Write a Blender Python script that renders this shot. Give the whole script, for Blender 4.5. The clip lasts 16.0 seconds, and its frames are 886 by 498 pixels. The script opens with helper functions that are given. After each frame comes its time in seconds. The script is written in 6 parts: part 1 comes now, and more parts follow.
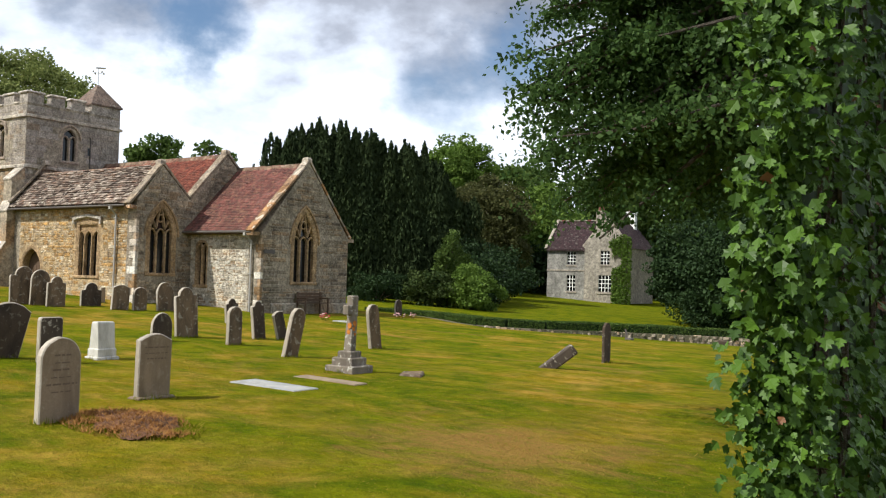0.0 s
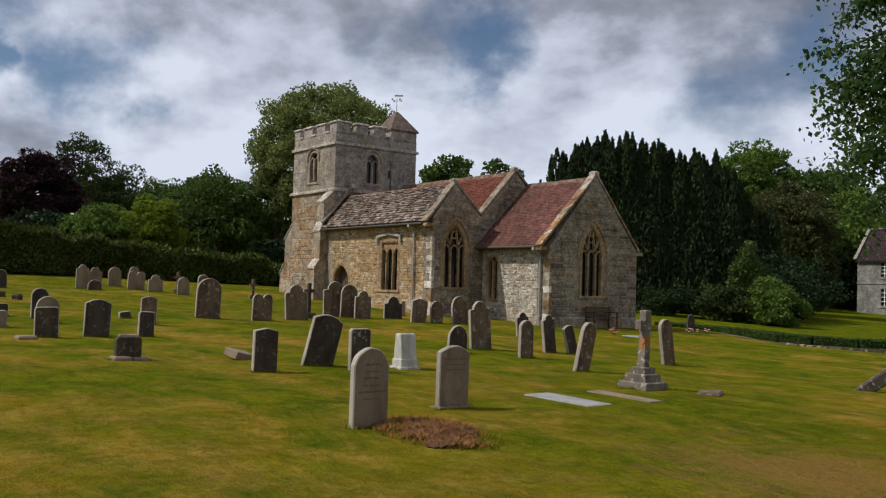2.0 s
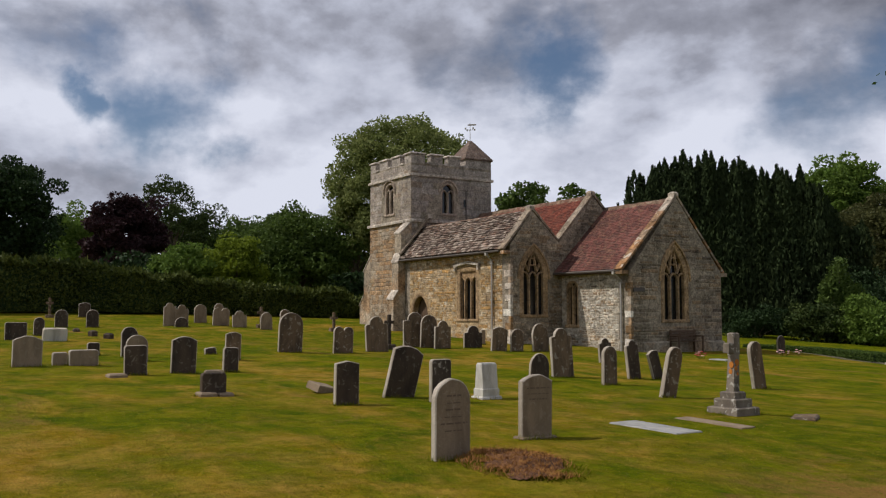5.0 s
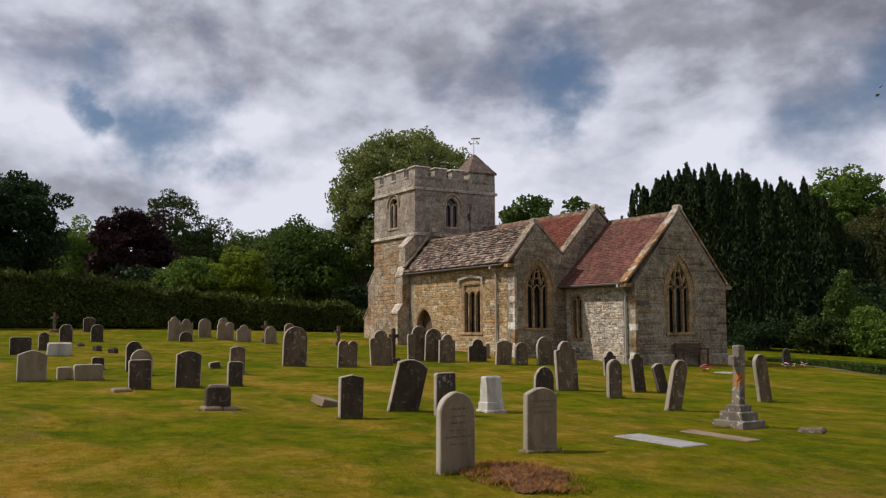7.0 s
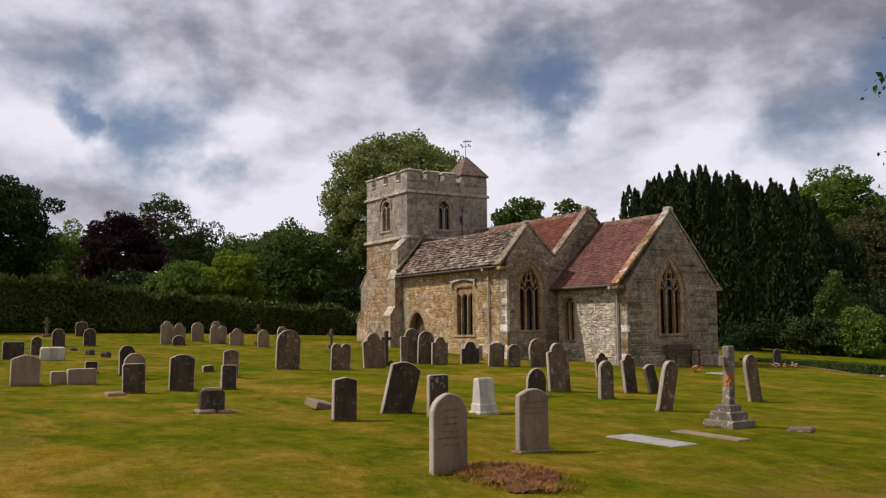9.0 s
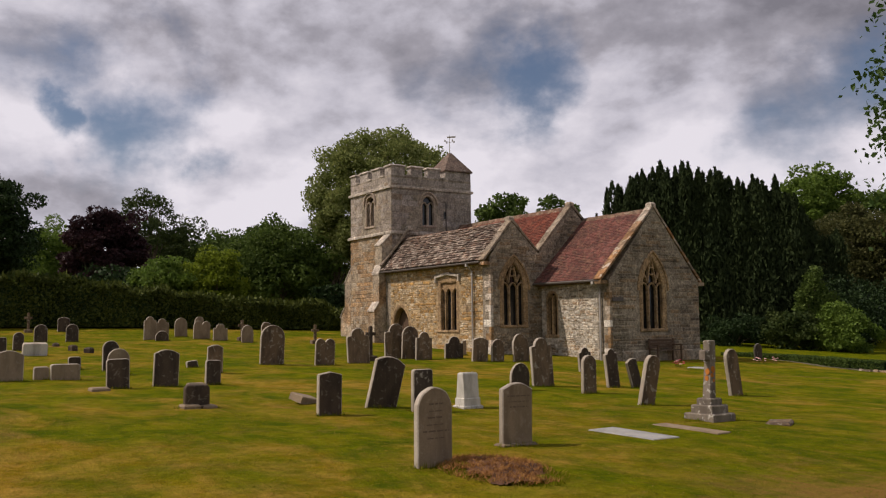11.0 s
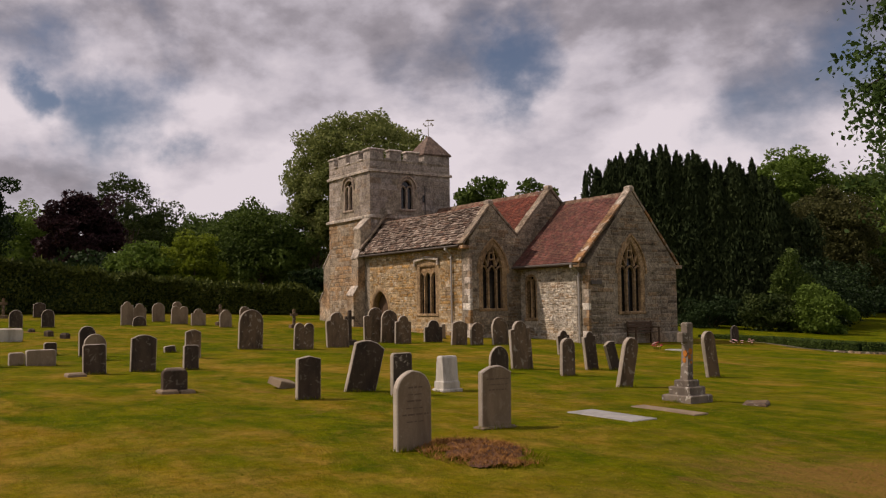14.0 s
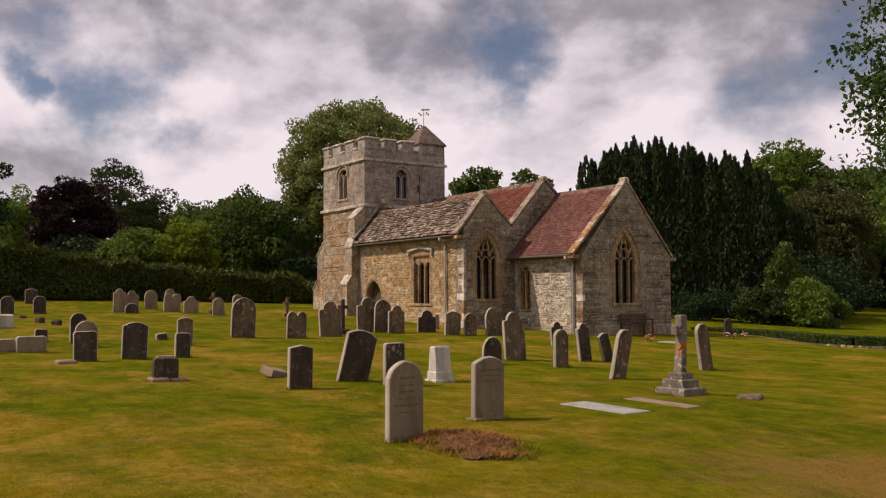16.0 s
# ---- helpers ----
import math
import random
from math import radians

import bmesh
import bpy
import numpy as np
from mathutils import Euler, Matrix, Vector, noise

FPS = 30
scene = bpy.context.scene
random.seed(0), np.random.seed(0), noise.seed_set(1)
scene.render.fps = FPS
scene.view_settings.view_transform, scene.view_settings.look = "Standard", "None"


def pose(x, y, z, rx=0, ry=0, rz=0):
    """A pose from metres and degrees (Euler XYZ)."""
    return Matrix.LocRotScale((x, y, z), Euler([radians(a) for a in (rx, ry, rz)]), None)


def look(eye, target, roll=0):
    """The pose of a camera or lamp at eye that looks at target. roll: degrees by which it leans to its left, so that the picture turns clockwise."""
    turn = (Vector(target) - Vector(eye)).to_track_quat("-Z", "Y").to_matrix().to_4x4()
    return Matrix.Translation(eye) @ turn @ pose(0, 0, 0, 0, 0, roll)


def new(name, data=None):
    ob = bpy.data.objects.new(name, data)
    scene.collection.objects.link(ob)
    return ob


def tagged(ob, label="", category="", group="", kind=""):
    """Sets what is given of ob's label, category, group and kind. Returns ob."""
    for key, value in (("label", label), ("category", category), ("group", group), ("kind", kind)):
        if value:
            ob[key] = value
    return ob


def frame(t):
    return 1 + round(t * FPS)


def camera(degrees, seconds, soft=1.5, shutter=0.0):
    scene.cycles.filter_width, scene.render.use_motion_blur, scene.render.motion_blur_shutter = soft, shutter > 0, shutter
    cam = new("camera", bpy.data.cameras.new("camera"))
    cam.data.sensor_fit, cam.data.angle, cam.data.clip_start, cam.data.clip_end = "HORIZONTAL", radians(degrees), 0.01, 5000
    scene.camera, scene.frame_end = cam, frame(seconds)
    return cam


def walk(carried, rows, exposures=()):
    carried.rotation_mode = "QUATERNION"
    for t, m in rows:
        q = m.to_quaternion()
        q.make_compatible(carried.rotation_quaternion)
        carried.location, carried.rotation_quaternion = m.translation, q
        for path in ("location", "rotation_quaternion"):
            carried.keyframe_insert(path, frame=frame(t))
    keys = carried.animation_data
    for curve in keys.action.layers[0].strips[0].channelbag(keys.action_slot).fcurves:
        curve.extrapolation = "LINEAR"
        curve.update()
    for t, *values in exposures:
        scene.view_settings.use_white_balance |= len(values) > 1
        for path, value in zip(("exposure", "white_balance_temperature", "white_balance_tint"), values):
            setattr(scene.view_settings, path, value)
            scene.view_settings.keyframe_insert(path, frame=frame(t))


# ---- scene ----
cam = camera(52.00, 16.0, soft=1.2)
PATH = [
    (0.0, pose(0.014, 0.062, 1.726, 92.017, -1.726, 35.566)),
    (0.5, pose(0.043, 0.021, 1.715, 92.224, -1.514, 35.786)),
    (1.0, pose(-0.141, 0.132, 1.716, 92.279, -1.574, 40.342)),
    (1.5, pose(-0.120, 0.096, 1.726, 92.246, -1.852, 47.871)),
    (2.0, pose(-0.106, 0.054, 1.726, 92.365, -1.657, 53.467)),
    (2.5, pose(-0.172, 0.099, 1.729, 92.548, -0.667, 55.732)),
    (3.0, pose(-0.201, 0.124, 1.732, 92.811, -0.030, 56.839)),
    (3.5, pose(-0.200, 0.137, 1.730, 93.165, -0.103, 57.496)),
    (4.0, pose(-0.196, 0.128, 1.737, 93.465, -0.244, 57.964)),
    (6.5, pose(-0.180, 0.121, 1.730, 94.765, 0.213, 58.799)),
    (7.0, pose(-0.179, 0.118, 1.727, 94.947, 0.154, 58.746)),
    (7.5, pose(-0.180, 0.117, 1.722, 95.047, 0.283, 58.645)),
    (8.0, pose(-0.150, 0.100, 1.723, 95.087, 0.484, 58.560)),
    (10.5, pose(0.002, 0.001, 1.719, 94.985, 0.313, 57.606)),
    (11.0, pose(0.014, -0.011, 1.712, 94.808, 0.526, 57.267)),
    (11.5, pose(0.036, -0.019, 1.705, 94.652, 0.719, 56.954)),
    (12.0, pose(0.036, -0.031, 1.699, 94.537, 0.833, 56.629)),
    (12.5, pose(0.000, -0.000, 1.700, 94.378, 1.002, 56.481)),
    (13.0, pose(0.019, -0.014, 1.704, 94.151, 1.179, 56.362)),
    (13.5, pose(0.012, -0.005, 1.707, 93.919, 1.180, 56.215)),
    (14.0, pose(-0.015, 0.014, 1.707, 93.776, 0.797, 55.967)),
    (14.5, pose(-0.051, 0.039, 1.716, 93.652, 0.339, 55.715)),
    (15.0, pose(-0.082, 0.062, 1.718, 93.426, 0.338, 55.665)),
    (15.5, pose(-0.089, 0.071, 1.701, 93.278, 0.462, 55.690)),
    (16.0, pose(-0.100, 0.077, 1.710, 93.145, 0.243, 55.571)),
]
EXPOSURES = [(0.0, 0.47, 6050, 8), (0.6, 0.43, 6050, 8), (1.5, -0.38, 6000, 10), (3.5, -0.40, 6100, 13), (7.0, -0.34, 6350, 15), (8.0, -0.28, 6450, 16), (10.5, -0.20, 6750, 20), (11.0, -0.36, 6800, 20), (11.5, -0.42, 6850, 20), (12.0, -0.10, 7000, 21), (12.5, 0.08, 7100, 22), (13.0, -0.14, 7100, 23), (13.5, -0.38, 7100, 24), (14.0, -0.50, 7150, 25), (15.0, -0.04, 7250, 23), (16.0, -0.26, 7250, 26)]
walk(cam, PATH, EXPOSURES)

# ---- world, sun ----
SUN_TO = Vector((-0.50, -0.87, 1.14)).normalized()
world = bpy.data.worlds.new("world")
scene.world = world
world.use_nodes = True


class Nodes:
    """Short hand for building a node tree."""

    def __init__(self, tree):
        self.t = tree
        tree.nodes.clear()

    def n(self, kind, **kw):
        node = self.t.nodes.new(kind)
        for k, v in kw.items():
            if k == "ins":
                for key, val in v.items():
                    if isinstance(val, bpy.types.NodeSocket):
                        self.t.links.new(val, node.inputs[key])
                    else:
                        node.inputs[key].default_value = val
            elif k == "op":
                node.operation = v
            elif k == "kind":
                node.blend_type = v
        return node

    def math(self, op, a, b=0.0, clamp=False):
        node = self.n("ShaderNodeMath", op=op, ins={0: a, 1: b})
        node.use_clamp = clamp
        return node.outputs[0]

    def mix(self, f, a, b, kind="MIX"):
        node = self.t.nodes.new("ShaderNodeMix")
        node.data_type, node.blend_type = "RGBA", kind
        for i, v in ((0, f), (6, a), (7, b)):
            if isinstance(v, bpy.types.NodeSocket):
                self.t.links.new(v, node.inputs[i])
            else:
                node.inputs[i].default_value = (*v, 1) if isinstance(v, tuple) and len(v) == 3 else v
        return node.outputs[2]

    def noise(self, vec, scale, detail=4.0, rough=0.55, dist=0.0):
        node = self.n("ShaderNodeTexNoise", ins={"Scale": scale, "Detail": detail, "Roughness": rough, "Distortion": dist})
        if vec is not None:
            self.t.links.new(vec, node.inputs["Vector"])
        return node.outputs[0]

    def range(self, v, a, b, lo=0.0, hi=1.0, smooth=True):
        node = self.n("ShaderNodeMapRange", ins={"Value": v, "From Min": a, "From Max": b, "To Min": lo, "To Max": hi})
        node.interpolation_type = "SMOOTHSTEP" if smooth else "LINEAR"
        return node.outputs[0]

    def ramp(self, f, stops):
        node = self.t.nodes.new("ShaderNodeValToRGB")
        self.t.links.new(f, node.inputs[0])
        el = node.color_ramp.elements
        while len(el) < len(stops):
            el.new(0.5)
        for e, (p, c) in zip(el, stops):
            e.position, e.color = p, (*c, 1)
        return node.outputs[0]


def build_world():
    k = Nodes(world.node_tree)
    sky = k.t.nodes.new("ShaderNodeTexSky")
    sky.sky_type, sky.sun_disc = "NISHITA", False
    sky.sun_elevation = math.asin(SUN_TO.z)
    sky.sun_rotation = math.atan2(SUN_TO.x, SUN_TO.y)
    sky.air_density, sky.dust_density, sky.ozone_density = 1.0, 0.6, 2.0
    blue = k.n("ShaderNodeVectorMath", op="SCALE", ins={0: sky.outputs[0], "Scale": SKY_GAIN}).outputs[0]
    d = k.n("ShaderNodeTexCoord").outputs["Generated"]
    sep = k.n("ShaderNodeSeparateXYZ", ins={0: d})
    flat = k.n("ShaderNodeVectorMath", op="MULTIPLY", ins={0: d, 1: (1.0, 1.0, 1.75)}).outputs[0]
    big = k.noise(flat, 3.4, 12.0, 0.54, 0.1)
    # the same clouds a little nearer the sun: the difference shades their billows
    toward = k.n("ShaderNodeVectorMath", op="ADD", ins={0: flat, 1: (-0.03, -0.02, 0.10)}).outputs[0]
    ahead = k.noise(toward, 3.4, 12.0, 0.54, 0.1)
    # blue gaps between the clouds, as directions and widths
    wob = k.n("ShaderNodeTexNoise", ins={"Vector": d, "Scale": 3.7, "Detail": 7.0, "Roughness": 0.6}).outputs["Color"]
    wob = k.n("ShaderNodeVectorMath", op="SUBTRACT", ins={0: wob, 1: (0.5, 0.5, 0.5)}).outputs[0]
    wob = k.n("ShaderNodeVectorMath", op="SCALE", ins={0: wob, "Scale": 0.30}).outputs[0]
    bent = k.n("ShaderNodeVectorMath", op="ADD", ins={0: d, 1: wob}).outputs[0]
    gaps = None
    for (x, y, z), wide in SKY_GAPS:
        far = k.n("ShaderNodeVectorMath", op="DISTANCE", ins={0: bent, 1: Vector((x, y, z)).normalized()}).outputs["Value"]
        g = k.range(far, 0.0, wide, 1.0, 0.0)
        gaps = g if gaps is None else k.math("MAXIMUM", gaps, g)
    cover = k.math("SUBTRACT", k.math("ADD", big, SKY_COVER), k.math("MULTIPLY", gaps, 0.27))
    cover = k.range(cover, 0.40, 0.66)
    shade = k.noise(k.n("ShaderNodeVectorMath", op="ADD", ins={0: flat, 1: (4.0, 1.5, 0.0)}).outputs[0], 2.4, 9.0, 0.55, 0.3)
    billow = k.math("MULTIPLY", k.math("SUBTRACT", big, ahead), 1.7)
    shade = k.math("ADD", k.math("ADD", k.math("MULTIPLY", shade, 0.95), billow), k.range(sep.outputs[2], 0.06, 0.40, 0.26, 0.0))
    cloud = k.ramp(shade, [(0.26, (0.25, 0.26, 0.30)), (0.43, (0.42, 0.435, 0.49)), (0.57, (0.66, 0.69, 0.77)), (0.78, (0.94, 0.97, 1.04))])
    cloud = k.n("ShaderNodeVectorMath", op="SCALE", ins={0: cloud, "Scale": CLOUD_GAIN}).outputs[0]
    col = k.mix(cover, blue, cloud)
    bg = k.n("ShaderNodeBackground", ins={"Color": col, "Strength": SKY_STRENGTH})
    out = k.n("ShaderNodeOutputWorld")
    k.t.links.new(bg.outputs[0], out.inputs[0])


SKY_GAIN, CLOUD_GAIN, SKY_STRENGTH, SKY_COVER = 0.20, 2.5, 0.40, 0.24
SKY_GAPS = [((-0.945, 0.251, 0.208), 0.13), ((-0.757, 0.590, 0.286), 0.10), ((-0.575, 0.794, 0.196), 0.17), ((-0.933, 0.319, 0.168), 0.07), ((-0.552, 0.811, 0.196), 0.15), ((-0.968, 0.167, 0.189), 0.06)]
build_world()
sun_data = bpy.data.lights.new("sun", "SUN")
sun_data.energy, sun_data.angle, sun_data.color = 4.6, radians(0.6), (1.0, 0.93, 0.80)
sun = new("sun", sun_data)
sun.matrix_basis = look((0, 0, 60), Vector((0, 0, 60)) - SUN_TO)

# ---- materials ----


def material(name):
    m = bpy.data.materials.new(name)
    m.use_nodes = True
    k = Nodes(m.node_tree)
    k.bsdf = k.n("ShaderNodeBsdfPrincipled")
    k.out = k.n("ShaderNodeOutputMaterial")
    k.t.links.new(k.bsdf.outputs[0], k.out.inputs[0])
    k.pos = k.n("ShaderNodeNewGeometry").outputs["Position"]
    return m, k


def finish(k, col, rough=0.85, bump=None, strength=0.4, dist=0.02, spec=0.3):
    b = k.bsdf.inputs
    if isinstance(col, bpy.types.NodeSocket):
        k.t.links.new(col, b["Base Color"])
    else:
        b["Base Color"].default_value = (*col, 1)
    if isinstance(rough, bpy.types.NodeSocket):
        k.t.links.new(rough, b["Roughness"])
    else:
        b["Roughness"].default_value = rough
    b["Specular IOR Level"].default_value = spec
    if bump is not None:
        node = k.n("ShaderNodeBump", ins={"Height": bump, "Strength": strength, "Distance": dist})
        k.t.links.new(node.outputs[0], b["Normal"])


def pick(k, per_object):
    if per_object:
        return k.n("ShaderNodeObjectInfo").outputs["Random"]
    return k.n("ShaderNodeNewGeometry").outputs["Random Per Island"]


def stone_mat(name, stops, per_object=False, grain=9.0, lichen=(0.5, 0.48, 0.40), lichen_amount=0.35, blotch=0.7, rough=0.9, contrast=1.0, other=None, other_scale=0.55):
    """Weathered stone: each piece its own tint, large stains, run-off streaks, pitted grain and lichen spots."""
    m, k = material(name)
    tint = pick(k, per_object)
    col = k.ramp(tint, stops)
    if other:
        # repairs and different beds of stone: broad areas of another mix
        area = k.math("ADD", k.noise(k.pos, other_scale, 5.0, 0.6, 0.5), k.math("MULTIPLY", k.math("SUBTRACT", tint, 0.5), 0.22))
        col = k.mix(k.range(area, 0.48, 0.60), col, k.ramp(k.math("FRACT", k.math("MULTIPLY", tint, 7.3)), other))
    stain = k.range(k.noise(k.pos, blotch, 6.0, 0.65, 0.4), 0.30, 0.70, 0.66, 1.16, False)
    streak = k.n("ShaderNodeMapping", ins={"Vector": k.pos, "Scale": (3.0, 3.0, 0.35)}).outputs[0]
    streak = k.range(k.noise(streak, 1.0, 5.0, 0.6), 0.35, 0.70, 1.08, 0.84, False)
    pit = k.noise(k.pos, grain * 1.2, 8.0, 0.74)
    mottle = k.range(k.noise(k.pos, 3.4, 5.0, 0.65, 0.5), 0.32, 0.68, 0.58, 1.38, False)
    streak = k.math("MULTIPLY", streak, mottle)
    tone = k.math("MULTIPLY", k.math("MULTIPLY", stain, streak), k.range(pit, 0.30, 0.70, 1.15 - 0.70 * contrast, 1.15 + 0.70 * contrast, False))
    col = k.n("ShaderNodeVectorMath", op="SCALE", ins={0: col, "Scale": tone}).outputs[0]
    spots = k.noise(k.pos, grain, 4.0, 0.55, 0.6)
    col = k.mix(k.range(spots, 0.58, 0.66, 0.0, lichen_amount), col, lichen)
    finish(k, col, rough, k.math("ADD", pit, k.math("MULTIPLY", spots, 0.6)), 1.0, 0.06)
    return m


def grave_mat(name, base, dark, light, lichen=(0.55, 0.52, 0.42), amount=0.4, rough=0.85):
    """Gravestone: tint by thing, dark weather streaks, pale lichen blooms."""
    m, k = material(name)
    tint = k.n("ShaderNodeObjectInfo").outputs["Random"]
    pos = k.n("ShaderNodeMapping", ins={"Vector": k.pos, "Scale": (1.0, 1.0, 0.35)}).outputs[0]
    col = k.mix(k.range(tint, 0, 1, 0, 0.6, False), base, light)
    col = k.mix(k.range(k.noise(pos, 3.2, 5.0, 0.6, 0.5), 0.40, 0.68, 0.0, 0.85), col, dark)
    col = k.mix(k.range(k.noise(k.pos, 9.0, 4.0, 0.55, 0.8), 0.57, 0.66, 0.0, amount), col, lichen)
    fine = k.noise(k.pos, 45.0, 5.0, 0.65)
    col = k.mix(k.range(fine, 0.3, 0.7, 0.0, 0.35), col, tuple(v * 0.6 for v in base))
    finish(k, col, rough, k.math("ADD", fine, k.noise(k.pos, 12.0, 4.0)), 0.5, 0.012)
    return m


def leaf_mat(name, dark, light, odd=None, odd_share=0.0, gloss=0.6, through_light=0.35, spec=0.10):
    """Foliage: tint by leaf, patches over the crown, and some light through the leaf."""
    m, k = material(name)
    r = k.n("ShaderNodeNewGeometry").outputs["Random Per Island"]
    patch = k.noise(k.pos, 0.55, 3.0, 0.5)
    col = k.mix(k.range(k.math("ADD", k.math("MULTIPLY", r, 0.55), k.math("MULTIPLY", patch, 0.6)), 0.2, 0.9, 0, 1, False), dark, light)
    if odd:
        col = k.mix(k.math("GREATER_THAN", k.math("FRACT", k.math("MULTIPLY", r, 17.3)), 1.0 - odd_share), col, odd)
    finish(k, col, gloss, None, spec=spec)
    tr = k.n("ShaderNodeBsdfTranslucent", ins={"Color": col})
    mixer = k.n("ShaderNodeMixShader", ins={0: through_light, 1: k.bsdf.outputs[0], 2: tr.outputs[0]})
    k.t.links.new(mixer.outputs[0], k.out.inputs[0])
    return m


def plain_mat(name, col, rough=0.6, metal=0.0, vary=0.25, scale=14.0, spec=0.4):
    m, k = material(name)
    v = k.noise(k.pos, scale, 5.0, 0.6)
    c = k.mix(k.range(v, 0.3, 0.7, 0.0, vary), col, tuple(x * 0.5 for x in col))
    finish(k, c, rough, v, 0.2, 0.01, spec)
    k.bsdf.inputs["Metallic"].default_value = metal
    return m


CREAM = [(0.0, (0.31, 0.22, 0.13)), (0.3, (0.46, 0.37, 0.25)), (0.6, (0.36, 0.26, 0.15)), (0.85, (0.55, 0.48, 0.36)), (1.0, (0.19, 0.125, 0.07))]
RUST = [(0.0, (0.36, 0.21, 0.095)), (0.4, (0.29, 0.20, 0.12)), (0.7, (0.40, 0.25, 0.125)), (1.0, (0.23, 0.155, 0.095))]
BROWN = [(0.0, (0.20, 0.14, 0.085)), (0.4, (0.29, 0.205, 0.125)), (0.75, (0.36, 0.29, 0.205)), (1.0, (0.10, 0.075, 0.055))]
OCHRE = [(0.0, (0.27, 0.155, 0.058)), (0.3, (0.42, 0.245, 0.082)), (0.5, (0.30, 0.225, 0.125)), (0.75, (0.43, 0.325, 0.19)), (0.9, (0.36, 0.20, 0.07)), (1.0, (0.15, 0.11, 0.07))]
PALE = [(0.0, (0.33, 0.29, 0.23)), (0.35, (0.50, 0.46, 0.39)), (0.7, (0.58, 0.535, 0.45)), (1.0, (0.28, 0.22, 0.15))]
GREY = [(0.0, (0.17, 0.136, 0.098)), (0.35, (0.24, 0.20, 0.148)), (0.65, (0.31, 0.265, 0.20)), (0.86, (0.245, 0.17, 0.10)), (1.0, (0.055, 0.048, 0.040))]
TOWER = [(0.0, (0.235, 0.195, 0.16)), (0.35, (0.31, 0.265, 0.225)), (0.7, (0.34, 0.30, 0.26)), (1.0, (0.25, 0.185, 0.13))]
TOWER_LOW = [(0.0, (0.32, 0.225, 0.13)), (0.3, (0.31, 0.245, 0.17)), (0.6, (0.37, 0.305, 0.225)), (0.8, (0.33, 0.215, 0.11)), (1.0, (0.23, 0.165, 0.105))]
M_OCHRE = stone_mat("ochre_rubble", OCHRE, lichen_amount=0.25, other=CREAM, other_scale=0.6)
M_PALE = stone_mat("pale_rubble", PALE, lichen_amount=0.2, other=BROWN, other_scale=0.7)
M_GREY = stone_mat("grey_coursed_stone", GREY, lichen_amount=0.3, other=BROWN)
M_GREY_ONE = stone_mat("grey_coursed_block", GREY, True, lichen_amount=0.3, other=BROWN)
M_TOWER = stone_mat("tower_ashlar", TOWER, lichen_amount=0.25, blotch=0.5)
M_TOWER_LOW = stone_mat("tower_rubble", TOWER_LOW, lichen_amount=0.25, blotch=0.5, other=RUST, other_scale=0.4)
M_MORTAR = stone_mat("lime_mortar", [(0.0, (0.26, 0.218, 0.162)), (1.0, (0.28, 0.235, 0.175))], lichen_amount=0.1)
M_MORTAR_OCHRE = stone_mat("ochre_mortar", [(0.0, (0.37, 0.265, 0.145)), (1.0, (0.41, 0.295, 0.165))], lichen_amount=0.1)
M_MORTAR_PALE = stone_mat("pale_mortar", [(0.0, (0.44, 0.385, 0.30)), (1.0, (0.48, 0.42, 0.33))], lichen_amount=0.1)
M_DRESSED = stone_mat("dressed_limestone", [(0.0, (0.30, 0.185, 0.085)), (0.5, (0.33, 0.22, 0.115)), (1.0, (0.25, 0.175, 0.105))], lichen_amount=0.25)
M_QUOIN = stone_mat("quoin_stone", [(0.0, (0.68, 0.64, 0.56)), (0.35, (0.22, 0.14, 0.07)), (0.7, (0.34, 0.20, 0.09)), (1.0, (0.72, 0.68, 0.61))], True, lichen_amount=0.2)
M_COPING = stone_mat("lichened_coping", [(0.0, (0.21, 0.15, 0.10)), (0.3, (0.33, 0.17, 0.07)), (0.5, (0.22, 0.14, 0.075)), (0.75, (0.40, 0.34, 0.27)), (1.0, (0.17, 0.135, 0.10))], True, lichen=(0.56, 0.52, 0.44), lichen_amount=0.75, grain=4.0)
M_COPING_GREY = stone_mat("grey_coping", [(0.0, (0.19, 0.145, 0.10)), (0.5, (0.28, 0.225, 0.165)), (1.0, (0.15, 0.12, 0.09))], True, lichen=(0.46, 0.42, 0.35), lichen_amount=0.5, grain=5.0)
M_RIDGE = stone_mat("mossy_ridge_tile", [(0.0, (0.15, 0.075, 0.050)), (0.6, (0.19, 0.13, 0.085)), (1.0, (0.12, 0.07, 0.05))], True, lichen=(0.40, 0.34, 0.26), lichen_amount=0.55, grain=5.0)
M_CAP = stone_mat("weathered_cap_stone", [(0.0, (0.30, 0.25, 0.20)), (0.5, (0.42, 0.37, 0.31)), (1.0, (0.36, 0.29, 0.22))], lichen=(0.58, 0.54, 0.46), lichen_amount=0.6, grain=5.0)
SLATES = [(0.0, (0.050, 0.032, 0.024)), (0.25, (0.11, 0.075, 0.056)), (0.5, (0.19, 0.145, 0.115)), (0.75, (0.29, 0.235, 0.19)), (0.88, (0.15, 0.085, 0.055)), (1.0, (0.065, 0.048, 0.040))]
M_SLATE_REST = stone_mat("stone_slate_rest", SLATES, lichen=(0.42, 0.37, 0.29), lichen_amount=0.5, grain=6.0)
M_SLATE = stone_mat("stone_slate", SLATES, True, lichen=(0.55, 0.50, 0.40), lichen_amount=0.5, grain=6.0)
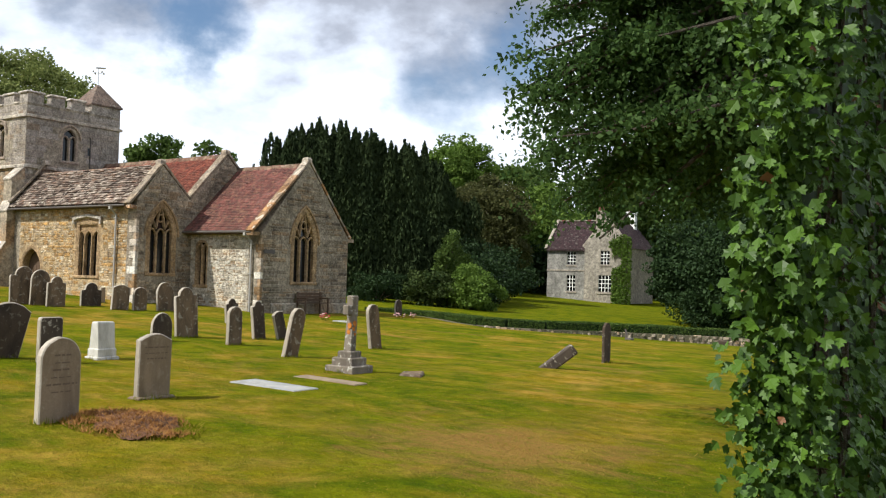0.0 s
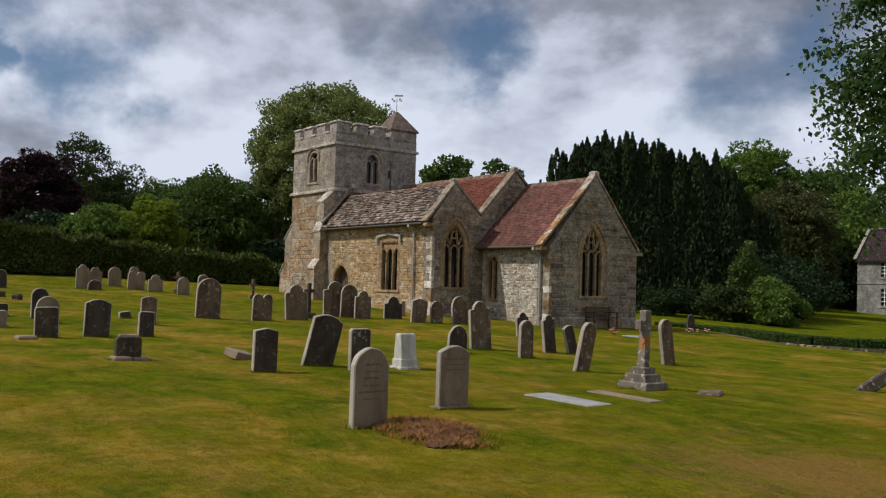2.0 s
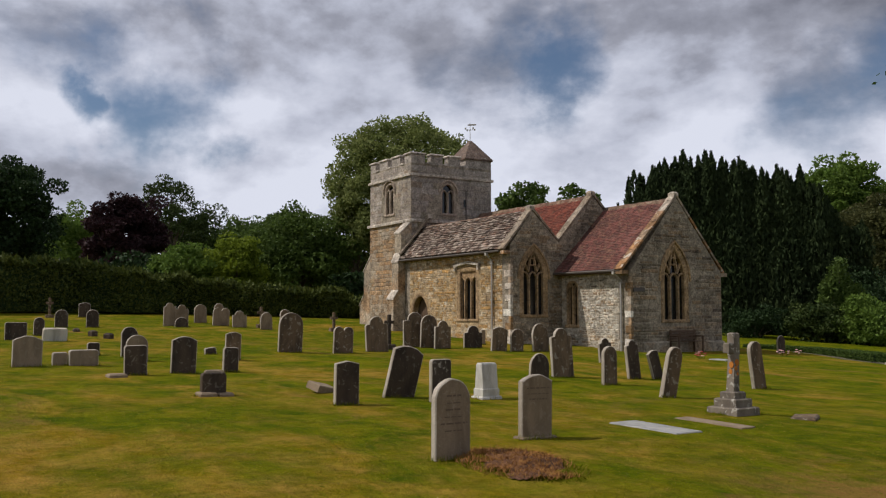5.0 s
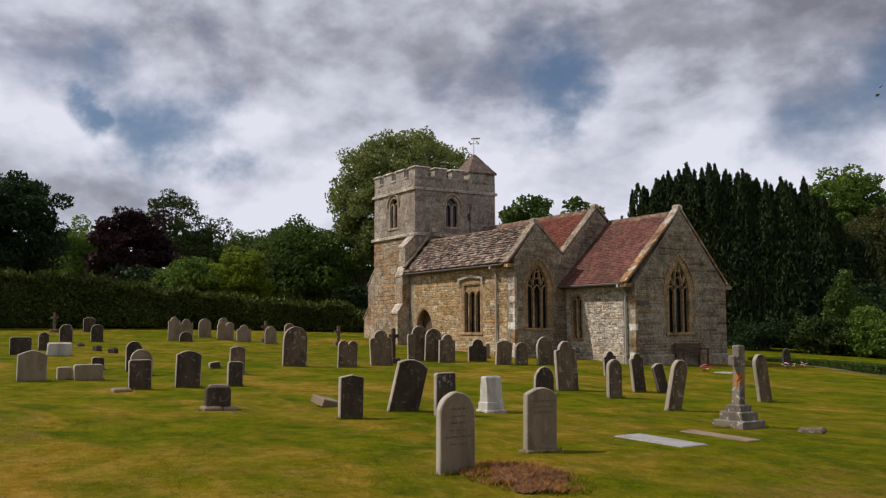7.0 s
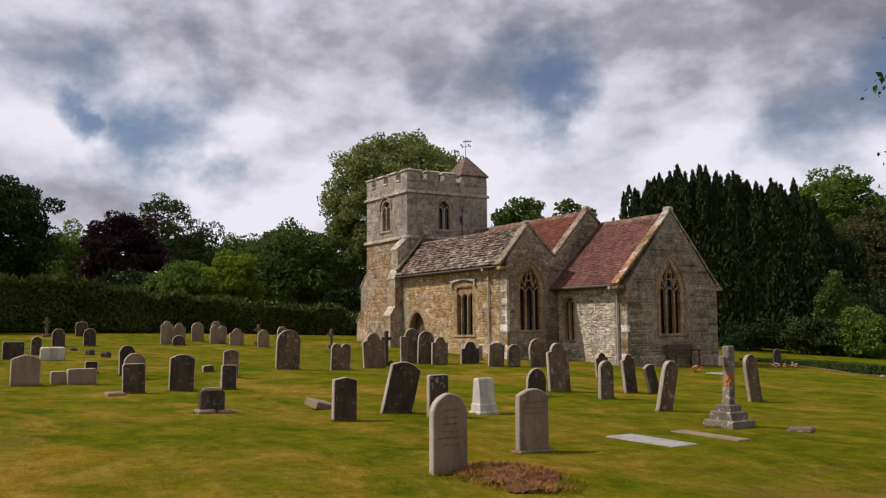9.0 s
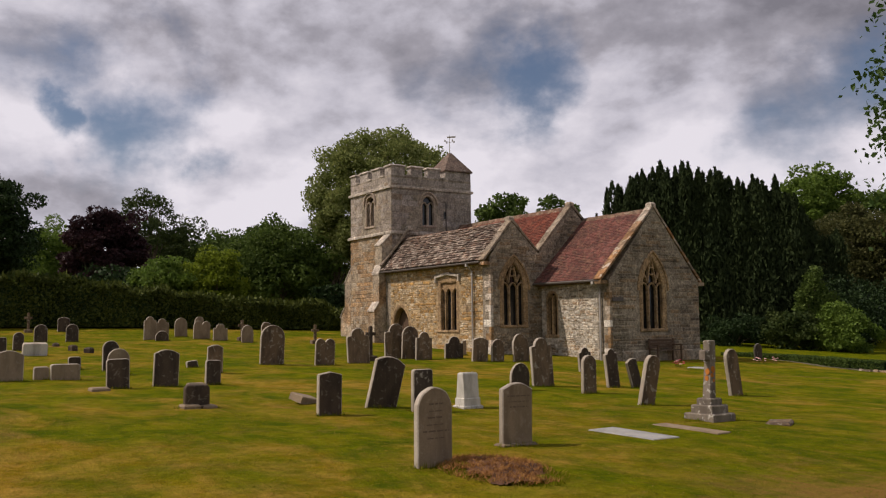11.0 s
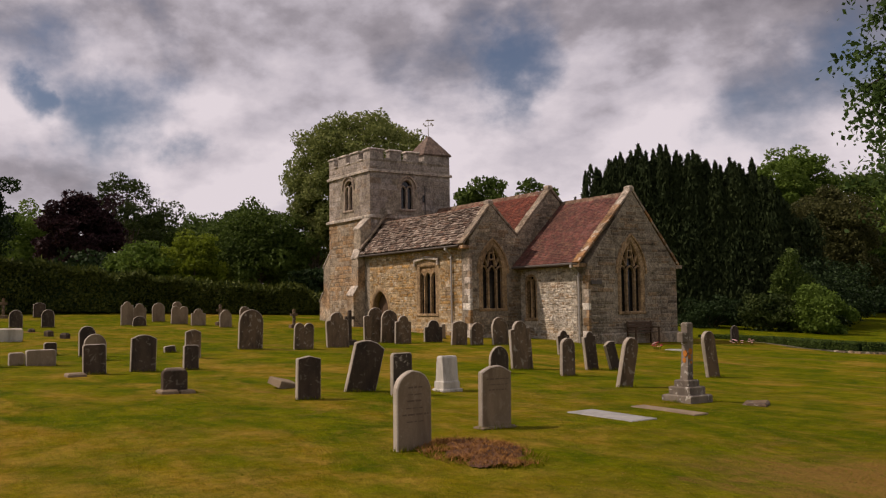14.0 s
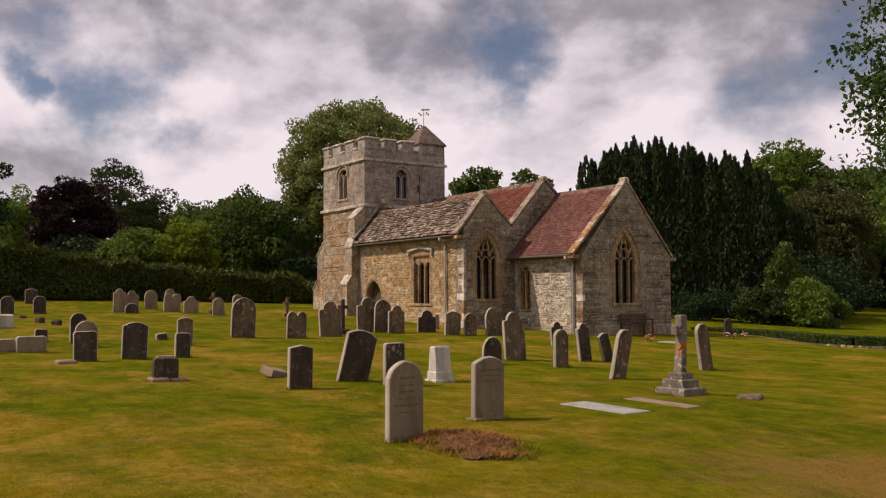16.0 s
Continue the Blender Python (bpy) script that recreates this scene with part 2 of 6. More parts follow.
M_TILE = stone_mat("old_red_tile", [(0.0, (0.115, 0.042, 0.033)), (0.5, (0.155, 0.058, 0.045)), (1.0, (0.12, 0.060, 0.050))], lichen=(0.27, 0.15, 0.085), lichen_amount=0.45, grain=4.0, contrast=0.7, other=[(0.0, (0.085, 0.040, 0.034)), (1.0, (0.14, 0.066, 0.045))], other_scale=0.8)
M_TILE_NEW = stone_mat("orange_red_tile", [(0.0, (0.105, 0.028, 0.017)), (0.5, (0.155, 0.040, 0.023)), (1.0, (0.125, 0.044, 0.028))], lichen=(0.38, 0.20, 0.11), lichen_amount=0.2, grain=5.0, contrast=0.5)
M_PIPE = plain_mat("pale_painted_iron", (0.36, 0.34, 0.31), 0.5)
M_GUTTER = plain_mat("dark_iron", (0.09, 0.075, 0.065), 0.5)
M_LEAD = plain_mat("lead_sheet", (0.22, 0.23, 0.24), 0.6)
M_GLASS = plain_mat("leaded_glass", (0.012, 0.013, 0.014), 0.12, 0.0, 0.5, 6.0, 0.5)
M_DOOR = plain_mat("old_oak", (0.10, 0.06, 0.035), 0.8)
M_VANE = plain_mat("weathered_brass", (0.30, 0.27, 0.20), 0.45, 0.6)
M_WHITE = plain_mat("white_paint", (0.78, 0.77, 0.74), 0.5, vary=0.1)
M_GRAVE = grave_mat("weathered_gravestone", (0.145, 0.095, 0.053), (0.046, 0.032, 0.021), (0.21, 0.145, 0.088), amount=0.40)
# Sun on the slab edges, put into the colour as paler stone.
M_SUNLIT_EDGE = grave_mat("sunlit_stone_rim", (0.40, 0.345, 0.275), (0.24, 0.20, 0.15), (0.50, 0.44, 0.37), amount=0.3)
M_GRAVE_DARK = grave_mat("dark_gravestone", (0.060, 0.041, 0.027), (0.025, 0.019, 0.014), (0.095, 0.066, 0.042), amount=0.18)
M_GRAVE_PALE = grave_mat("pale_gravestone", (0.25, 0.187, 0.122), (0.15, 0.108, 0.068), (0.30, 0.228, 0.152), amount=0.12)
M_GRAVE_WHITE = grave_mat("white_marble", (0.58, 0.55, 0.49), (0.30, 0.28, 0.23), (0.64, 0.61, 0.55), amount=0.2)
M_GRAVE_CARVED = grave_mat("dark_carved_stone", (0.075, 0.055, 0.040), (0.024, 0.020, 0.017), (0.10, 0.078, 0.058), lichen=(0.46, 0.42, 0.34), amount=0.75)
M_SLAB = grave_mat("worn_ledger_slab", (0.31, 0.305, 0.29), (0.20, 0.195, 0.18), (0.35, 0.345, 0.33), amount=0.4)
M_CROSS = grave_mat("lichened_cross_stone", (0.21, 0.175, 0.135), (0.075, 0.06, 0.048), (0.26, 0.22, 0.175), lichen=(0.66, 0.64, 0.56), amount=0.6)
M_ORANGE = plain_mat("orange_lichen", (0.52, 0.19, 0.04), 0.95, vary=0.5, scale=40.0, spec=0.1)
M_LETTER = plain_mat("cut_letters", (0.15, 0.108, 0.072), 0.9)
M_BARK = stone_mat("bark", [(0.0, (0.07, 0.055, 0.04)), (1.0, (0.10, 0.08, 0.06))], lichen_amount=0.2, lichen=(0.16, 0.17, 0.10))
M_SOIL = stone_mat("dug_soil", [(0.0, (0.105, 0.050, 0.026)), (1.0, (0.135, 0.064, 0.032))], lichen_amount=0.5, lichen=(0.17, 0.09, 0.035), grain=14.0)
M_STRAW = leaf_mat("dead_grass", (0.19, 0.085, 0.026), (0.40, 0.20, 0.065), through_light=0.1, gloss=0.9)
M_OAK = leaf_mat("broadleaf_green", (0.032, 0.058, 0.012), (0.100, 0.150, 0.030), through_light=0.3)
M_LIME = leaf_mat("bright_broadleaf", (0.060, 0.110, 0.016), (0.150, 0.225, 0.040), through_light=0.35)
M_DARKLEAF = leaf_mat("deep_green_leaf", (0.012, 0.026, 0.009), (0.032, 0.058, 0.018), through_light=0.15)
M_COPPER = leaf_mat("copper_beech_leaf", (0.016, 0.009, 0.011), (0.050, 0.022, 0.024), through_light=0.15)
M_YEW = leaf_mat("yew_needles", (0.020, 0.032, 0.014), (0.036, 0.051, 0.019), through_light=0.05, gloss=0.9, spec=0.04)
# Sunlight on the trees behind the tower is put into this green.
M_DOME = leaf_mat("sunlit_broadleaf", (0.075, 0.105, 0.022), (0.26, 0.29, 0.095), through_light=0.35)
M_YELLOW = leaf_mat("yellow_green_leaf", (0.085, 0.125, 0.010), (0.20, 0.255, 0.024), through_light=0.4)
M_RUSSET = leaf_mat("brown_green_leaf", (0.038, 0.046, 0.014), (0.100, 0.100, 0.034), through_light=0.3)
# Darker broadleaf green, with shade put into its colour.
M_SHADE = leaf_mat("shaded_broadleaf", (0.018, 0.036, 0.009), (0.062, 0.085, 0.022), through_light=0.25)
M_BOUGH = leaf_mat("drooping_leaf", (0.024, 0.054, 0.014), (0.085, 0.145, 0.038), through_light=0.45)
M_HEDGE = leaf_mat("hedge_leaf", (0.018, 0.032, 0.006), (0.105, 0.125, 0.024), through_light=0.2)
M_IVY = leaf_mat("ivy_leaf", (0.011, 0.032, 0.005), (0.070, 0.135, 0.012), odd=(0.17, 0.075, 0.03), odd_share=0.006, gloss=0.5, through_light=0.14, spec=0.25)
M_PETAL_RED = plain_mat("red_petals", (0.45, 0.04, 0.06), 0.7)
M_PETAL_PINK = plain_mat("pink_petals", (0.75, 0.42, 0.40), 0.7)


WORN_AT = (-5.5, 9.1, 0.0)


def grass_ground():
    """Mown churchyard turf: rich green with dry straw sweeps, worn brown patches and fine blades."""
    m, k = material("mown_grass")
    wide = k.noise(k.pos, 0.20, 4.0, 0.6, 0.4)
    swept = k.n("ShaderNodeMapping", ins={"Vector": k.pos, "Rotation": (0.0, 0.0, 0.85), "Scale": (0.6, 1.1, 1.0)}).outputs[0]
    mid = k.noise(swept, 0.60, 7.0, 0.62, 0.9)
    small = k.noise(swept, 2.3, 7.0, 0.66, 0.7)
    dry = k.math("ADD", k.math("ADD", k.math("MULTIPLY", wide, 0.50), k.math("MULTIPLY", mid, 0.60)), k.math("MULTIPLY", small, 0.22))
    dry = k.range(dry, 0.575, 0.87, 0.0, 0.94)
    green = k.mix(k.range(k.noise(k.pos, 1.1, 7.0, 0.68, 0.5), 0.32, 0.68), (0.047, 0.075, 0.0010), (0.136, 0.136, 0.0024))
    straw = k.mix(k.range(k.noise(k.pos, 1.6, 6.0, 0.66), 0.35, 0.65), (0.36, 0.205, 0.040), (0.215, 0.130, 0.007))
    # the garden lawn beyond the low wall is greener
    north_of = k.n("ShaderNodeSeparateXYZ", ins={0: k.pos}).outputs[1]
    dry = k.math("MULTIPLY", dry, k.range(north_of, 31.0, 36.0, 1.0, 0.10))
    col = k.mix(dry, green, straw)
    tuft = k.range(k.noise(k.pos, 5.5, 6.0, 0.7, 0.3), 0.30, 0.70, 0.74, 1.26, False)
    col = k.n("ShaderNodeVectorMath", op="SCALE", ins={0: col, "Scale": tuft}).outputs[0]
    bare = k.range(k.noise(swept, 0.42, 6.0, 0.68, 0.8), 0.58, 0.72, 0.0, 0.60)
    bare = k.math("MULTIPLY", bare, k.range(north_of, 31.0, 36.0, 1.0, 0.0))
    # a worn brown patch in the open grass
    worn = k.n("ShaderNodeVectorMath", op="DISTANCE", ins={0: k.n("ShaderNodeMapping", ins={"Vector": k.pos, "Scale": (1, 1, 0)}).outputs[0], 1: WORN_AT}).outputs["Value"]
    worn = k.math("ADD", worn, k.math("MULTIPLY", k.math("SUBTRACT", small, 0.5), 6.0))
    bare = k.math("MAXIMUM", bare, k.range(worn, 0.2, 2.4, 0.8, 0.0))
    col = k.mix(bare, col, k.mix(small, (0.20, 0.095, 0.020), (0.31, 0.175, 0.065)))
    fine = k.noise(k.pos, 38.0, 4.0, 0.7)
    col = k.mix(k.range(fine, 0.35, 0.7, 0.0, 0.35), col, (0.036, 0.054, 0.002))
    relief = k.math("ADD", k.math("MULTIPLY", fine, 0.5), k.math("ADD", k.noise(k.pos, 7.0, 4.0), k.math("MULTIPLY", mid, 3.0)))
    finish(k, col, 0.95, relief, 0.9, 0.05, 0.02)
    return m


M_GRASS = grass_ground()
M_BLADE = leaf_mat("grass_blade", (0.075, 0.105, 0.003), (0.155, 0.165, 0.006), odd=(0.28, 0.19, 0.04), odd_share=0.18, gloss=0.9, through_light=0.35, spec=0.03)

# ---- mesh tools ----


def mesh_np(name, verts, quads, mat):
    me = bpy.data.meshes.new(name)
    verts, quads = np.asarray(verts, np.float32), np.asarray(quads, np.int32)
    n, m = len(verts), len(quads)
    s = quads.shape[1]
    me.vertices.add(n)
    me.vertices.foreach_set("co", verts.ravel())
    me.loops.add(m * s)
    me.loops.foreach_set("vertex_index", quads.ravel())
    me.polygons.add(m)
    me.polygons.foreach_set("loop_start", np.arange(0, m * s, s, dtype=np.int32))
    me.polygons.foreach_set("loop_total", np.full(m, s, np.int32))
    me.update(calc_edges=True)
    me.materials.append(mat)
    return me


class MB:
    """Collects vertices and faces of one mesh."""

    def __init__(self):
        self.v, self.f = [], []

    def add(self, verts, faces):
        o = len(self.v)
        self.v.extend([tuple(p) for p in verts])
        self.f.extend([tuple(i + o for i in face) for face in faces])
        return self

    def box(self, x0, y0, z0, x1, y1, z1, b=0.0):
        """A box; with b, its top edges are chamfered."""
        v = [(x0, y0, z0), (x1, y0, z0), (x1, y1, z0), (x0, y1, z0)]
        f = [(3, 2, 1, 0)]
        if b:
            v += [(x0, y0, z1 - b), (x1, y0, z1 - b), (x1, y1, z1 - b), (x0, y1, z1 - b)]
            v += [(x0 + b, y0 + b, z1), (x1 - b, y0 + b, z1), (x1 - b, y1 - b, z1), (x0 + b, y1 - b, z1)]
            rings = (0, 4)
        else:
            v += [(x0, y0, z1), (x1, y0, z1), (x1, y1, z1), (x0, y1, z1)]
            rings = (0,)
        for r in rings:
            f += [(r + i, r + (i + 1) % 4, r + 4 + (i + 1) % 4, r + 4 + i) for i in range(4)]
        t = len(v) - 4
        f.append((t, t + 1, t + 2, t + 3))
        return self.add(v, f)

    def beam(self, a, b, w, h, up=(0, 0, 1)):
        """A bar of section w x h from a to b; h stands along up."""
        a, b, up = Vector(a), Vector(b), Vector(up)
        d = (b - a).normalized()
        s = d.cross(up).normalized()
        u = s.cross(d)
        v = []
        for p in (a, b):
            v += [p - s * w / 2 - u * h / 2, p + s * w / 2 - u * h / 2, p + s * w / 2 + u * h / 2, p - s * w / 2 + u * h / 2]
        return self.add(v, [(3, 2, 1, 0), (4, 5, 6, 7)] + [(i, (i + 1) % 4, 4 + (i + 1) % 4, 4 + i) for i in range(4)])

    def tube(self, pts, radii, n=8):
        """A round tube along points."""
        rings = []
        for i, p in enumerate(pts):
            p = Vector(p)
            d = (Vector(pts[min(i + 1, len(pts) - 1)]) - Vector(pts[max(i - 1, 0)])).normalized()
            s = d.cross(Vector((0.31, 0.17, 0.93)) if abs(d.z) < 0.9 else Vector((1, 0.1, 0))).normalized()
            u = s.cross(d)
            rings.append([p + (s * math.cos(a) + u * math.sin(a)) * radii[i] for a in (2 * math.pi * j / n for j in range(n))])
        v = [q for r in rings for q in r]
        f = [(i * n + j, i * n + (j + 1) % n, (i + 1) * n + (j + 1) % n, (i + 1) * n + j) for i in range(len(pts) - 1) for j in range(n)]
        f += [tuple(range(n - 1, -1, -1)), tuple(range((len(pts) - 1) * n, len(pts) * n))]
        return self.add(v, f)

    def mesh(self, name, mat, smooth=False):
        me = bpy.data.meshes.new(name)
        me.from_pydata(self.v, [], self.f)
        me.materials.append(mat)
        me.update()
        if smooth:
            for p in me.polygons:
                p.use_smooth = True
        return me


def base_of(ob):
    m = Matrix.Identity(4)
    while ob is not None:
        m = ob.matrix_parent_inverse @ ob.matrix_basis if ob.parent is None else ob.matrix_basis
        return m if ob.parent is None else base_of(ob.parent) @ ob.matrix_parent_inverse @ ob.matrix_basis
    return m


def part(name, mb, mat, parent, label="", world_space=True, kind=""):
    """Links a mesh as one part of a thing or of a part. Its points are in the world unless told otherwise."""
    me = mb.mesh(name, mat) if isinstance(mb, MB) else mb
    ob = new(name, me)
    ob.parent = parent
    if world_space:
        ob.matrix_parent_inverse = base_of(parent).inverted()
    return tagged(ob, label, kind=kind)


def thing(name, m, label, category, group="", kind=""):
    ob = new(name)
    ob.empty_display_size = 0.3
    ob.matrix_basis = m if isinstance(m, Matrix) else Matrix.Translation(m)
    return tagged(ob, label, category, group, kind)


def solid(name, mb, mat, label, category, m=None, group="", kind="", smooth=False):
    """A thing of one mesh."""
    me = mb.mesh(name, mat, smooth) if isinstance(mb, MB) else mb
    ob = new(name, me)
    if m is not None:
        ob.matrix_basis = m
    return tagged(ob, label, category, group, kind)


def rnd(seed):
    return random.Random(seed)


# ---- ground ----


def sstep(a, b, v):
    t = max(0.0, min(1.0, (v - a) / (b - a)))
    return t * t * (3 - 2 * t)


def ground_z(x, y):
    cx, cy = max(-60.0, min(10.0, x)), max(-40.0, min(50.0, y))
    z = -0.05 - 0.015585 * cx - 0.023643 * cy + 0.000304 * cx * cx - 0.000337 * cx * cy + 0.00002 * cy * cy
    return z - 0.55 * sstep(52, 80, y)


def turf_z(x, y):
    """The turf's own height, with its small hollows."""
    return ground_z(x, y) + 0.035 * noise.noise(Vector((x * 0.35, y * 0.35, 0))) + 0.02 * noise.noise(Vector((x * 0.9, y * 0.9, 5)))


def build_ground():
    """One sheet to the horizon, fine near the churchyard and wide beyond."""
    def steps():
        a = [-3000, -1500, -700, -350, -200, -140, -110]
        return a
    xs = steps() + list(np.arange(-90, 20, 0.6)) + [24, 30, 40, 60, 100, 200, 500, 1500, 3000]
    ys = [-3000, -1200, -400, -150, -80, -50, -30, -20, -12] + list(np.arange(-8, 60, 0.6)) + [64, 70, 78, 86, 95, 110, 140, 200, 400, 900, 3000]
    v = []
    for y in ys:
        for x in xs:
            v.append((x, y, turf_z(x, y) if (-70 < x < 15 and -8 < y < 50) else ground_z(x, y)))
    n = len(xs)
    q = [(j * n + i, j * n + i + 1, (j + 1) * n + i + 1, (j + 1) * n + i) for j in range(len(ys) - 1) for i in range(n - 1)]
    me = mesh_np("ground", v, q, M_GRASS)
    me.polygons.foreach_set("use_smooth", np.ones(len(me.polygons), bool))
    return tagged(new("ground", me), "mown green churchyard grass with dry straw patches", "grass", kind="structure")


build_ground()


def blades(name, n, area, height, width, seed, mat, label, lean=0.5, top=turf_z, keep=None):
    """Many single grass blades on the ground, one object."""
    r = np.random.default_rng(seed)
    x = r.uniform(area[0], area[2], n)
    y = r.uniform(area[1], area[3], n)
    if keep is not None:
        ok = keep(x, y)
        x, y = x[ok], y[ok]
        n = len(x)
    z = np.array([top(a, b) for a, b in zip(x, y)])
    h = height * r.uniform(0.5, 1.4, n)
    a = r.uniform(0, 2 * np.pi, n)
    lx, ly = lean * h * r.normal(0, 1, n), lean * h * r.normal(0, 1, n)
    w = width * r.uniform(0.6, 1.3, n)
    p = np.stack([x, y, z], 1)
    side = np.stack([np.cos(a) * w, np.sin(a) * w, 0 * w], 1)
    tip = p + np.stack([lx, ly, h], 1)
    v = np.stack([p - side, p + side, tip], 1).reshape(-1, 3)
    me = mesh_np(name, v, np.arange(3 * n).reshape(-1, 3), mat)
    return tagged(new(name, me), label, "grass", kind="stuff")

# ---- the church ----
XW, XC, XA = -31.49, -27.12, -40.65  # east faces of nave and chancel, west end of the aisle
YC0, YC1, YA0, YN1 = 25.41, 30.60, 22.68, 30.90
TX0, TX1, TY0, TY1 = -45.36, -40.75, 23.07, 28.08
C_EAVE, C_RIDGE_Y, C_RIDGE = 3.46, 28.0, 6.50
A_EAVE, A_APEX_Y, A_APEX = 4.44, 23.86, 6.18
V_Y, V_Z, N_APEX_Y, N_APEX = 25.29, 4.86, 27.31, 7.02
FOOT = -0.4

church = thing("church", (-36.0, 25.4, 0.4), "medieval parish church of ochre and grey stone with red tiled roofs", "church")


def south(y):
    return lambda u, v, w: (u, y + w, v)


def east(x):
    return lambda u, v, w: (x - w, u, v)


def north(y):
    return lambda u, v, w: (u, y - w, v)


def west(x):
    return lambda u, v, w: (x + w, u, v)


def wall(loops, thick, place):
    """An upright slab with openings: outline and holes in its plane, with their reveals."""
    mb = MB()
    flat = [Vector((u, v, 0)) for loop in loops for u, v in loop]
    from mathutils.geometry import tessellate_polygon
    tris = tessellate_polygon([[Vector((u, v, 0)) for u, v in loop] for loop in loops])
    mb.add([place(p.x, p.y, 0.0) for p in flat], [tuple(t) for t in tris])
    mb.add([place(p.x, p.y, thick) for p in flat], [tuple(reversed(t)) for t in tris])
    for loop in loops:
        n = len(loop)
        v = [place(a, b, 0.0) for a, b in loop] + [place(a, b, thick) for a, b in loop]
        mb.add(v, [(i, (i + 1) % n, n + (i + 1) % n, n + i) for i in range(n)])
    return mb


def arch(u0, u1, sill, spring, apex, n=7):
    """A pointed opening, from its sill round to its sill."""
    um, rise = (u0 + u1) / 2, apex - spring
    half = um - u0
    if rise >= half:
        radius = (half * half + rise * rise) / (2 * half)
        full = math.asin(min(1.0, rise / radius))
        left = [(u0 + radius * (1 - math.cos(t)), spring + radius * math.sin(t)) for t in (full * i / n for i in range(n + 1))]
    else:
        left = [(u0 + half * (1 - math.cos(t)) ** 1.1, spring + rise * math.sin(t) ** 0.85) for t in (math.pi / 2 * i / n for i in range(n + 1))]
    right = [(u1 - (a - u0), b) for a, b in reversed(left[:-1])]
    return [(u0, sill)] + left + right + [(u1, sill)]


def inside(u, v, loop):
    hit, n = False, len(loop)
    for i in range(n):
        (a, b), (c, d) = loop[i], loop[(i + 1) % n]
        if (b > v) != (d > v) and u < (c - a) * (v - b) / (d - b) + a:
            hit = not hit
    return hit


def grown(loop, m):
    um = sum(p[0] for p in loop) / len(loop)
    vm = sum(p[1] for p in loop) / len(loop)
    hw, hh = max(p[0] for p in loop) - um, max(p[1] for p in loop) - vm
    return [(um + (a - um) * (1 + m / hw), vm + (b - vm) * (1 + m / max(hh, 0.3))) for a, b in loop]


def courses(outline, holes, seed, height=(0.13, 0.24), length=(0.22, 0.6), z0=FOOT, rows=None, gap=0.012, bond=True):
    """Rectangles of coursed masonry within an outline, clear of the openings."""
    r = rnd(seed)
    u0, u1 = min(p[0] for p in outline), max(p[0] for p in outline)
    v1 = max(p[1] for p in outline)
    out, v = [], z0
    grow = [grown(h, 0.10) for h in holes]
    while v < v1:
        h = r.uniform(*height)
        u = u0 - (r.uniform(0, length[0]) if bond else 0)
        while u < u1:
            w = r.uniform(*length) * (1.5 if h > (height[0] + height[1]) / 2 else 1.0)
            a, b = max(u, u0) + gap / 2, min(u + w, u1) - gap / 2
            if b - a > 0.05:
                corners = [(a, v), (b, v), (a, v + h), (b, v + h), ((a + b) / 2, v + h / 2)]
                if all(inside(p, q, outline) for p, q in ((a + 0.01, v + 0.01), (b - 0.01, v + 0.01), (a + 0.01, v + h - 0.02), (b - 0.01, v + h - 0.02))) and not any(inside(p, q, g) for p, q in corners for g in grow):
                    out.append((a, v + gap / 2, b, v + h - gap / 2))
            u += w
        v += h
    return out


def block(mb, rect, place, proud, r, rough=0.010, skew=0.0):
    """One dressed block, its face a little uneven and its edges worn."""
    a, b, c, d = rect
    e = min(0.018, (c - a) * 0.12, (d - b) * 0.2)
    j = lambda: r.uniform(-rough, rough)
    w = lambda: r.uniform(-skew, skew)
    (a0, b0), (c0, b1), (c1, d0), (a1, d1) = ((p + w(), q + w()) for p, q in ((a, b), (c, b), (c, d), (a, d)))
    back = [(a0, b0), (c0, b1), (c1, d0), (a1, d1)]
    front = [(a0 + e + j(), b0 + e + j()), (c0 - e + j(), b1 + e + j()), (c1 - e + j(), d0 - e + j()), (a1 + e + j(), d1 - e + j())]
    v = [place(p, q, 0.004) for p, q in back] + [place(p, q, -proud + j() * 0.4) for p, q in front]
    f = [(i, (i + 1) % 4, 4 + (i + 1) % 4, 4 + i) for i in range(4)] + [(4, 5, 6, 7)]
    mb.add(v, f)


def masonry(parent, rects, place, mat, seed, proud=(0.008, 0.028), name="masonry", label="", skew=0.0):
    r = rnd(seed)
    mb = MB()
    for q in rects:
        block(mb, q, place, r.uniform(*proud), r, skew=skew)
    return part(name, mb, mat, parent, label, kind="stuff")


def stones_apart(parent, rects, place, mat, seed, limit=300, proud=(0.008, 0.03)):
    """The first blocks as objects of their own; the rest as one."""
    r = rnd(seed)
    for q in rects[:limit]:
        mb = MB()
        block(mb, q, place, r.uniform(*proud), r)
        part("stone", mb, mat, parent)
    return rects[limit:]


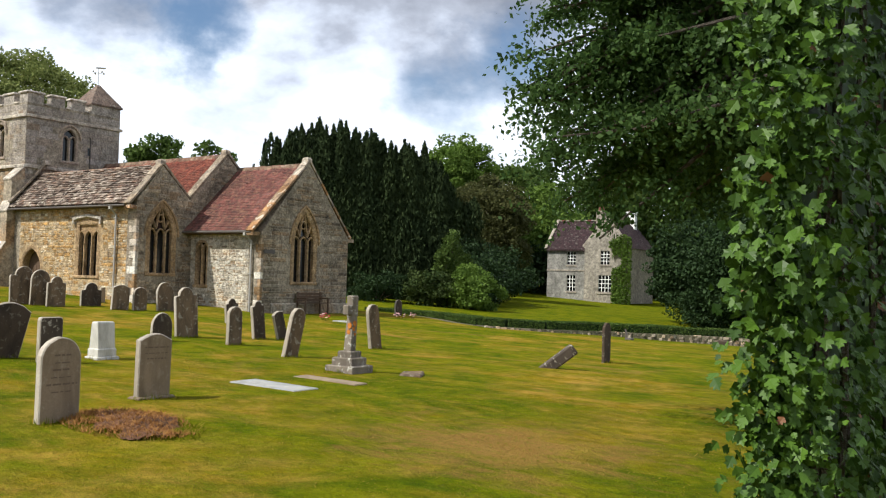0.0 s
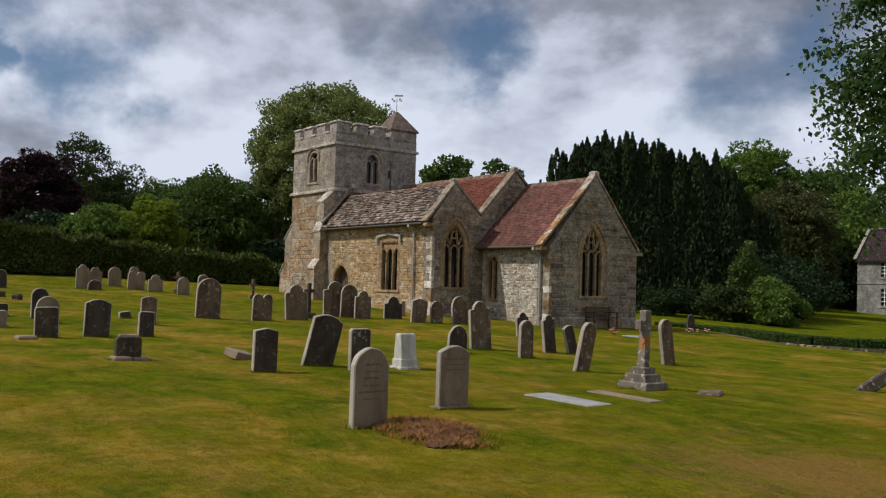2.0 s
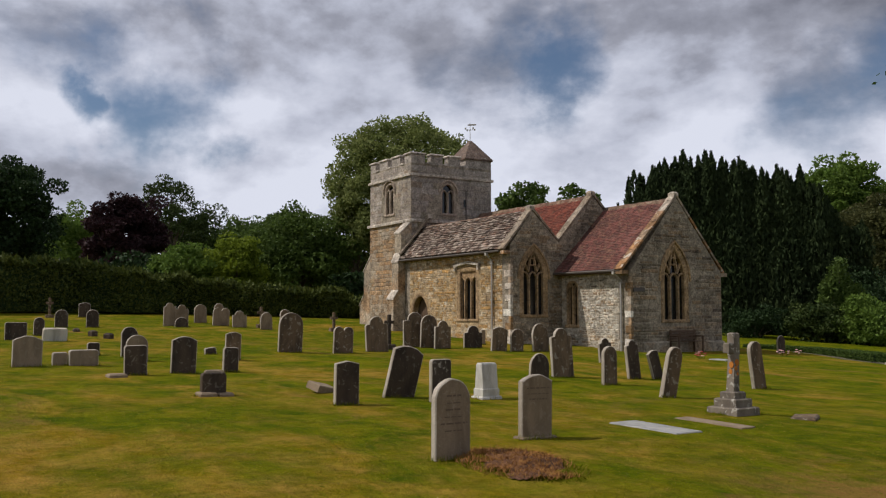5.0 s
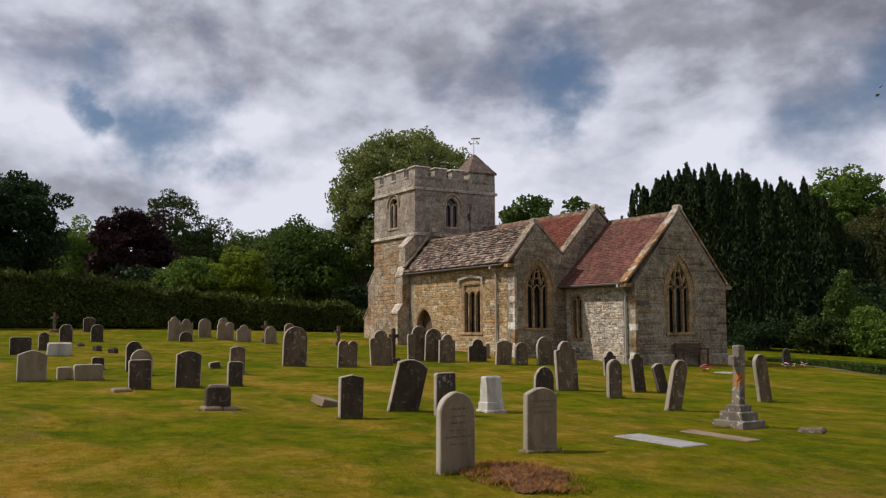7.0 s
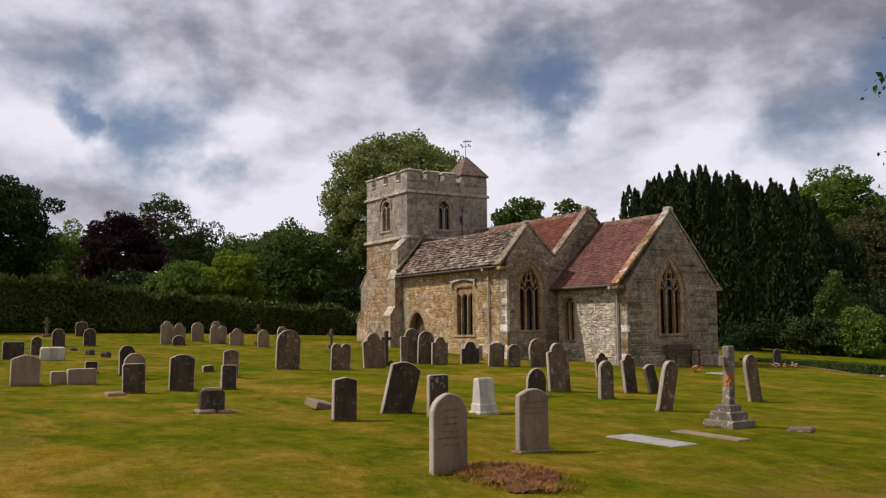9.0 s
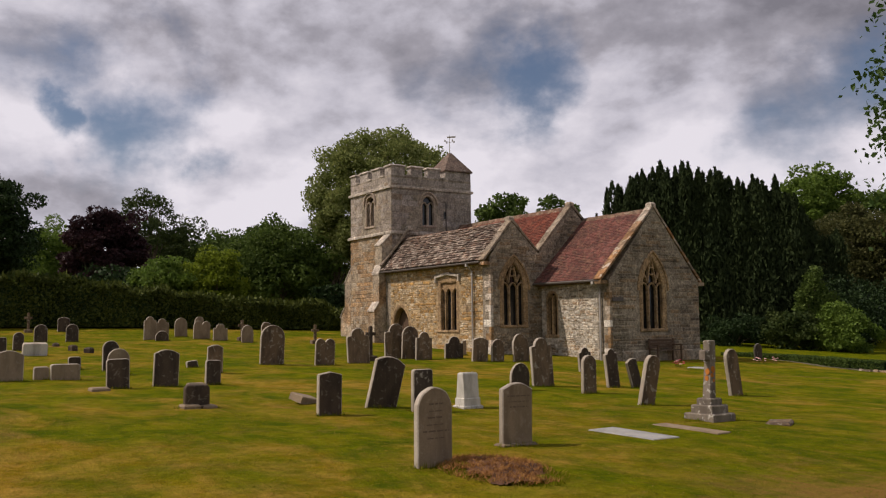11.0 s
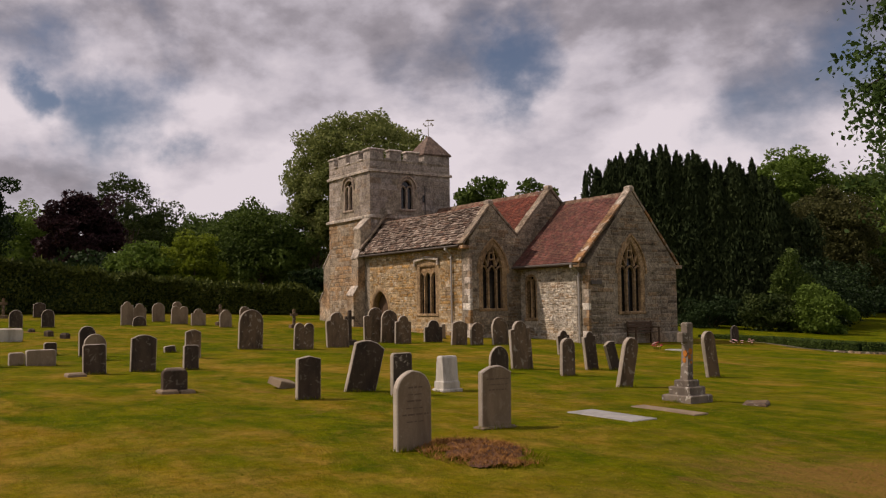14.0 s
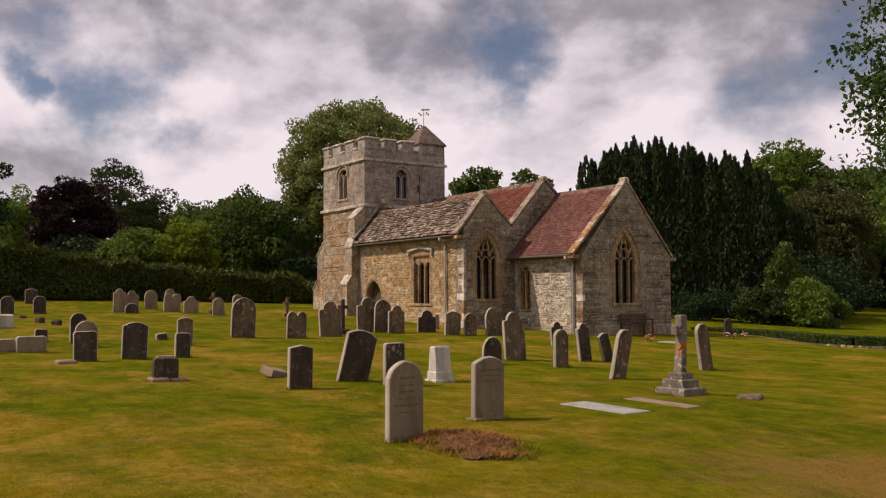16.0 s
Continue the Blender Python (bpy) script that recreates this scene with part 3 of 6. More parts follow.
def bars(path, place, w, depth, front):
    """A moulded strip swept along a path in the wall's plane."""
    n, v = len(path), []
    for i, (a, b) in enumerate(path):
        (pa, pb), (na, nb) = path[max(i - 1, 0)], path[min(i + 1, n - 1)]
        d0 = Vector((a - pa, b - pb)).normalized() if i else None
        d1 = Vector((na - a, nb - b)).normalized() if i < n - 1 else None
        d = ((d0 or d1) + (d1 or d0)).normalized()
        m = min(1.6, 1.0 / max(0.4, d.dot(d0 or d1)))
        u, s = -d.y * w / 2 * m, d.x * w / 2 * m
        for k, e in ((1.0, depth), (1.0, 0.03), (0.6, 0.0), (-0.6, 0.0), (-1.0, 0.03), (-1.0, depth)):
            v.append(place(a + u * k, b + s * k, front + e))
    f = [(6 * i + k, 6 * i + k + 1, 6 * i + k + 7, 6 * i + k + 6) for i in range(n - 1) for k in range(5)]
    f += [tuple(range(6)), tuple(range(6 * n - 1, 6 * n - 7, -1))]
    return MB().add(v, f)


def arc(u0, u1, spring, apex, n=6):
    return arch(u0, u1, spring, spring, apex, n)[1:-1]


def church_window(loop, place, lights, spring, apex, tracery=True, hood=True, label="", square=False, mat=None):
    """A window in its opening: surround, mullions, tracery, dark panes, hood mould and sill."""
    mat = mat or M_DRESSED
    u0, u1 = min(p[0] for p in loop), max(p[0] for p in loop)
    sill = min(p[1] for p in loop)
    win = part("window", bars(loop, place, 0.30 if square else 0.26 if lights > 2 else 0.12, 0.20, -0.012), mat, church, label or "stone traceried window with dark leaded glass")
    step = (u1 - u0) / lights
    panes = []
    for i in range(lights):
        a, b = u0 + i * step, u0 + (i + 1) * step
        mid = (a + b) / 2
        head = spring
        mb = MB()
        path = [(a, sill)] + arc(a + 0.02, b - 0.02, head - 0.05, head + step * 0.55, 5) + [(b, sill)]
        tr = [place(p, q, 0.17) for p, q in path]
        mb.add(tr, [tuple(range(len(tr)))])
        part("pane", mb, M_GLASS, win, "dark leaded glass")
        part("light_head", bars(arc(a + 0.02, b - 0.02, head - 0.05, head + step * 0.55, 5), place, 0.055 if lights > 2 else 0.07, 0.10, 0.03), mat, win)
        if i:
            part("mullion", bars([(a, sill), (a, spring + 0.08)], place, 0.085 if lights > 2 else 0.11, 0.14, 0.0), mat, win)
    if square:
        # a plain stone panel over the heads of the lights
        low = [(u0, spring - 0.05)]
        for i in range(lights):
            low += arc(u0 + i * step + 0.02, u0 + (i + 1) * step - 0.02, spring - 0.05, spring + step * 0.55, 5)
        part("spandrel", wall([low + [(u1, spring - 0.05), (u1, apex), (u0, apex)]], 0.06, lambda u, v, w: place(u, v, w + 0.09)), mat, win)
    else:
        # dark glass behind the tracery of the head
        v = [place(p, q, 0.185) for p, q in loop if q >= spring - 0.01]
        part("head_glass", MB().add(v, [tuple(range(len(v)))]), M_GLASS, win)
    if tracery:
        um = (u0 + u1) / 2
        for s in (-1, 1):
            curve = [(um + s * step * (0.5 - 0.5 * t), spring + step * 0.50 + (apex - spring - step * 0.6) * t ** 0.8) for t in (0, 0.35, 0.7, 1.0)]
            part("tracery", bars(curve, place, 0.075, 0.12, 0.05), mat, win)
        for s in (-1, 1):
            curve = [(um + s * step * (0.5 + 0.55 * t), spring + step * 0.5 + (apex - spring) * 0.42 * t) for t in (0, 0.5, 1.0)]
            part("tracery", bars(curve, place, 0.065, 0.12, 0.05), mat, win)
        ring = [(um + 0.16 * math.cos(t), (spring + apex) / 2 + 0.05 + 0.16 * math.sin(t)) for t in (i * math.pi / 5 for i in range(11))]
        part("tracery", bars(ring, place, 0.05, 0.10, 0.055), mat, win)
    if hood:
        g = [p for p in grown(loop, 0.17) if p[1] >= spring - 0.12]
        if square:
            t = max(p[1] for p in loop) + 0.16
            g = [(u0 - 0.17, t - 0.26), (u0 - 0.17, t - 0.03), ((u0 + u1) / 2, t + 0.10), (u1 + 0.17, t - 0.03), (u1 + 0.17, t - 0.26)]
        part("hood_mould", bars(g, place, 0.14 if square else 0.10, 0.14, -0.13 if square else -0.075), M_CAP if square else mat, win)
    part("sill", bars([(u0 - 0.10, sill - 0.06), (u1 + 0.10, sill - 0.06)], place, 0.13, 0.14, -0.05), mat, win)
    return win


M_BELFRY = stone_mat("belfry_stone", [(0.0, (0.30, 0.235, 0.18)), (1.0, (0.34, 0.27, 0.21))], lichen_amount=0.25)
M_SLATE_BIG = stone_mat("cap_stone", [(0.0, (0.12, 0.085, 0.066)), (1.0, (0.155, 0.108, 0.083))], lichen_amount=0.3)
# chancel
W_CE = arch(27.16, 28.55, 1.50, 3.15, 4.55)
W_CS = arch(-31.08, -30.38, 1.26, 2.85, 3.12, 4)
o_ce = [(YC0, FOOT), (YC1, FOOT), (YC1, C_EAVE + 0.02), (C_RIDGE_Y, C_RIDGE + 0.06), (YC0, C_EAVE + 0.02)]
wall_ce = part("chancel_east_wall", wall([o_ce, W_CE], 0.7, east(XC)), M_MORTAR, church, "grey coursed stone gable wall with dark bands")
o_cs = [(XW + 0.05, FOOT), (XC - 0.7, FOOT), (XC - 0.7, C_EAVE), (XW + 0.05, C_EAVE)]
wall_cs = part("chancel_south_wall", wall([o_cs, W_CS], 0.6, south(YC0)), M_MORTAR_PALE, church, "pale rubble stone wall")
part("chancel_north_wall", wall([[(XW + 0.05, FOOT), (XC - 0.7, FOOT), (XC - 0.7, C_EAVE), (XW + 0.05, C_EAVE)]], 0.6, north(YC1)), M_MORTAR, church)
church_window(W_CE, east(XC), 3, 3.15, 4.55)
church_window(W_CS, south(YC0), 2, 2.80, 3.10, tracery=False, hood=False, label="narrow two-light stone window in the chancel")
# nave and south aisle
W_AE = arch(23.25, 24.57, 1.70, 3.30, 4.55)
W_AS = [(-35.62, 1.50), (-35.62, 3.80), (-34.03, 3.80), (-34.03, 1.50)]
D_AS = arch(-39.98, -38.28, 0.45, 1.70, 2.72)
o_ae = [(YA0, FOOT), (YN1, FOOT), (YN1, 3.5), (N_APEX_Y, N_APEX), (V_Y, V_Z), (A_APEX_Y, A_APEX), (YA0, A_EAVE + 0.25)]
wall_ae = part("aisle_east_wall", wall([o_ae, W_AE], 0.6, east(XW)), M_MORTAR, church, "grey-brown coursed stone double gable wall")
part("nave_west_wall", wall([o_ae], 0.5, west(XA)), M_MORTAR, church)
o_as = [(XA + 0.5, FOOT), (XW - 0.6, FOOT), (XW - 0.6, A_EAVE), (XA + 0.5, A_EAVE)]
wall_as = part("aisle_south_wall", wall([o_as, W_AS, D_AS], 0.6, south(YA0)), M_MORTAR_OCHRE, church, "golden ochre rubble stone wall")
part("nave_north_wall", wall([[(XA + 0.5, FOOT), (XW - 0.6, FOOT), (XW - 0.6, 3.5), (XA + 0.5, 3.5)]], 0.6, north(YN1)), M_MORTAR, church)
church_window(W_AE, east(XW), 3, 3.30, 4.55)
church_window(W_AS, south(YA0), 3, 3.12, 3.80, tracery=False, square=True, label="square-headed three-light stone window under a hood mould")
door = part("door", wall([arch(-39.94, -38.32, 0.46, 1.70, 2.68)], 0.06, south(YA0 + 0.36)), M_DOOR, church, "dark plank door in a pointed stone arch")
part("door_arch", bars(D_AS, south(YA0), 0.22, 0.25, -0.02), M_DRESSED, door, "ochre stone arch")
for i in range(5):
    part("plank", wall([[(-39.72 + i * 0.25, 0.5), (-39.50 + i * 0.25, 0.5), (-39.50 + i * 0.25, 1.9), (-39.72 + i * 0.25, 1.9)]], 0.02, south(YA0 + 0.34)), M_DOOR, door)

# tower
B_S = arch(-43.56, -42.60, 7.06, 8.22, 8.70, 5)
B_E = arch(24.91, 25.73, 7.02, 8.12, 8.62, 5)
P_BASE, P_CREN, P_TOP = 9.00, 9.55, 10.13
o_ts = [(TX0, FOOT), (TX1 - 0.7, FOOT), (TX1 - 0.7, P_CREN), (TX0, P_CREN)]
o_te = [(TY0, FOOT), (TY1, FOOT), (TY1, P_CREN), (TY0, P_CREN)]
wall_ts = part("tower_south_wall", wall([o_ts, B_S], 0.7, south(TY0)), M_MORTAR, church, "tower wall of grey ashlar above ochre rubble")
wall_te = part("tower_east_wall", wall([o_te, B_E], 0.7, east(TX1)), M_MORTAR, church, "grey ashlar tower wall")
part("tower_north_wall", wall([o_ts], 0.7, north(TY1)), M_TOWER, church)
part("tower_west_wall", wall([[(TY0 + 0.7, FOOT), (TY1 - 0.7, FOOT), (TY1 - 0.7, P_CREN), (TY0 + 0.7, P_CREN)]], 0.7, west(TX0)), M_TOWER, church)
church_window(B_S, south(TY0), 2, 8.12, 8.70, tracery=False, label="two-light belfry opening", mat=M_BELFRY)
church_window(B_E, east(TX1), 2, 8.02, 8.62, tracery=False, label="two-light belfry opening", mat=M_BELFRY)
part("slit_window", MB().box(TX1 - 0.05, 26.30, 7.42, TX1 + 0.035, 26.46, 7.80), M_GLASS, church)
part("tower_roof", MB().box(TX0 + 0.5, TY0 + 0.5, 9.2, TX1 - 0.5, TY1 - 0.5, 9.35), M_LEAD, church)


def string_course(z, h, out, label):
    mb = MB()
    a, b, c, d = TX0 - out, TY0 - out, TX1 + out, TY1 + out
    mb.box(a, b, z - h, c, TY0 + 0.02, z, 0.03).box(TX1 - 0.02, TY0 + 0.02, z - h, c, d, z, 0.03)
    mb.box(a, TY0 + 0.02, z - h, TX0 + 0.02, d, z, 0.03).box(TX0 + 0.02, TY1 - 0.02, z - h, TX1 - 0.02, d, z, 0.03)
    return part("string_course", mb, M_CAP, church, label)


string_course(P_BASE + 0.02, 0.14, 0.10, "moulded stone band under the battlements")
string_course(6.62, 0.15, 0.13, "weathered stone band round the tower")
parapet = part("parapet", MB().box(TX0, TY0, P_CREN - 0.02, TX0 + 0.02, TY0 + 0.3, P_CREN), M_TOWER, church, "battlemented parapet of grey stone")


def merlon(x0, y0, x1, y1):
    m = part("merlon", MB().box(x0, y0, P_CREN + 0.002, x1, y1, P_TOP - 0.10), M_TOWER, parapet)
    o = 0.06
    part("merlon_cap", MB().box(x0 - o, y0 - o, P_TOP - 0.10, x1 + o, y1 + o, P_TOP, 0.05), M_CAP, parapet)


def crenel(x0, y0, x1, y1):
    part("crenel_cap", MB().box(x0, y0, P_CREN + 0.002, x1, y1, P_CREN + 0.09, 0.04), M_CAP, parapet)


for a, b in ((TX0, -44.74), (-44.28, -43.34), (-42.86, -41.94)):
    merlon(a, TY0 + 0.004, b, TY0 + 0.36)
    merlon(a, TY1 - 0.36, b, TY1 - 0.004)
merlon(-41.44, TY0 + 0.004, TX1 - 0.004, TY0 + 0.36)
merlon(TX1 - 0.36, TY0 + 0.37, TX1 - 0.004, 23.90)
merlon(TX1 - 0.36, 24.26, TX1 - 0.004, 24.98)
merlon(TX1 - 0.36, 25.32, TX1 - 0.004, 26.08)
for a, b in ((24.4, 25.3), (25.6, 26.5), (26.8, 27.6)):
    merlon(TX0 + 0.004, a, TX0 + 0.36, b)
for a, b in ((-44.74, -44.28), (-43.34, -42.86), (-41.94, -41.44)):
    crenel(a + 0.061, TY0 - 0.05, b - 0.061, TY0 + 0.40)
for a, b in ((23.90, 24.26), (24.98, 25.32), (26.08, 26.36)):
    crenel(TX1 - 0.40, a + 0.061, TX1 + 0.05, b - 0.061)

# stair turret with its pyramid cap
tc = (-41.57, 27.26)
turret = part("stair_turret", MB().box(tc[0] - 0.82, tc[1] - 0.82, P_CREN + 0.004, tc[0] + 0.815, tc[1] + 0.815, 10.02), M_TOWER, church, "square stair turret with a stone pyramid cap")
cap = MB()
cap.add([(tc[0] + s * 0.90, tc[1] + t * 0.90, 10.02) for s, t in ((-1, -1), (1, -1), (1, 1), (-1, 1))] + [(tc[0] + s * 0.90, tc[1] + t * 0.90, 10.10) for s, t in ((-1, -1), (1, -1), (1, 1), (-1, 1))] + [(tc[0] + s * 0.07, tc[1] + t * 0.07, 11.22) for s, t in ((-1, -1), (1, -1), (1, 1), (-1, 1))],
        [(3, 2, 1, 0)] + [(i, (i + 1) % 4, 4 + (i + 1) % 4, 4 + i) for i in range(4)] + [(4 + i, 4 + (i + 1) % 4, 8 + (i + 1) % 4, 8 + i) for i in range(4)] + [(8, 9, 10, 11)])
part("turret_cap", cap, M_SLATE_BIG, turret, "stone pyramid cap")
vane = part("weather_vane", MB().tube([(tc[0], tc[1], 11.20), (tc[0], tc[1], 11.95), (tc[0], tc[1], 12.25)], [0.022, 0.014, 0.008], 6), M_VANE, church, "slender metal weather vane with a pennant")
part("cardinal_arms", MB().beam((tc[0] - 0.30, tc[1], 11.82), (tc[0] + 0.30, tc[1], 11.82), 0.012, 0.012).beam((tc[0], tc[1] - 0.30, 11.85), (tc[0], tc[1] + 0.30, 11.85), 0.012, 0.012), M_VANE, vane)
for x, y in ((0.30, 0), (-0.30, 0), (0, 0.30), (0, -0.30)):
    part("letter_plate", MB().box(tc[0] + x - 0.03, tc[1] + y - 0.03, 11.84, tc[0] + x + 0.03, tc[1] + y + 0.03, 11.93), M_VANE, vane)
part("pennant", MB().beam((tc[0] - 0.1, tc[1] - 0.1, 12.12), (tc[0] + 0.22, tc[1] + 0.25, 12.12), 0.012, 0.08), M_VANE, vane)


def buttress(x0, x1, y_face, stages, sign, along_y=True):
    """A stepped buttress; stages of (reach, foot, shoulder, top) from the bottom up, each with a sloped top."""
    b = None
    for i, (reach, z0, z1, z2) in enumerate(stages):
        far = y_face + sign * reach
        nxt = y_face + sign * (stages[i + 1][0] if i + 1 < len(stages) else 0.0)
        if along_y:
            v = [(x, y, z) for x in (x0, x1) for y, z in ((y_face, z0), (far, z0), (far, z1), (nxt, z2), (y_face, z2))]
        else:
            v = [(y, x, z) for x in (x0, x1) for y, z in ((y_face, z0), (far, z0), (far, z1), (nxt, z2), (y_face, z2))]
        mb = MB().add(v, [(0, 1, 2, 3, 4), (9, 8, 7, 6, 5)] + [(j, 5 + j, 5 + (j + 1) % 5, (j + 1) % 5) for j in range(5)])
        if b is None:
            b = part("buttress", mb, M_TOWER_LOW, church, "stepped stone buttress with sloped offsets")
        else:
            part("buttress_stage", mb, M_TOWER_LOW, b)
        lip = MB()
        e = 0.04
        p0, p1 = (far - 0 + sign * e, z1 - 0.02), (nxt, z2 + 0.035)
        if along_y:
            lip.add([(x, y, z + o) for x in (x0 - e, x1 + e) for (y, z) in (p0, p1) for o in (0.0, 0.07)], [(0, 1, 3, 2), (4, 6, 7, 5), (0, 4, 5, 1), (2, 3, 7, 6), (1, 5, 7, 3), (0, 2, 6, 4)])
        else:
            lip.add([(y, x, z + o) for x in (x0 - e, x1 + e) for (y, z) in (p0, p1) for o in (0.0, 0.07)], [(0, 1, 3, 2), (4, 6, 7, 5), (0, 4, 5, 1), (2, 3, 7, 6), (1, 5, 7, 3), (0, 2, 6, 4)])
        part("weathering", lip, M_CAP, b)
    return b


buttress(-41.35, -40.68, TY0, [(1.05, FOOT, 2.45, 2.85), (0.78, 2.85, 4.35, 4.75), (0.62, 4.75, 5.85, 6.45)], -1)
buttress(23.12, 23.95, TX0, [(1.35, FOOT, 2.2, 2.7), (0.85, 2.7, 4.1, 4.9)], -1, False)


def roof_slab(parent, a, b, c, d, thick, mat, name="roof", label=""):
    """A roof plane from eave a-b up to ridge c-d."""
    a, b, c, d = (Vector(p) for p in (a, b, c, d))
    n = (b - a).cross(d - a).normalized()
    if n.z < 0:
        n = -n
    v = [a, b, c, d] + [p - n * thick for p in (a, b, c, d)]
    return part(name, MB().add(v, [(0, 1, 2, 3), (7, 6, 5, 4)] + [(i, (i + 1) % 4, 4 + (i + 1) % 4, 4 + i) for i in range(4)]), mat, parent, label)


def tile_box(mb, p, along, upslope, n, w, l, t, r, lift=0.018):
    j = lambda s: r.uniform(-s, s)
    q = []
    for s, e, o in ((0, 0, lift), (w, 0, lift), (w, l, 0), (0, l, 0)):
        q.append(p + along * (s + j(0.006)) + upslope * (e + j(0.008)) + n * (o + j(0.003)))
    v = q + [x + n * t for x in q]
    mb.add(v, [(4, 5, 6, 7), (0, 1, 5, 4), (1, 2, 6, 5), (3, 0, 4, 7)])


def tiles(parent, a, b, d, gauge, width, mat, seed, thick=0.02, apart=0, name="tile", rest=None):
    """Rows of overlapping tiles from the eave a-b up along a-d; with apart, each is an object."""
    a, b, d = Vector(a), Vector(b), Vector(d)
    along, up = (b - a).normalized(), (d - a).normalized()
    n = along.cross(up).normalized()
    if n.z < 0:
        n = -n
    r = rnd(seed)
    L, H = (b - a).length, (d - a).length
    mb, row, made, y = MB(), 0, 0, 0.0
    while y < H - 0.04:
        g = gauge * (1.0 if not apart else 1.25 - 0.5 * y / H)
        x = -r.uniform(0, width)
        while x < L - 0.02:
            w = width * r.uniform(0.75, 1.25) if apart else width
            x0, x1 = max(x, 0.0), min(x + w - 0.008, L)
            if x1 - x0 > 0.04:
                one = MB() if made < apart else mb
                tile_box(one, a + along * x0 + up * y + n * (0.004 + (r.uniform(0, 0.022) if apart else 0)), along, up, n, x1 - x0, min(g * 1.25, H - y), thick * r.uniform(0.7, 1.4), r, 0.040 if apart else 0.018)
                if one is not mb:
                    part(name, one, mat, parent)
                    made += 1
            x += w
        y += g
    if mb.f:
        part(name + "_rest", mb, rest or mat, parent, kind="stuff")


# chancel roof, nave roof, aisle roof
E_OUT = 0.40
c_s = roof_slab(church, (XW + 0.02, YC0 - E_OUT, 3.52), (XC - 0.30, YC0 - E_OUT, 3.52), (XC - 0.30, C_RIDGE_Y, C_RIDGE), (XW + 0.02, C_RIDGE_Y, C_RIDGE), 0.10, M_TILE, "chancel_roof", "dull red clay tiled roof")
tiles(c_s, (XW + 0.02, YC0 - E_OUT, 3.52), (XC - 0.30, YC0 - E_OUT, 3.52), (XW + 0.02, C_RIDGE_Y, C_RIDGE), 0.11, 0.17, M_TILE, 5, 0.014)
roof_slab(church, (XW + 0.02, YC1 + 0.25, 3.35), (XC - 0.30, YC1 + 0.25, 3.35), (XC - 0.30, C_RIDGE_Y, C_RIDGE), (XW + 0.02, C_RIDGE_Y, C_RIDGE), 0.10, M_TILE, "chancel_roof")
n_s = roof_slab(church, (XA, V_Y - 0.1, V_Z - 0.02), (XW - 0.35, V_Y - 0.1, V_Z - 0.02), (XW - 0.35, N_APEX_Y, N_APEX + 0.02), (XA, N_APEX_Y, N_APEX + 0.02), 0.10, M_TILE_NEW, "nave_roof", "orange-red clay tiled roof")
tiles(n_s, (XA, V_Y - 0.1, V_Z - 0.02), (XW - 0.35, V_Y - 0.1, V_Z - 0.02), (XA, N_APEX_Y, N_APEX + 0.02), 0.12, 0.18, M_TILE_NEW, 6, 0.014)
roof_slab(church, (XA, YN1 + 0.2, 3.3), (XW - 0.35, YN1 + 0.2, 3.3), (XW - 0.35, N_APEX_Y, N_APEX + 0.02), (XA, N_APEX_Y, N_APEX + 0.02), 0.10, M_TILE_NEW, "nave_roof")
a_s = roof_slab(church, (XA - 0.05, YA0 - 0.30, 4.48), (XW - 0.30, YA0 - 0.30, 4.48), (XW - 0.30, A_APEX_Y, A_APEX), (XA - 0.05, A_APEX_Y, A_APEX), 0.12, M_SLATE, "aisle_roof", "mossy brown stone slate roof")
tiles(a_s, (XA - 0.05, YA0 - 0.32, 4.46), (XW - 0.30, YA0 - 0.32, 4.46), (XA - 0.05, A_APEX_Y, A_APEX), 0.135, 0.27, M_SLATE, 7, 0.045, 300, "slate", M_SLATE_REST)
roof_slab(church, (XA - 0.05, V_Y - 0.05, V_Z), (XW - 0.30, V_Y - 0.05, V_Z), (XW - 0.30, A_APEX_Y, A_APEX), (XA - 0.05, A_APEX_Y, A_APEX), 0.12, M_SLATE, "aisle_roof")


def ridge(x0, x1, y, z, mat, seed):
    r = rnd(seed)
    first, x = None, x0
    while x < x1 - 0.05:
        e = min(x + 0.42, x1)
        mb = MB().add([(a, y + b, z + c) for a in (x, e - 0.01) for b, c in ((-0.16, -0.13), (-0.05, 0.055 + r.uniform(0, 0.02)), (0.05, 0.055), (0.16, -0.13))], [(0, 1, 5, 4), (1, 2, 6, 5), (2, 3, 7, 6), (0, 3, 2, 1), (4, 5, 6, 7), (0, 4, 7, 3)])
        part("ridge_tile", mb, mat, church)
        x = e


ridge(XW + 0.02, XC - 0.30, C_RIDGE_Y, C_RIDGE, M_RIDGE, 1)
ridge(XA, XW - 0.35, N_APEX_Y, N_APEX + 0.02, M_RIDGE, 2)
ridge(XA, XW - 0.30, A_APEX_Y, A_APEX, M_RIDGE, 3)


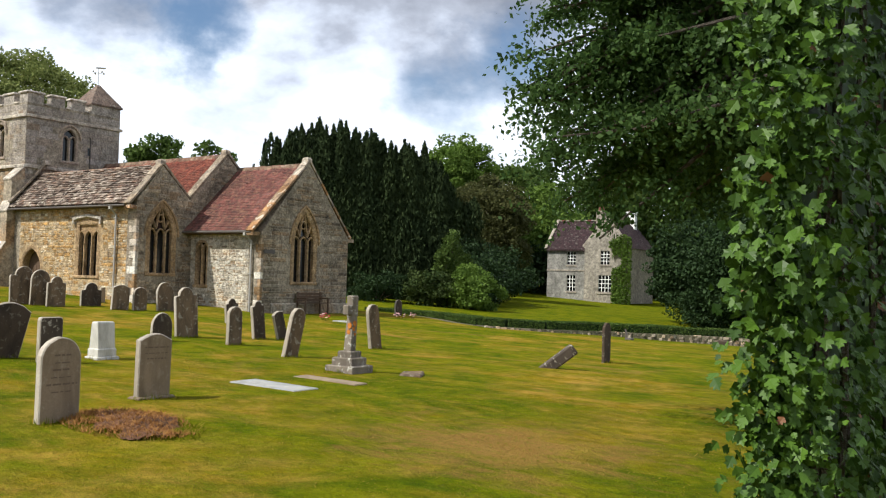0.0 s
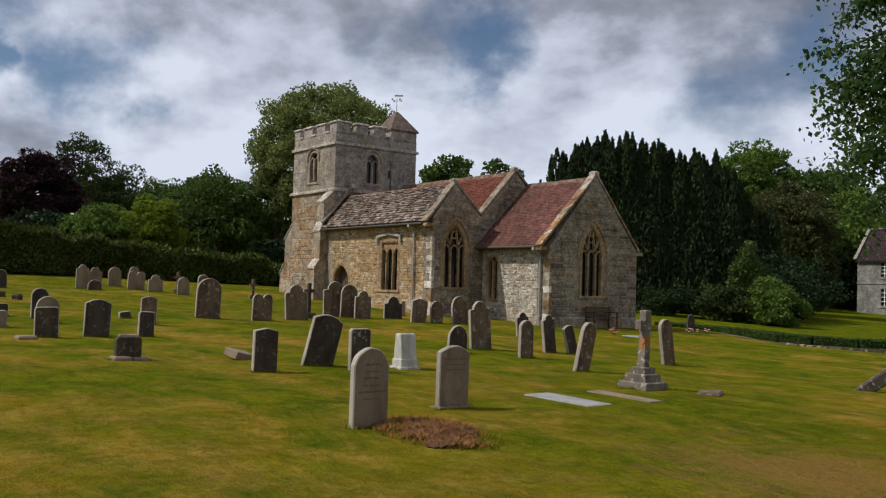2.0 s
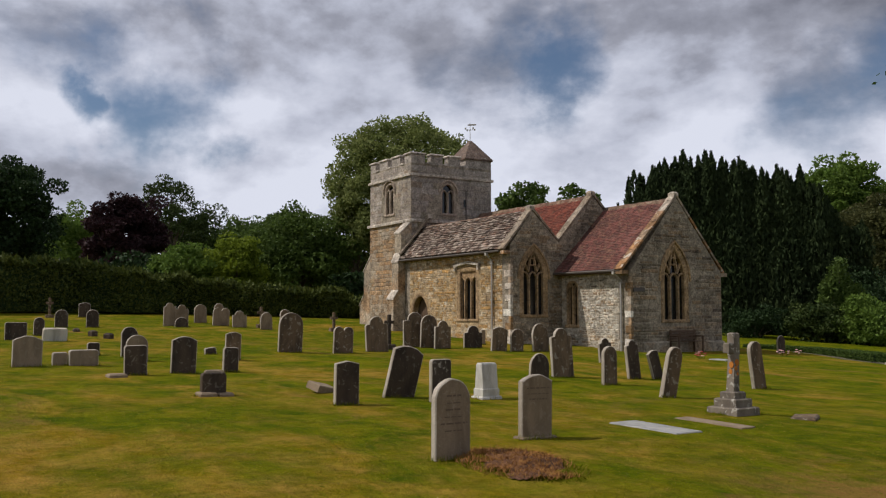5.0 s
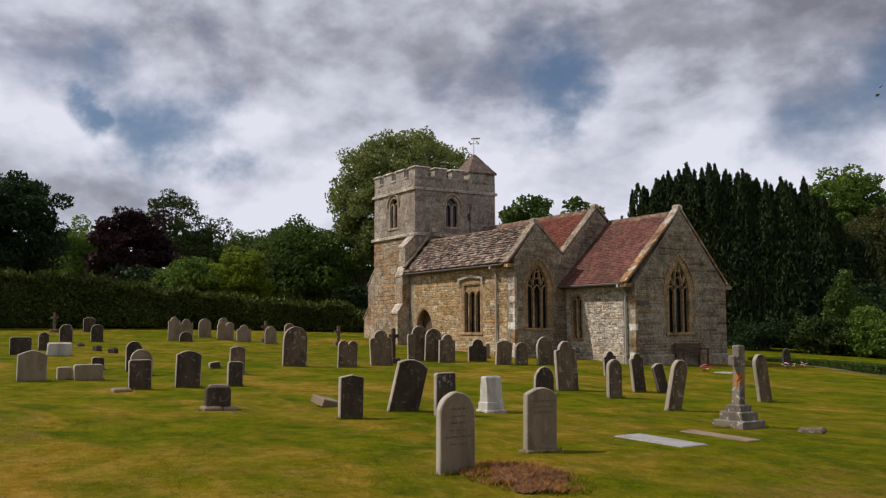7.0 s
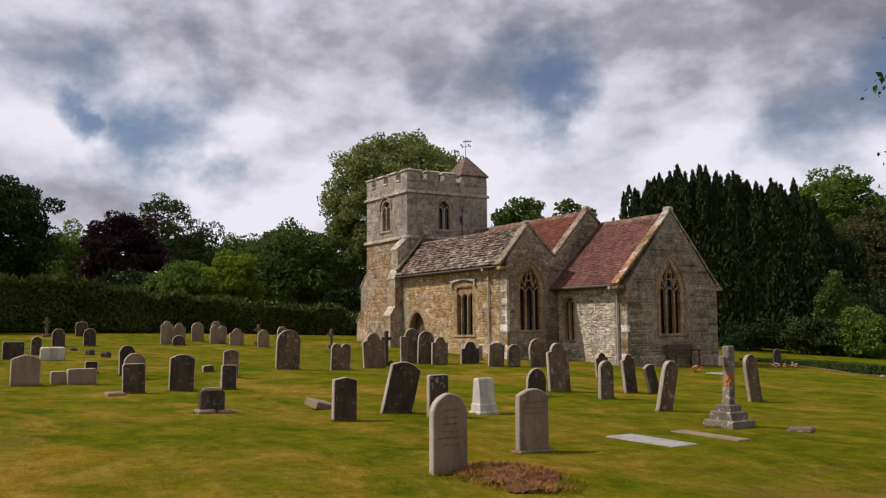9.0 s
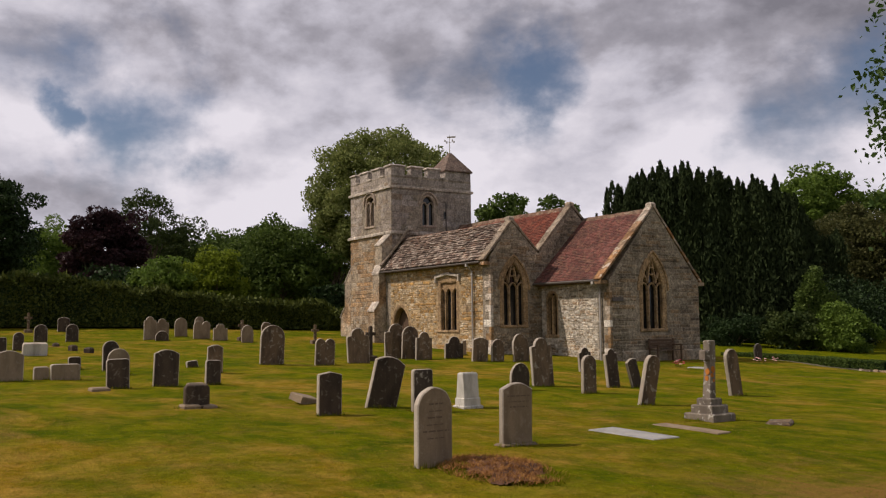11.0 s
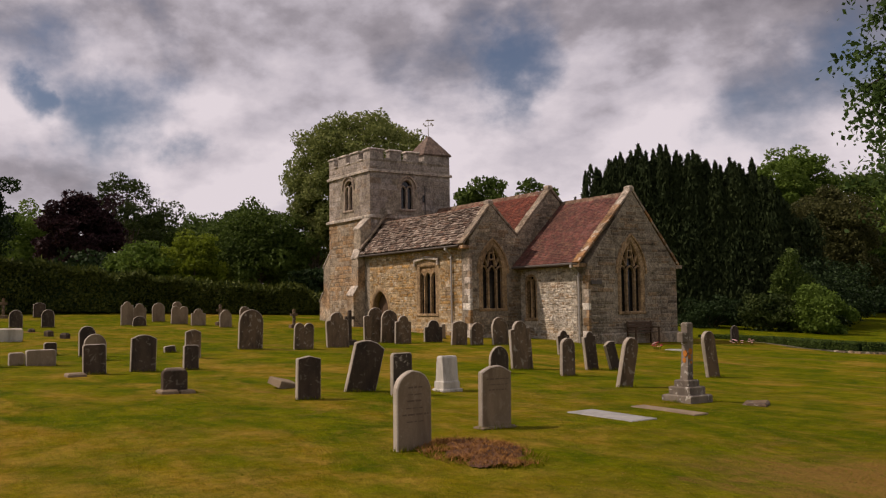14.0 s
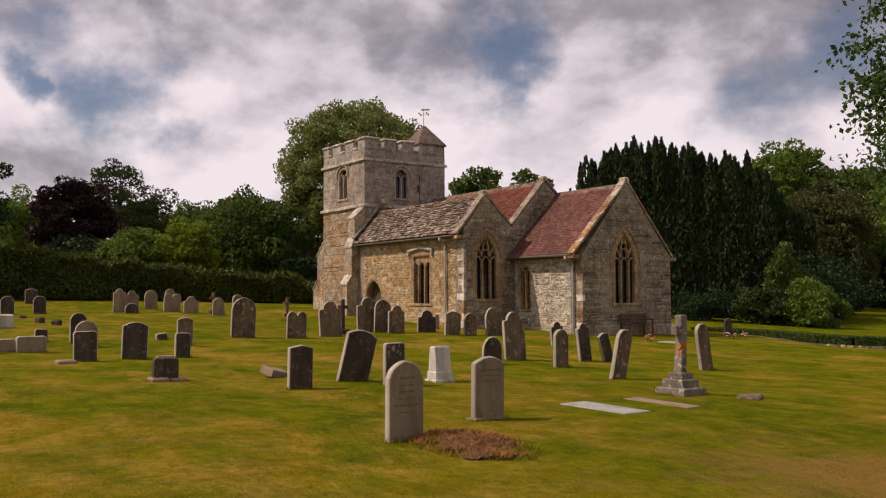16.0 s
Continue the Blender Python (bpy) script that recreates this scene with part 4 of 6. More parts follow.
def coping(x0, x1, y0, z0, y1, z1, seed, mat=M_COPING):
    """Coping stones laid up one slope of a gable."""
    r = rnd(seed)
    L = math.hypot(y1 - y0, z1 - z0)
    dy, dz = (y1 - y0) / L, (z1 - z0) / L
    ny, nz = (-dz, dy) if dy > 0 else (dz, -dy)
    s = 0.0
    while s < L - 0.03:
        e = min(s + r.uniform(0.45, 0.7), L)
        t = 0.085 + r.uniform(-0.01, 0.015)
        a, b = (y0 + dy * s, z0 + dz * s), (y0 + dy * (e - 0.008), z0 + dz * (e - 0.008))
        v = [(x, p[0] + ny * o, p[1] + nz * o) for x in (x0, x1) for p, o in ((a, 0), (b, 0), (b, t), (a, t))]
        part("coping_stone", MB().add(v, [(0, 1, 2, 3), (7, 6, 5, 4)] + [(i, 4 + i, 4 + (i + 1) % 4, (i + 1) % 4) for i in range(4)]), mat, church)
        s = e


coping(XC - 0.36, XC + 0.035, 24.93, 3.46, C_RIDGE_Y, C_RIDGE + 0.10, 1)
coping(XC - 0.36, XC + 0.035, 30.72, 3.46, C_RIDGE_Y, C_RIDGE + 0.10, 2)
coping(XW - 0.40, XW + 0.03, YA0 - 0.34, 4.44, A_APEX_Y, A_APEX + 0.05, 3, M_COPING_GREY)
coping(XW - 0.40, XW + 0.03, V_Y, V_Z + 0.02, A_APEX_Y, A_APEX + 0.05, 4, M_COPING_GREY)
coping(XW - 0.40, XW + 0.03, V_Y, V_Z + 0.02, N_APEX_Y, N_APEX + 0.06, 5, M_COPING_GREY)
coping(XW - 0.40, XW + 0.05, YN1 + 0.2, 3.45, N_APEX_Y, N_APEX + 0.06, 6, M_COPING_GREY)
coping(XA - 0.04, XA + 0.24, YA0 - 0.32, 4.74, 24.05, 6.75, 7, M_COPING_GREY)
part("gable_finial", MB().box(XA - 0.06, 23.88, 6.66, XA + 0.26, 24.16, 6.90, 0.06), M_COPING, church)
for x, y, z in ((XC - 0.15, C_RIDGE_Y, C_RIDGE + 0.14), (XW - 0.18, A_APEX_Y, A_APEX + 0.10), (XW - 0.18, N_APEX_Y, N_APEX + 0.12)):
    part("gable_finial", MB().box(x - 0.17, y - 0.13, z - 0.05, x + 0.17, y + 0.13, z + 0.17, 0.06), M_COPING, church, "worn stone finial stump")
for x, y, z in ((XC - 0.15, 24.98, 3.46), (XC - 0.15, 30.66, 3.46), (XW - 0.18, YA0 - 0.28, 4.42)):
    part("kneeler", MB().box(x - 0.20, y - 0.06, z - 0.14, x + 0.17, y + 0.30, z + 0.01), M_COPING, church)

# gutters and downpipes
part("gutter", MB().tube([(XW + 0.05, YC0 - 0.46, 3.47), (XC - 0.1, YC0 - 0.46, 3.46)], [0.055, 0.055], 8), M_GUTTER, church, "dark iron gutter")
part("gutter", MB().tube([(XA + 0.1, YA0 - 0.38, 4.42), (XW - 0.3, YA0 - 0.38, 4.41)], [0.042, 0.042], 8), M_GUTTER, church, "dark iron gutter")
part("eave_board", MB().box(XA + 0.5, YA0 - 0.30, 4.36, XW - 0.6, YA0 - 0.002, 4.44), M_DOOR, church)
part("eave_board", MB().box(XW + 0.06, YC0 - 0.38, 3.38, XC - 0.7, YC0 - 0.002, 3.46), M_DOOR, church)


def downpipe(x, y, z0, z1, gut):
    pipe = part("downpipe", MB().tube([(x, gut, z1), (x, gut + 0.02, z1 - 0.10), (x, y - 0.09, z1 - 0.35), (x, y - 0.09, z0)], [0.042] * 4, 8), M_PIPE, church, "pale painted iron downpipe")
    part("hopper", MB().box(x - 0.06, gut - 0.05, z1 - 0.14, x + 0.06, gut + 0.06, z1 - 0.02), M_PIPE, pipe)
    for k in range(3):
        z = z0 + 0.4 + k * (z1 - z0 - 0.9) / 2
        part("pipe_clip", MB().box(x - 0.075, y - 0.15, z, x + 0.075, y - 0.035, z + 0.05), M_PIPE, pipe)


downpipe(-27.60, YC0, 0.2, 3.45, YC0 - 0.46)
downpipe(-32.76, YA0, 0.35, 4.40, YA0 - 0.38)
part("downpipe", MB().tube([(TX1 + 0.06, 26.42, 6.65), (TX1 + 0.06, 26.42, 8.3)], [0.03, 0.03], 6), M_GUTTER, church, "dark iron pipe on the tower")


def quoins(x_face, y_face, z0, z1, seed, mat, into_y, reach=(0.28, 0.55)):
    """Corner stones that turn a wall's corner, long and short by turns."""
    r = rnd(seed)
    z, k = z0, 0
    while z < z1 - 0.1:
        h = r.uniform(0.22, 0.34)
        lx, ly = (reach[1], reach[0]) if k % 2 else (reach[0], reach[1])
        lx *= r.uniform(0.8, 1.2)
        ly = 0.10
        part("quoin", MB().box(x_face - lx, y_face - 0.028, z + 0.006, x_face + 0.028, y_face + ly * into_y, min(z + h, z1) - 0.006, 0.012), mat, church)
        z, k = z + h, k + 1


quoins(XC, YC0, FOOT, 3.25, 1, M_QUOIN, 1, (0.14, 0.30))
quoins(XW, YA0, FOOT, 4.20, 2, M_QUOIN, 1, (0.12, 0.42))
part("plinth", MB().box(XC - 0.5, YC0 + 0.56, FOOT, XC + 0.10, YC1 + 0.06, 0.62, 0.06), M_GREY, church, "sloped stone plinth")
part("iron_plate", MB().box(XC + 0.03, 25.52, 2.62, XC + 0.075, 26.10, 2.78), M_GUTTER, church, "dark iron wall plate")

# masonry, block by block
rest = stones_apart(wall_ce, courses(o_ce, [W_CE], 11, (0.09, 0.19), (0.25, 0.85), gap=0.02), east(XC), M_GREY_ONE, 12)
masonry(wall_ce, rest, east(XC), M_GREY, 13)
masonry(wall_ae, [q for q in courses(o_ae, [W_AE], 14, (0.10, 0.19), (0.16, 0.48), gap=0.02) if q[0] < 27.5 or q[1] > 3.0], east(XW), M_GREY, 15, (0.002, 0.03), skew=0.024)
masonry(wall_as, courses(o_as, [W_AS, D_AS], 16, (0.08, 0.17), (0.12, 0.34), gap=0.022), south(YA0), M_OCHRE, 17, (0.002, 0.022), skew=0.030)
masonry(wall_cs, courses(o_cs, [W_CS], 18, (0.06, 0.14), (0.09, 0.26), gap=0.022), south(YC0), M_PALE, 19, (0.002, 0.018), skew=0.028)
low = [q for q in courses([(TX0, FOOT), (TX1, FOOT), (TX1, P_CREN), (TX0, P_CREN)], [B_S], 20, (0.16, 0.30), (0.22, 0.7))]
masonry(wall_ts, [q for q in low if q[1] < 6.4], south(TY0), M_TOWER_LOW, 21, (0.004, 0.024), skew=0.02)
masonry(wall_ts, [q for q in low if q[1] >= 6.6], south(TY0), M_TOWER, 22, (0.003, 0.010))
masonry(wall_te, courses(o_te, [B_E], 23, (0.22, 0.34), (0.35, 0.8), z0=5.0), east(TX1), M_TOWER, 24, (0.003, 0.010))

# ---- gravestones ----


def outline(shape, w, h):
    """The front of a headstone: from its foot at one side round its head to the other."""
    a = w / 2
    if shape == "round":
        k = [(-a * math.cos(t), h - a + a * math.sin(t)) for t in (i * math.pi / 14 for i in range(15))]
    elif shape == "seg":
        s = 0.16 * w
        k = [(-a + 2 * a * i / 10, h - s + s * math.sin(i * math.pi / 10)) for i in range(11)]
    elif shape == "peak":
        k = [(-a, h - 0.12 * w), (-a * 0.92, h - 0.10 * w), (0, h), (a * 0.92, h - 0.10 * w), (a, h - 0.12 * w)]
    elif shape == "gothic":
        k = [(-a + a * (1 - math.cos(t)) , h - 0.62 * w + 0.62 * w * math.sin(t)) for t in (i * math.pi / 12 for i in range(7))]
        k += [(-x, y) for x, y in reversed(k[:-1])]
    elif shape == "shoulder":
        c = a * 0.62
        k = [(-a, h - c * 1.25), (-a * 0.95, h - c * 1.05), (-c * 1.08, h - c)] + [(-c * math.cos(t), h - c + c * math.sin(t)) for t in (i * math.pi / 10 for i in range(11))] + [(c * 1.08, h - c), (a * 0.95, h - c * 1.05), (a, h - c * 1.25)]
    elif shape == "double":
        c = a / 2
        k = [(-c - c * math.cos(t), h - c + c * math.sin(t)) for t in (i * math.pi / 8 for i in range(9))] + [(c - c * math.cos(t), h - c + c * math.sin(t)) for t in (i * math.pi / 8 for i in range(1, 9))]
    else:
        e = min(0.05, a * 0.3)
        k = [(-a, h - e), (-a + e * 0.4, h - e * 0.3), (-a + e, h), (a - e, h), (a - e * 0.4, h - e * 0.3), (a, h - e)]
    return [(-a, -0.25)] + k + [(a, -0.25)]


def slab_mesh(shape, w, h, th, b=0.014, seed=0):
    """A headstone slab: rounded arrises and a slightly uneven outline."""
    r = rnd(seed)
    loop = [(y + r.uniform(-1, 1) * 0.004, z + r.uniform(-1, 1) * 0.004) for y, z in outline(shape, w, h)]
    cy, cz = 0.0, h / 2
    inset = [(y * (1 - b / (w / 2)), cz + (z - cz) * (1 - b / (h / 2))) for y, z in loop]
    n = len(loop)
    rings = [(-th / 2, inset), (-th / 2 + b, loop), (th / 2 - b, loop), (th / 2, inset)]
    v = [(x, y, z) for x, ring in rings for y, z in ring]
    f = [tuple(range(n)), tuple(range(4 * n - 1, 3 * n - 1, -1))]
    for k in range(3):
        f += [(k * n + i, (k + 1) * n + i, (k + 1) * n + (i + 1) % n, k * n + (i + 1) % n) for i in range(n)]
    mb = MB().add(v, f)
    return mb


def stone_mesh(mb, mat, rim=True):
    """The slab's mesh, with sunlight painted on its edges by a paler stone colour."""
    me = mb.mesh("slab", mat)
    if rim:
        me.materials.append(M_SUNLIT_EDGE)
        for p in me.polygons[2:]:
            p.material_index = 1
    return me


GRAVES = "headstones in the churchyard"


def headstone(x, y, w, h, shape, mat, label, lean=0, th=0.12, turn=0, back=0, plinth=None, lines=0, seed=0, rim=True):
    """A headstone on the turf, its face to the east. lean: sideways to the north; back: away from its face."""
    m = pose(x, y, ground_z(x, y), -lean, back, turn)
    body = slab_mesh(shape, w, h, th, seed=seed)
    if not plinth and not lines:
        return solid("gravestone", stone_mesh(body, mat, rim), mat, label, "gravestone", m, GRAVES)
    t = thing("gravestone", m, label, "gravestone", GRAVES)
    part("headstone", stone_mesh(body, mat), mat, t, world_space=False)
    if plinth:
        pw, pd, ph = plinth
        part("plinth", MB().box(-pd / 2, -pw / 2, -0.2, pd / 2, pw / 2, ph, 0.02), mat, t, world_space=False)
    r = rnd(seed + 50)
    for i in range(lines):
        z = h * 0.78 - i * h * 0.085
        lw = w * r.uniform(0.25, 0.72) / 2
        line, u = MB(), -lw
        while u < lw:
            e = min(u + r.uniform(0.03, 0.11), lw + 0.02)
            line.box(th / 2 - 0.004, u, z, th / 2 + 0.0015, e, z + h * (0.014 if i % 2 else 0.022))
            u = e + 0.018
        part("inscription_line", line, M_LETTER, t, "worn cut lettering", False, "stuff")
    return t


# nearest pair
headstone(-9.47, 5.93, 0.52, 0.96, "round", M_GRAVE_PALE, "pale round-topped headstone with worn lettering by a bare mound", th=0.10, lines=6, seed=1, turn=4)
headstone(-10.48, 7.95, 0.55, 0.90, "seg", M_GRAVE_PALE, "pale curved-topped headstone on a small plinth", lean=1, th=0.10, plinth=(0.62, 0.22, 0.05), lines=3, seed=2, turn=3)
# middle of the yard: x, y, width, height, head, lean, thickness, backward lean
ROW = [
    (-15.05, 7.21, 0.48, 0.78, "peak", "dark", 1, 0.13, 0, "dark low-peaked headstone standing in dry grass"),
    (-15.73, 8.64, 0.64, 1.02, "seg", "dark", 12, 0.15, 4, "dark brown headstone leaning steeply to one side"),
    (-14.92, 9.10, 0.46, 0.80, "flat", "carved", 0, 0.14, 0, "dark headstone with carved and lichened face"),
    (-18.06, 13.84, 0.56, 0.68, "gothic", "dark", 2, 0.12, 0, "small dark pointed headstone on the grass"),
    (-18.81, 15.20, 0.66, 1.28, "shoulder", "plain", -4, 0.14, 0, "tall brown shouldered weathered headstone"),
    (-21.80, 6.18, 0.60, 0.87, "seg", "dark", 2, 0.12, 0, "nearly black curved-topped headstone on grass"),
    (-21.93, 7.37, 0.38, 0.60, "flat", "dark", 1, 0.14, 0, "short dark square-topped headstone"),
    (-25.59, 8.65, 0.45, 0.80, "seg", "plain", 1, 0.12, 0, "grey-brown headstone behind a shorter one"),
    (-21.53, 5.03, 0.50, 0.68, "flat", "dark", -1, 0.13, 0, "dark square headstone before paler ones"),
    (-25.62, 5.99, 0.58, 0.71, "round", "pale", 0, 0.12, 0, "pale round-topped headstone behind a dark one"),
    (-27.06, 6.11, 0.46, 0.86, "round", "dark", 0, 0.14, 0, "dark round-topped headstone in a cluster"),
    (-27.64, 8.65, 0.34, 0.22, "flat", "dark", -8, 0.2, 0, "small dark tilted stone block"),
    (-24.32, 4.40, 0.68, 0.40, "flat", "grey", 0, 0.3, 0, "low wide grey stone block"),
    (-24.47, 3.87, 0.36, 0.33, "flat", "grey", 0, 0.3, 0, "low grey square stone grave block"),
    (-27.92, 5.30, 0.34, 0.36, "flat", "dark", 0, 0.2, 0, "small dark square headstone on grass"),
    (-34.33, 5.2, 0.80, 0.46, "flat", "white", 0, 0.3, 14, "white open-book shaped memorial stone"),
    (-43.28, 8.10, 0.54, 0.80, "round", "dark", 0, 0.12, 0, "dark round-topped headstone near the hedge"),
    (-43.38, 6.81, 0.56, 0.78, "round", "dark", 0, 0.12, 0, "dark round-topped headstone near the hedge"),
    (-52.33, 9.35, 0.60, 0.80, "seg", "dark", 0, 0.12, 0, "dark headstone under the hedge"),
    (-44.41, 11.82, 0.58, 1.13, "shoulder", "grey", 0, 0.12, 0, "grey-brown shouldered headstone before the hedge"),
    (-46.80, 13.07, 0.68, 0.95, "shoulder", "grey", 0, 0.12, 0, "grey-brown shouldered headstone before the hedge"),
    (-43.46, 12.14, 0.62, 0.48, "round", "dark", 0, 0.12, 0, "low dark rounded headstone before others"),
    (-47.28, 14.18, 0.66, 0.97, "round", "grey", -1, 0.12, 0, "grey-brown round-topped headstone before the hedge"),
    (-44.73, 14.44, 0.86, 0.90, "double", "grey", 2, 0.12, 0, "broad double-headed headstone before the hedge"),
    (-46.71, 14.97, 0.50, 1.05, "round", "grey", -1, 0.12, 0, "grey-brown headstone behind a broader one"),
    (-43.73, 15.06, 0.72, 0.81, "shoulder", "grey", 0, 0.12, 0, "grey-brown shouldered headstone by the hedge"),
    (-41.80, 15.73, 0.60, 0.82, "gothic", "grey", -1, 0.12, 0, "grey-brown pointed headstone by the hedge"),
    (-28.31, 11.49, 0.84, 1.30, "round", "plain", 2, 0.15, 0, "tall broad weathered round-topped headstone"),
    (-33.38, 13.32, 0.40, 1.26, "round", "plain", 0, 0.12, 0, "narrow headstone behind a tall one"),
    (-27.71, 13.11, 0.70, 0.88, "double", "plain", 2, 0.13, 0, "double-headed brown headstone on the grass"),
    (-28.23, 14.66, 0.84, 1.22, "shoulder", "plain", -3, 0.14, 0, "broad shouldered headstone with dark foot"),
    (-30.45, 17.43, 0.96, 1.32, "shoulder", "plain", -1, 0.14, 0, "large shouldered headstone before the church door"),
    (-30.06, 17.78, 0.66, 1.24, "round", "plain", 2, 0.13, 0, "round-topped brown headstone near the church"),
    (-29.39, 18.01, 0.70, 1.05, "shoulder", "plain", 1, 0.13, 0, "brown shouldered headstone near the church"),
    (-29.76, 19.62, 0.84, 0.86, "shoulder", "dark", 0, 0.13, 0, "dark shouldered headstone against the aisle"),
    (-31.53, 21.29, 0.20, 0.60, "flat", "pale", -1, 0.15, 0, "narrow pale stone post by the wall"),
    (-27.90, 19.54, 0.68, 0.90, "seg", "plain", 3, 0.13, 0, "brown curved-topped headstone near the aisle"),
    (-27.77, 20.27, 0.58, 0.84, "round", "plain", 1, 0.13, 0, "round-topped brown headstone near the aisle"),
    (-27.59, 21.26, 0.74, 1.06, "gothic", "plain", -5, 0.14, 0, "pointed brown headstone by the aisle window"),
    (-22.87, 20.28, 0.50, 0.80, "shoulder", "dark", -5, 0.14, 0, "dark shouldered headstone with edges painted sunlit pale"),
    (-16.90, 15.08, 0.42, 0.92, "round", "plain", 2, 0.15, -2, "round-topped headstone with a rim painted sunlit pale"),
    (-17.97, 16.90, 0.40, 1.03, "shoulder", "dark", -7, 0.15, 0, "dark headstone leaning to one side"),
    (-17.77, 17.56, 0.36, 0.80, "seg", "dark", -18, 0.13, 0, "small headstone leaning far over"),
    (-14.26, 14.34, 0.38, 1.09, "gothic", "plain", 13, 0.17, 0, "thick pointed headstone leaning over with an edge painted sunlit pale"),
    (-15.12, 18.29, 0.42, 1.16, "round", "plain", -9, 0.15, 0, "tall round-topped headstone leaning sideways"),
    (-25.62, 32.49, 0.46, 0.74, "gothic", "dark", -1, 0.12, 0, "small dark headstone by the low hedge"),
    (-24.15, 3.08, 0.67, 0.75, "seg", "pale", 1, 0.13, 0, "pinkish-grey curved-topped headstone on the grass"),
    (-34.88, 4.03, 0.7, 0.63, "flat", "dark", 0, 0.15, 0, "dark low square-topped headstone on grass"),
    (-37.71, 5.14, 0.39, 0.69, "round", "dark", 1, 0.13, 0, "narrow dark round-topped headstone on grass"),
    (-10.49, 22.29, 0.34, 1.04, "gothic", "bare", 0, 0.115, 0, "slim dark headstone on the open grass"),
]
KINDS = {"dark": M_GRAVE_DARK, "plain": M_GRAVE, "pale": M_GRAVE_PALE, "white": M_GRAVE_WHITE, "bare": M_GRAVE_DARK, "carved": M_GRAVE_CARVED, "grey": M_GRAVE_PALE}
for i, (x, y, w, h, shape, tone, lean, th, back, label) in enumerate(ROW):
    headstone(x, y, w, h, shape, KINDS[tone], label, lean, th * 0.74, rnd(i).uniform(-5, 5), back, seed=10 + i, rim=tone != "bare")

# low dark block on its pale base
t = thing("gravestone", pose(-17.11, 5.44, ground_z(-17.11, 5.44), 0, 0, 2), "low dark headstone on a broken pale base", "gravestone", GRAVES)
part("headstone", stone_mesh(slab_mesh("flat", 0.47, 0.42, 0.14, seed=90), M_GRAVE_DARK, False), M_GRAVE_DARK, t, world_space=False)
part("base", MB().box(-0.16, -0.30, -0.15, 0.20, 0.02, 0.07, 0.03).box(-0.14, 0.05, -0.15, 0.23, 0.33, 0.05, 0.03), M_GRAVE_PALE, t, "broken pale mossy stone base", False)

# white marble block on two steps
x, y = -15.21, 10.35
t = thing("gravestone", pose(x, y, ground_z(x, y), 0, 0, 3), "white marble tapered memorial block on a stepped base", "gravestone", GRAVES)
a, b, h = 0.187, 0.184, 0.70
v = [(-0.13, -a, 0.2), (0.13, -a, 0.2), (0.13, a, 0.2), (-0.13, a, 0.2), (-0.09, -b, h - 0.03), (0.09, -b, h - 0.03), (0.09, b, h - 0.03), (-0.09, b, h - 0.03), (-0.07, -b + 0.02, h), (0.07, -b + 0.02, h), (0.07, b - 0.02, h), (-0.07, b - 0.02, h)]
part("headstone", MB().add(v, [(3, 2, 1, 0), (8, 9, 10, 11)] + [(r + i, r + (i + 1) % 4, r + 4 + (i + 1) % 4, r + 4 + i) for r in (0, 4) for i in range(4)]), M_GRAVE_WHITE, t, world_space=False)
part("base", MB().box(-0.15, -0.205, 0.05, 0.15, 0.205, 0.2, 0.015), M_GRAVE_WHITE, t, world_space=False)
part("step", MB().box(-0.19, -0.245, -0.15, 0.19, 0.245, 0.05, 0.02), M_GRAVE_WHITE, t, world_space=False)

# broken slabs
solid("gravestone", MB().box(-0.17, -0.30, -0.10, 0.17, 0.30, 0.05, 0.02), M_GRAVE_PALE, "fallen grey slab lying tilted on the grass", "gravestone", pose(-17.2, 7.72, ground_z(-17.2, 7.72) + 0.09, -12, 16, 22), GRAVES)
solid("gravestone", slab_mesh("flat", 0.26, 0.66, 0.26, 0.03, seed=92), M_GRAVE_CARVED, "thick lichened slab fallen half over", "gravestone", pose(-10.10, 18.58, ground_z(-9.99, 18.67) + 0.10, -52, 0, -54), GRAVES)
solid("stone_fragment", MB().box(-0.22, -0.3, -0.1, 0.22, 0.3, 0.05, 0.03), M_GRAVE, "flat broken stone fragment in the grass", "stone", pose(-10.75, 14.15, ground_z(-10.75, 14.15), 2, -3, 30))
solid("stone_fragment", MB().box(-0.16, -0.2, -0.1, 0.16, 0.2, 0.26, 0.05), M_GRAVE_DARK, "rough stone block at the wall", "stone", pose(-11.68, 35.09, ground_z(-11.68, 35.09), 0, 0, 20))
t = thing("boot_scraper_post", (-14.73, 33.09, ground_z(-14.73, 33.09)), "small dark bent iron post in the grass", "post")
part("post", MB().tube([(0, 0, -0.1), (-0.03, 0.02, 0.25), (-0.08, 0.02, 0.42)], [0.05, 0.045, 0.03], 6), M_GUTTER, t, world_space=False)
part("foot", MB().box(-0.06, -0.05, -0.05, 0.2, 0.2, 0.08, 0.02), M_GUTTER, t, world_space=False)
for x, y, sx, sy, turn in ((-10.77, 10.52, 1.42, 0.58, 2), (-10.83, 11.92, 1.40, 0.34, 2)):
    solid("ledger_slab", MB().box(-sx / 2, -sy / 2, -0.1, sx / 2, sy / 2, 0.014 if sy > 0.5 else 0.0, 0.012), M_SLAB if sy > 0.5 else M_GRAVE_PALE, "pale flat ledger slab sunk in the turf", "gravestone", pose(x, y, turf_z(x, y) + (0.004 if sy > 0.5 else 0.014), 0, 1.2, turn), "flat slabs")
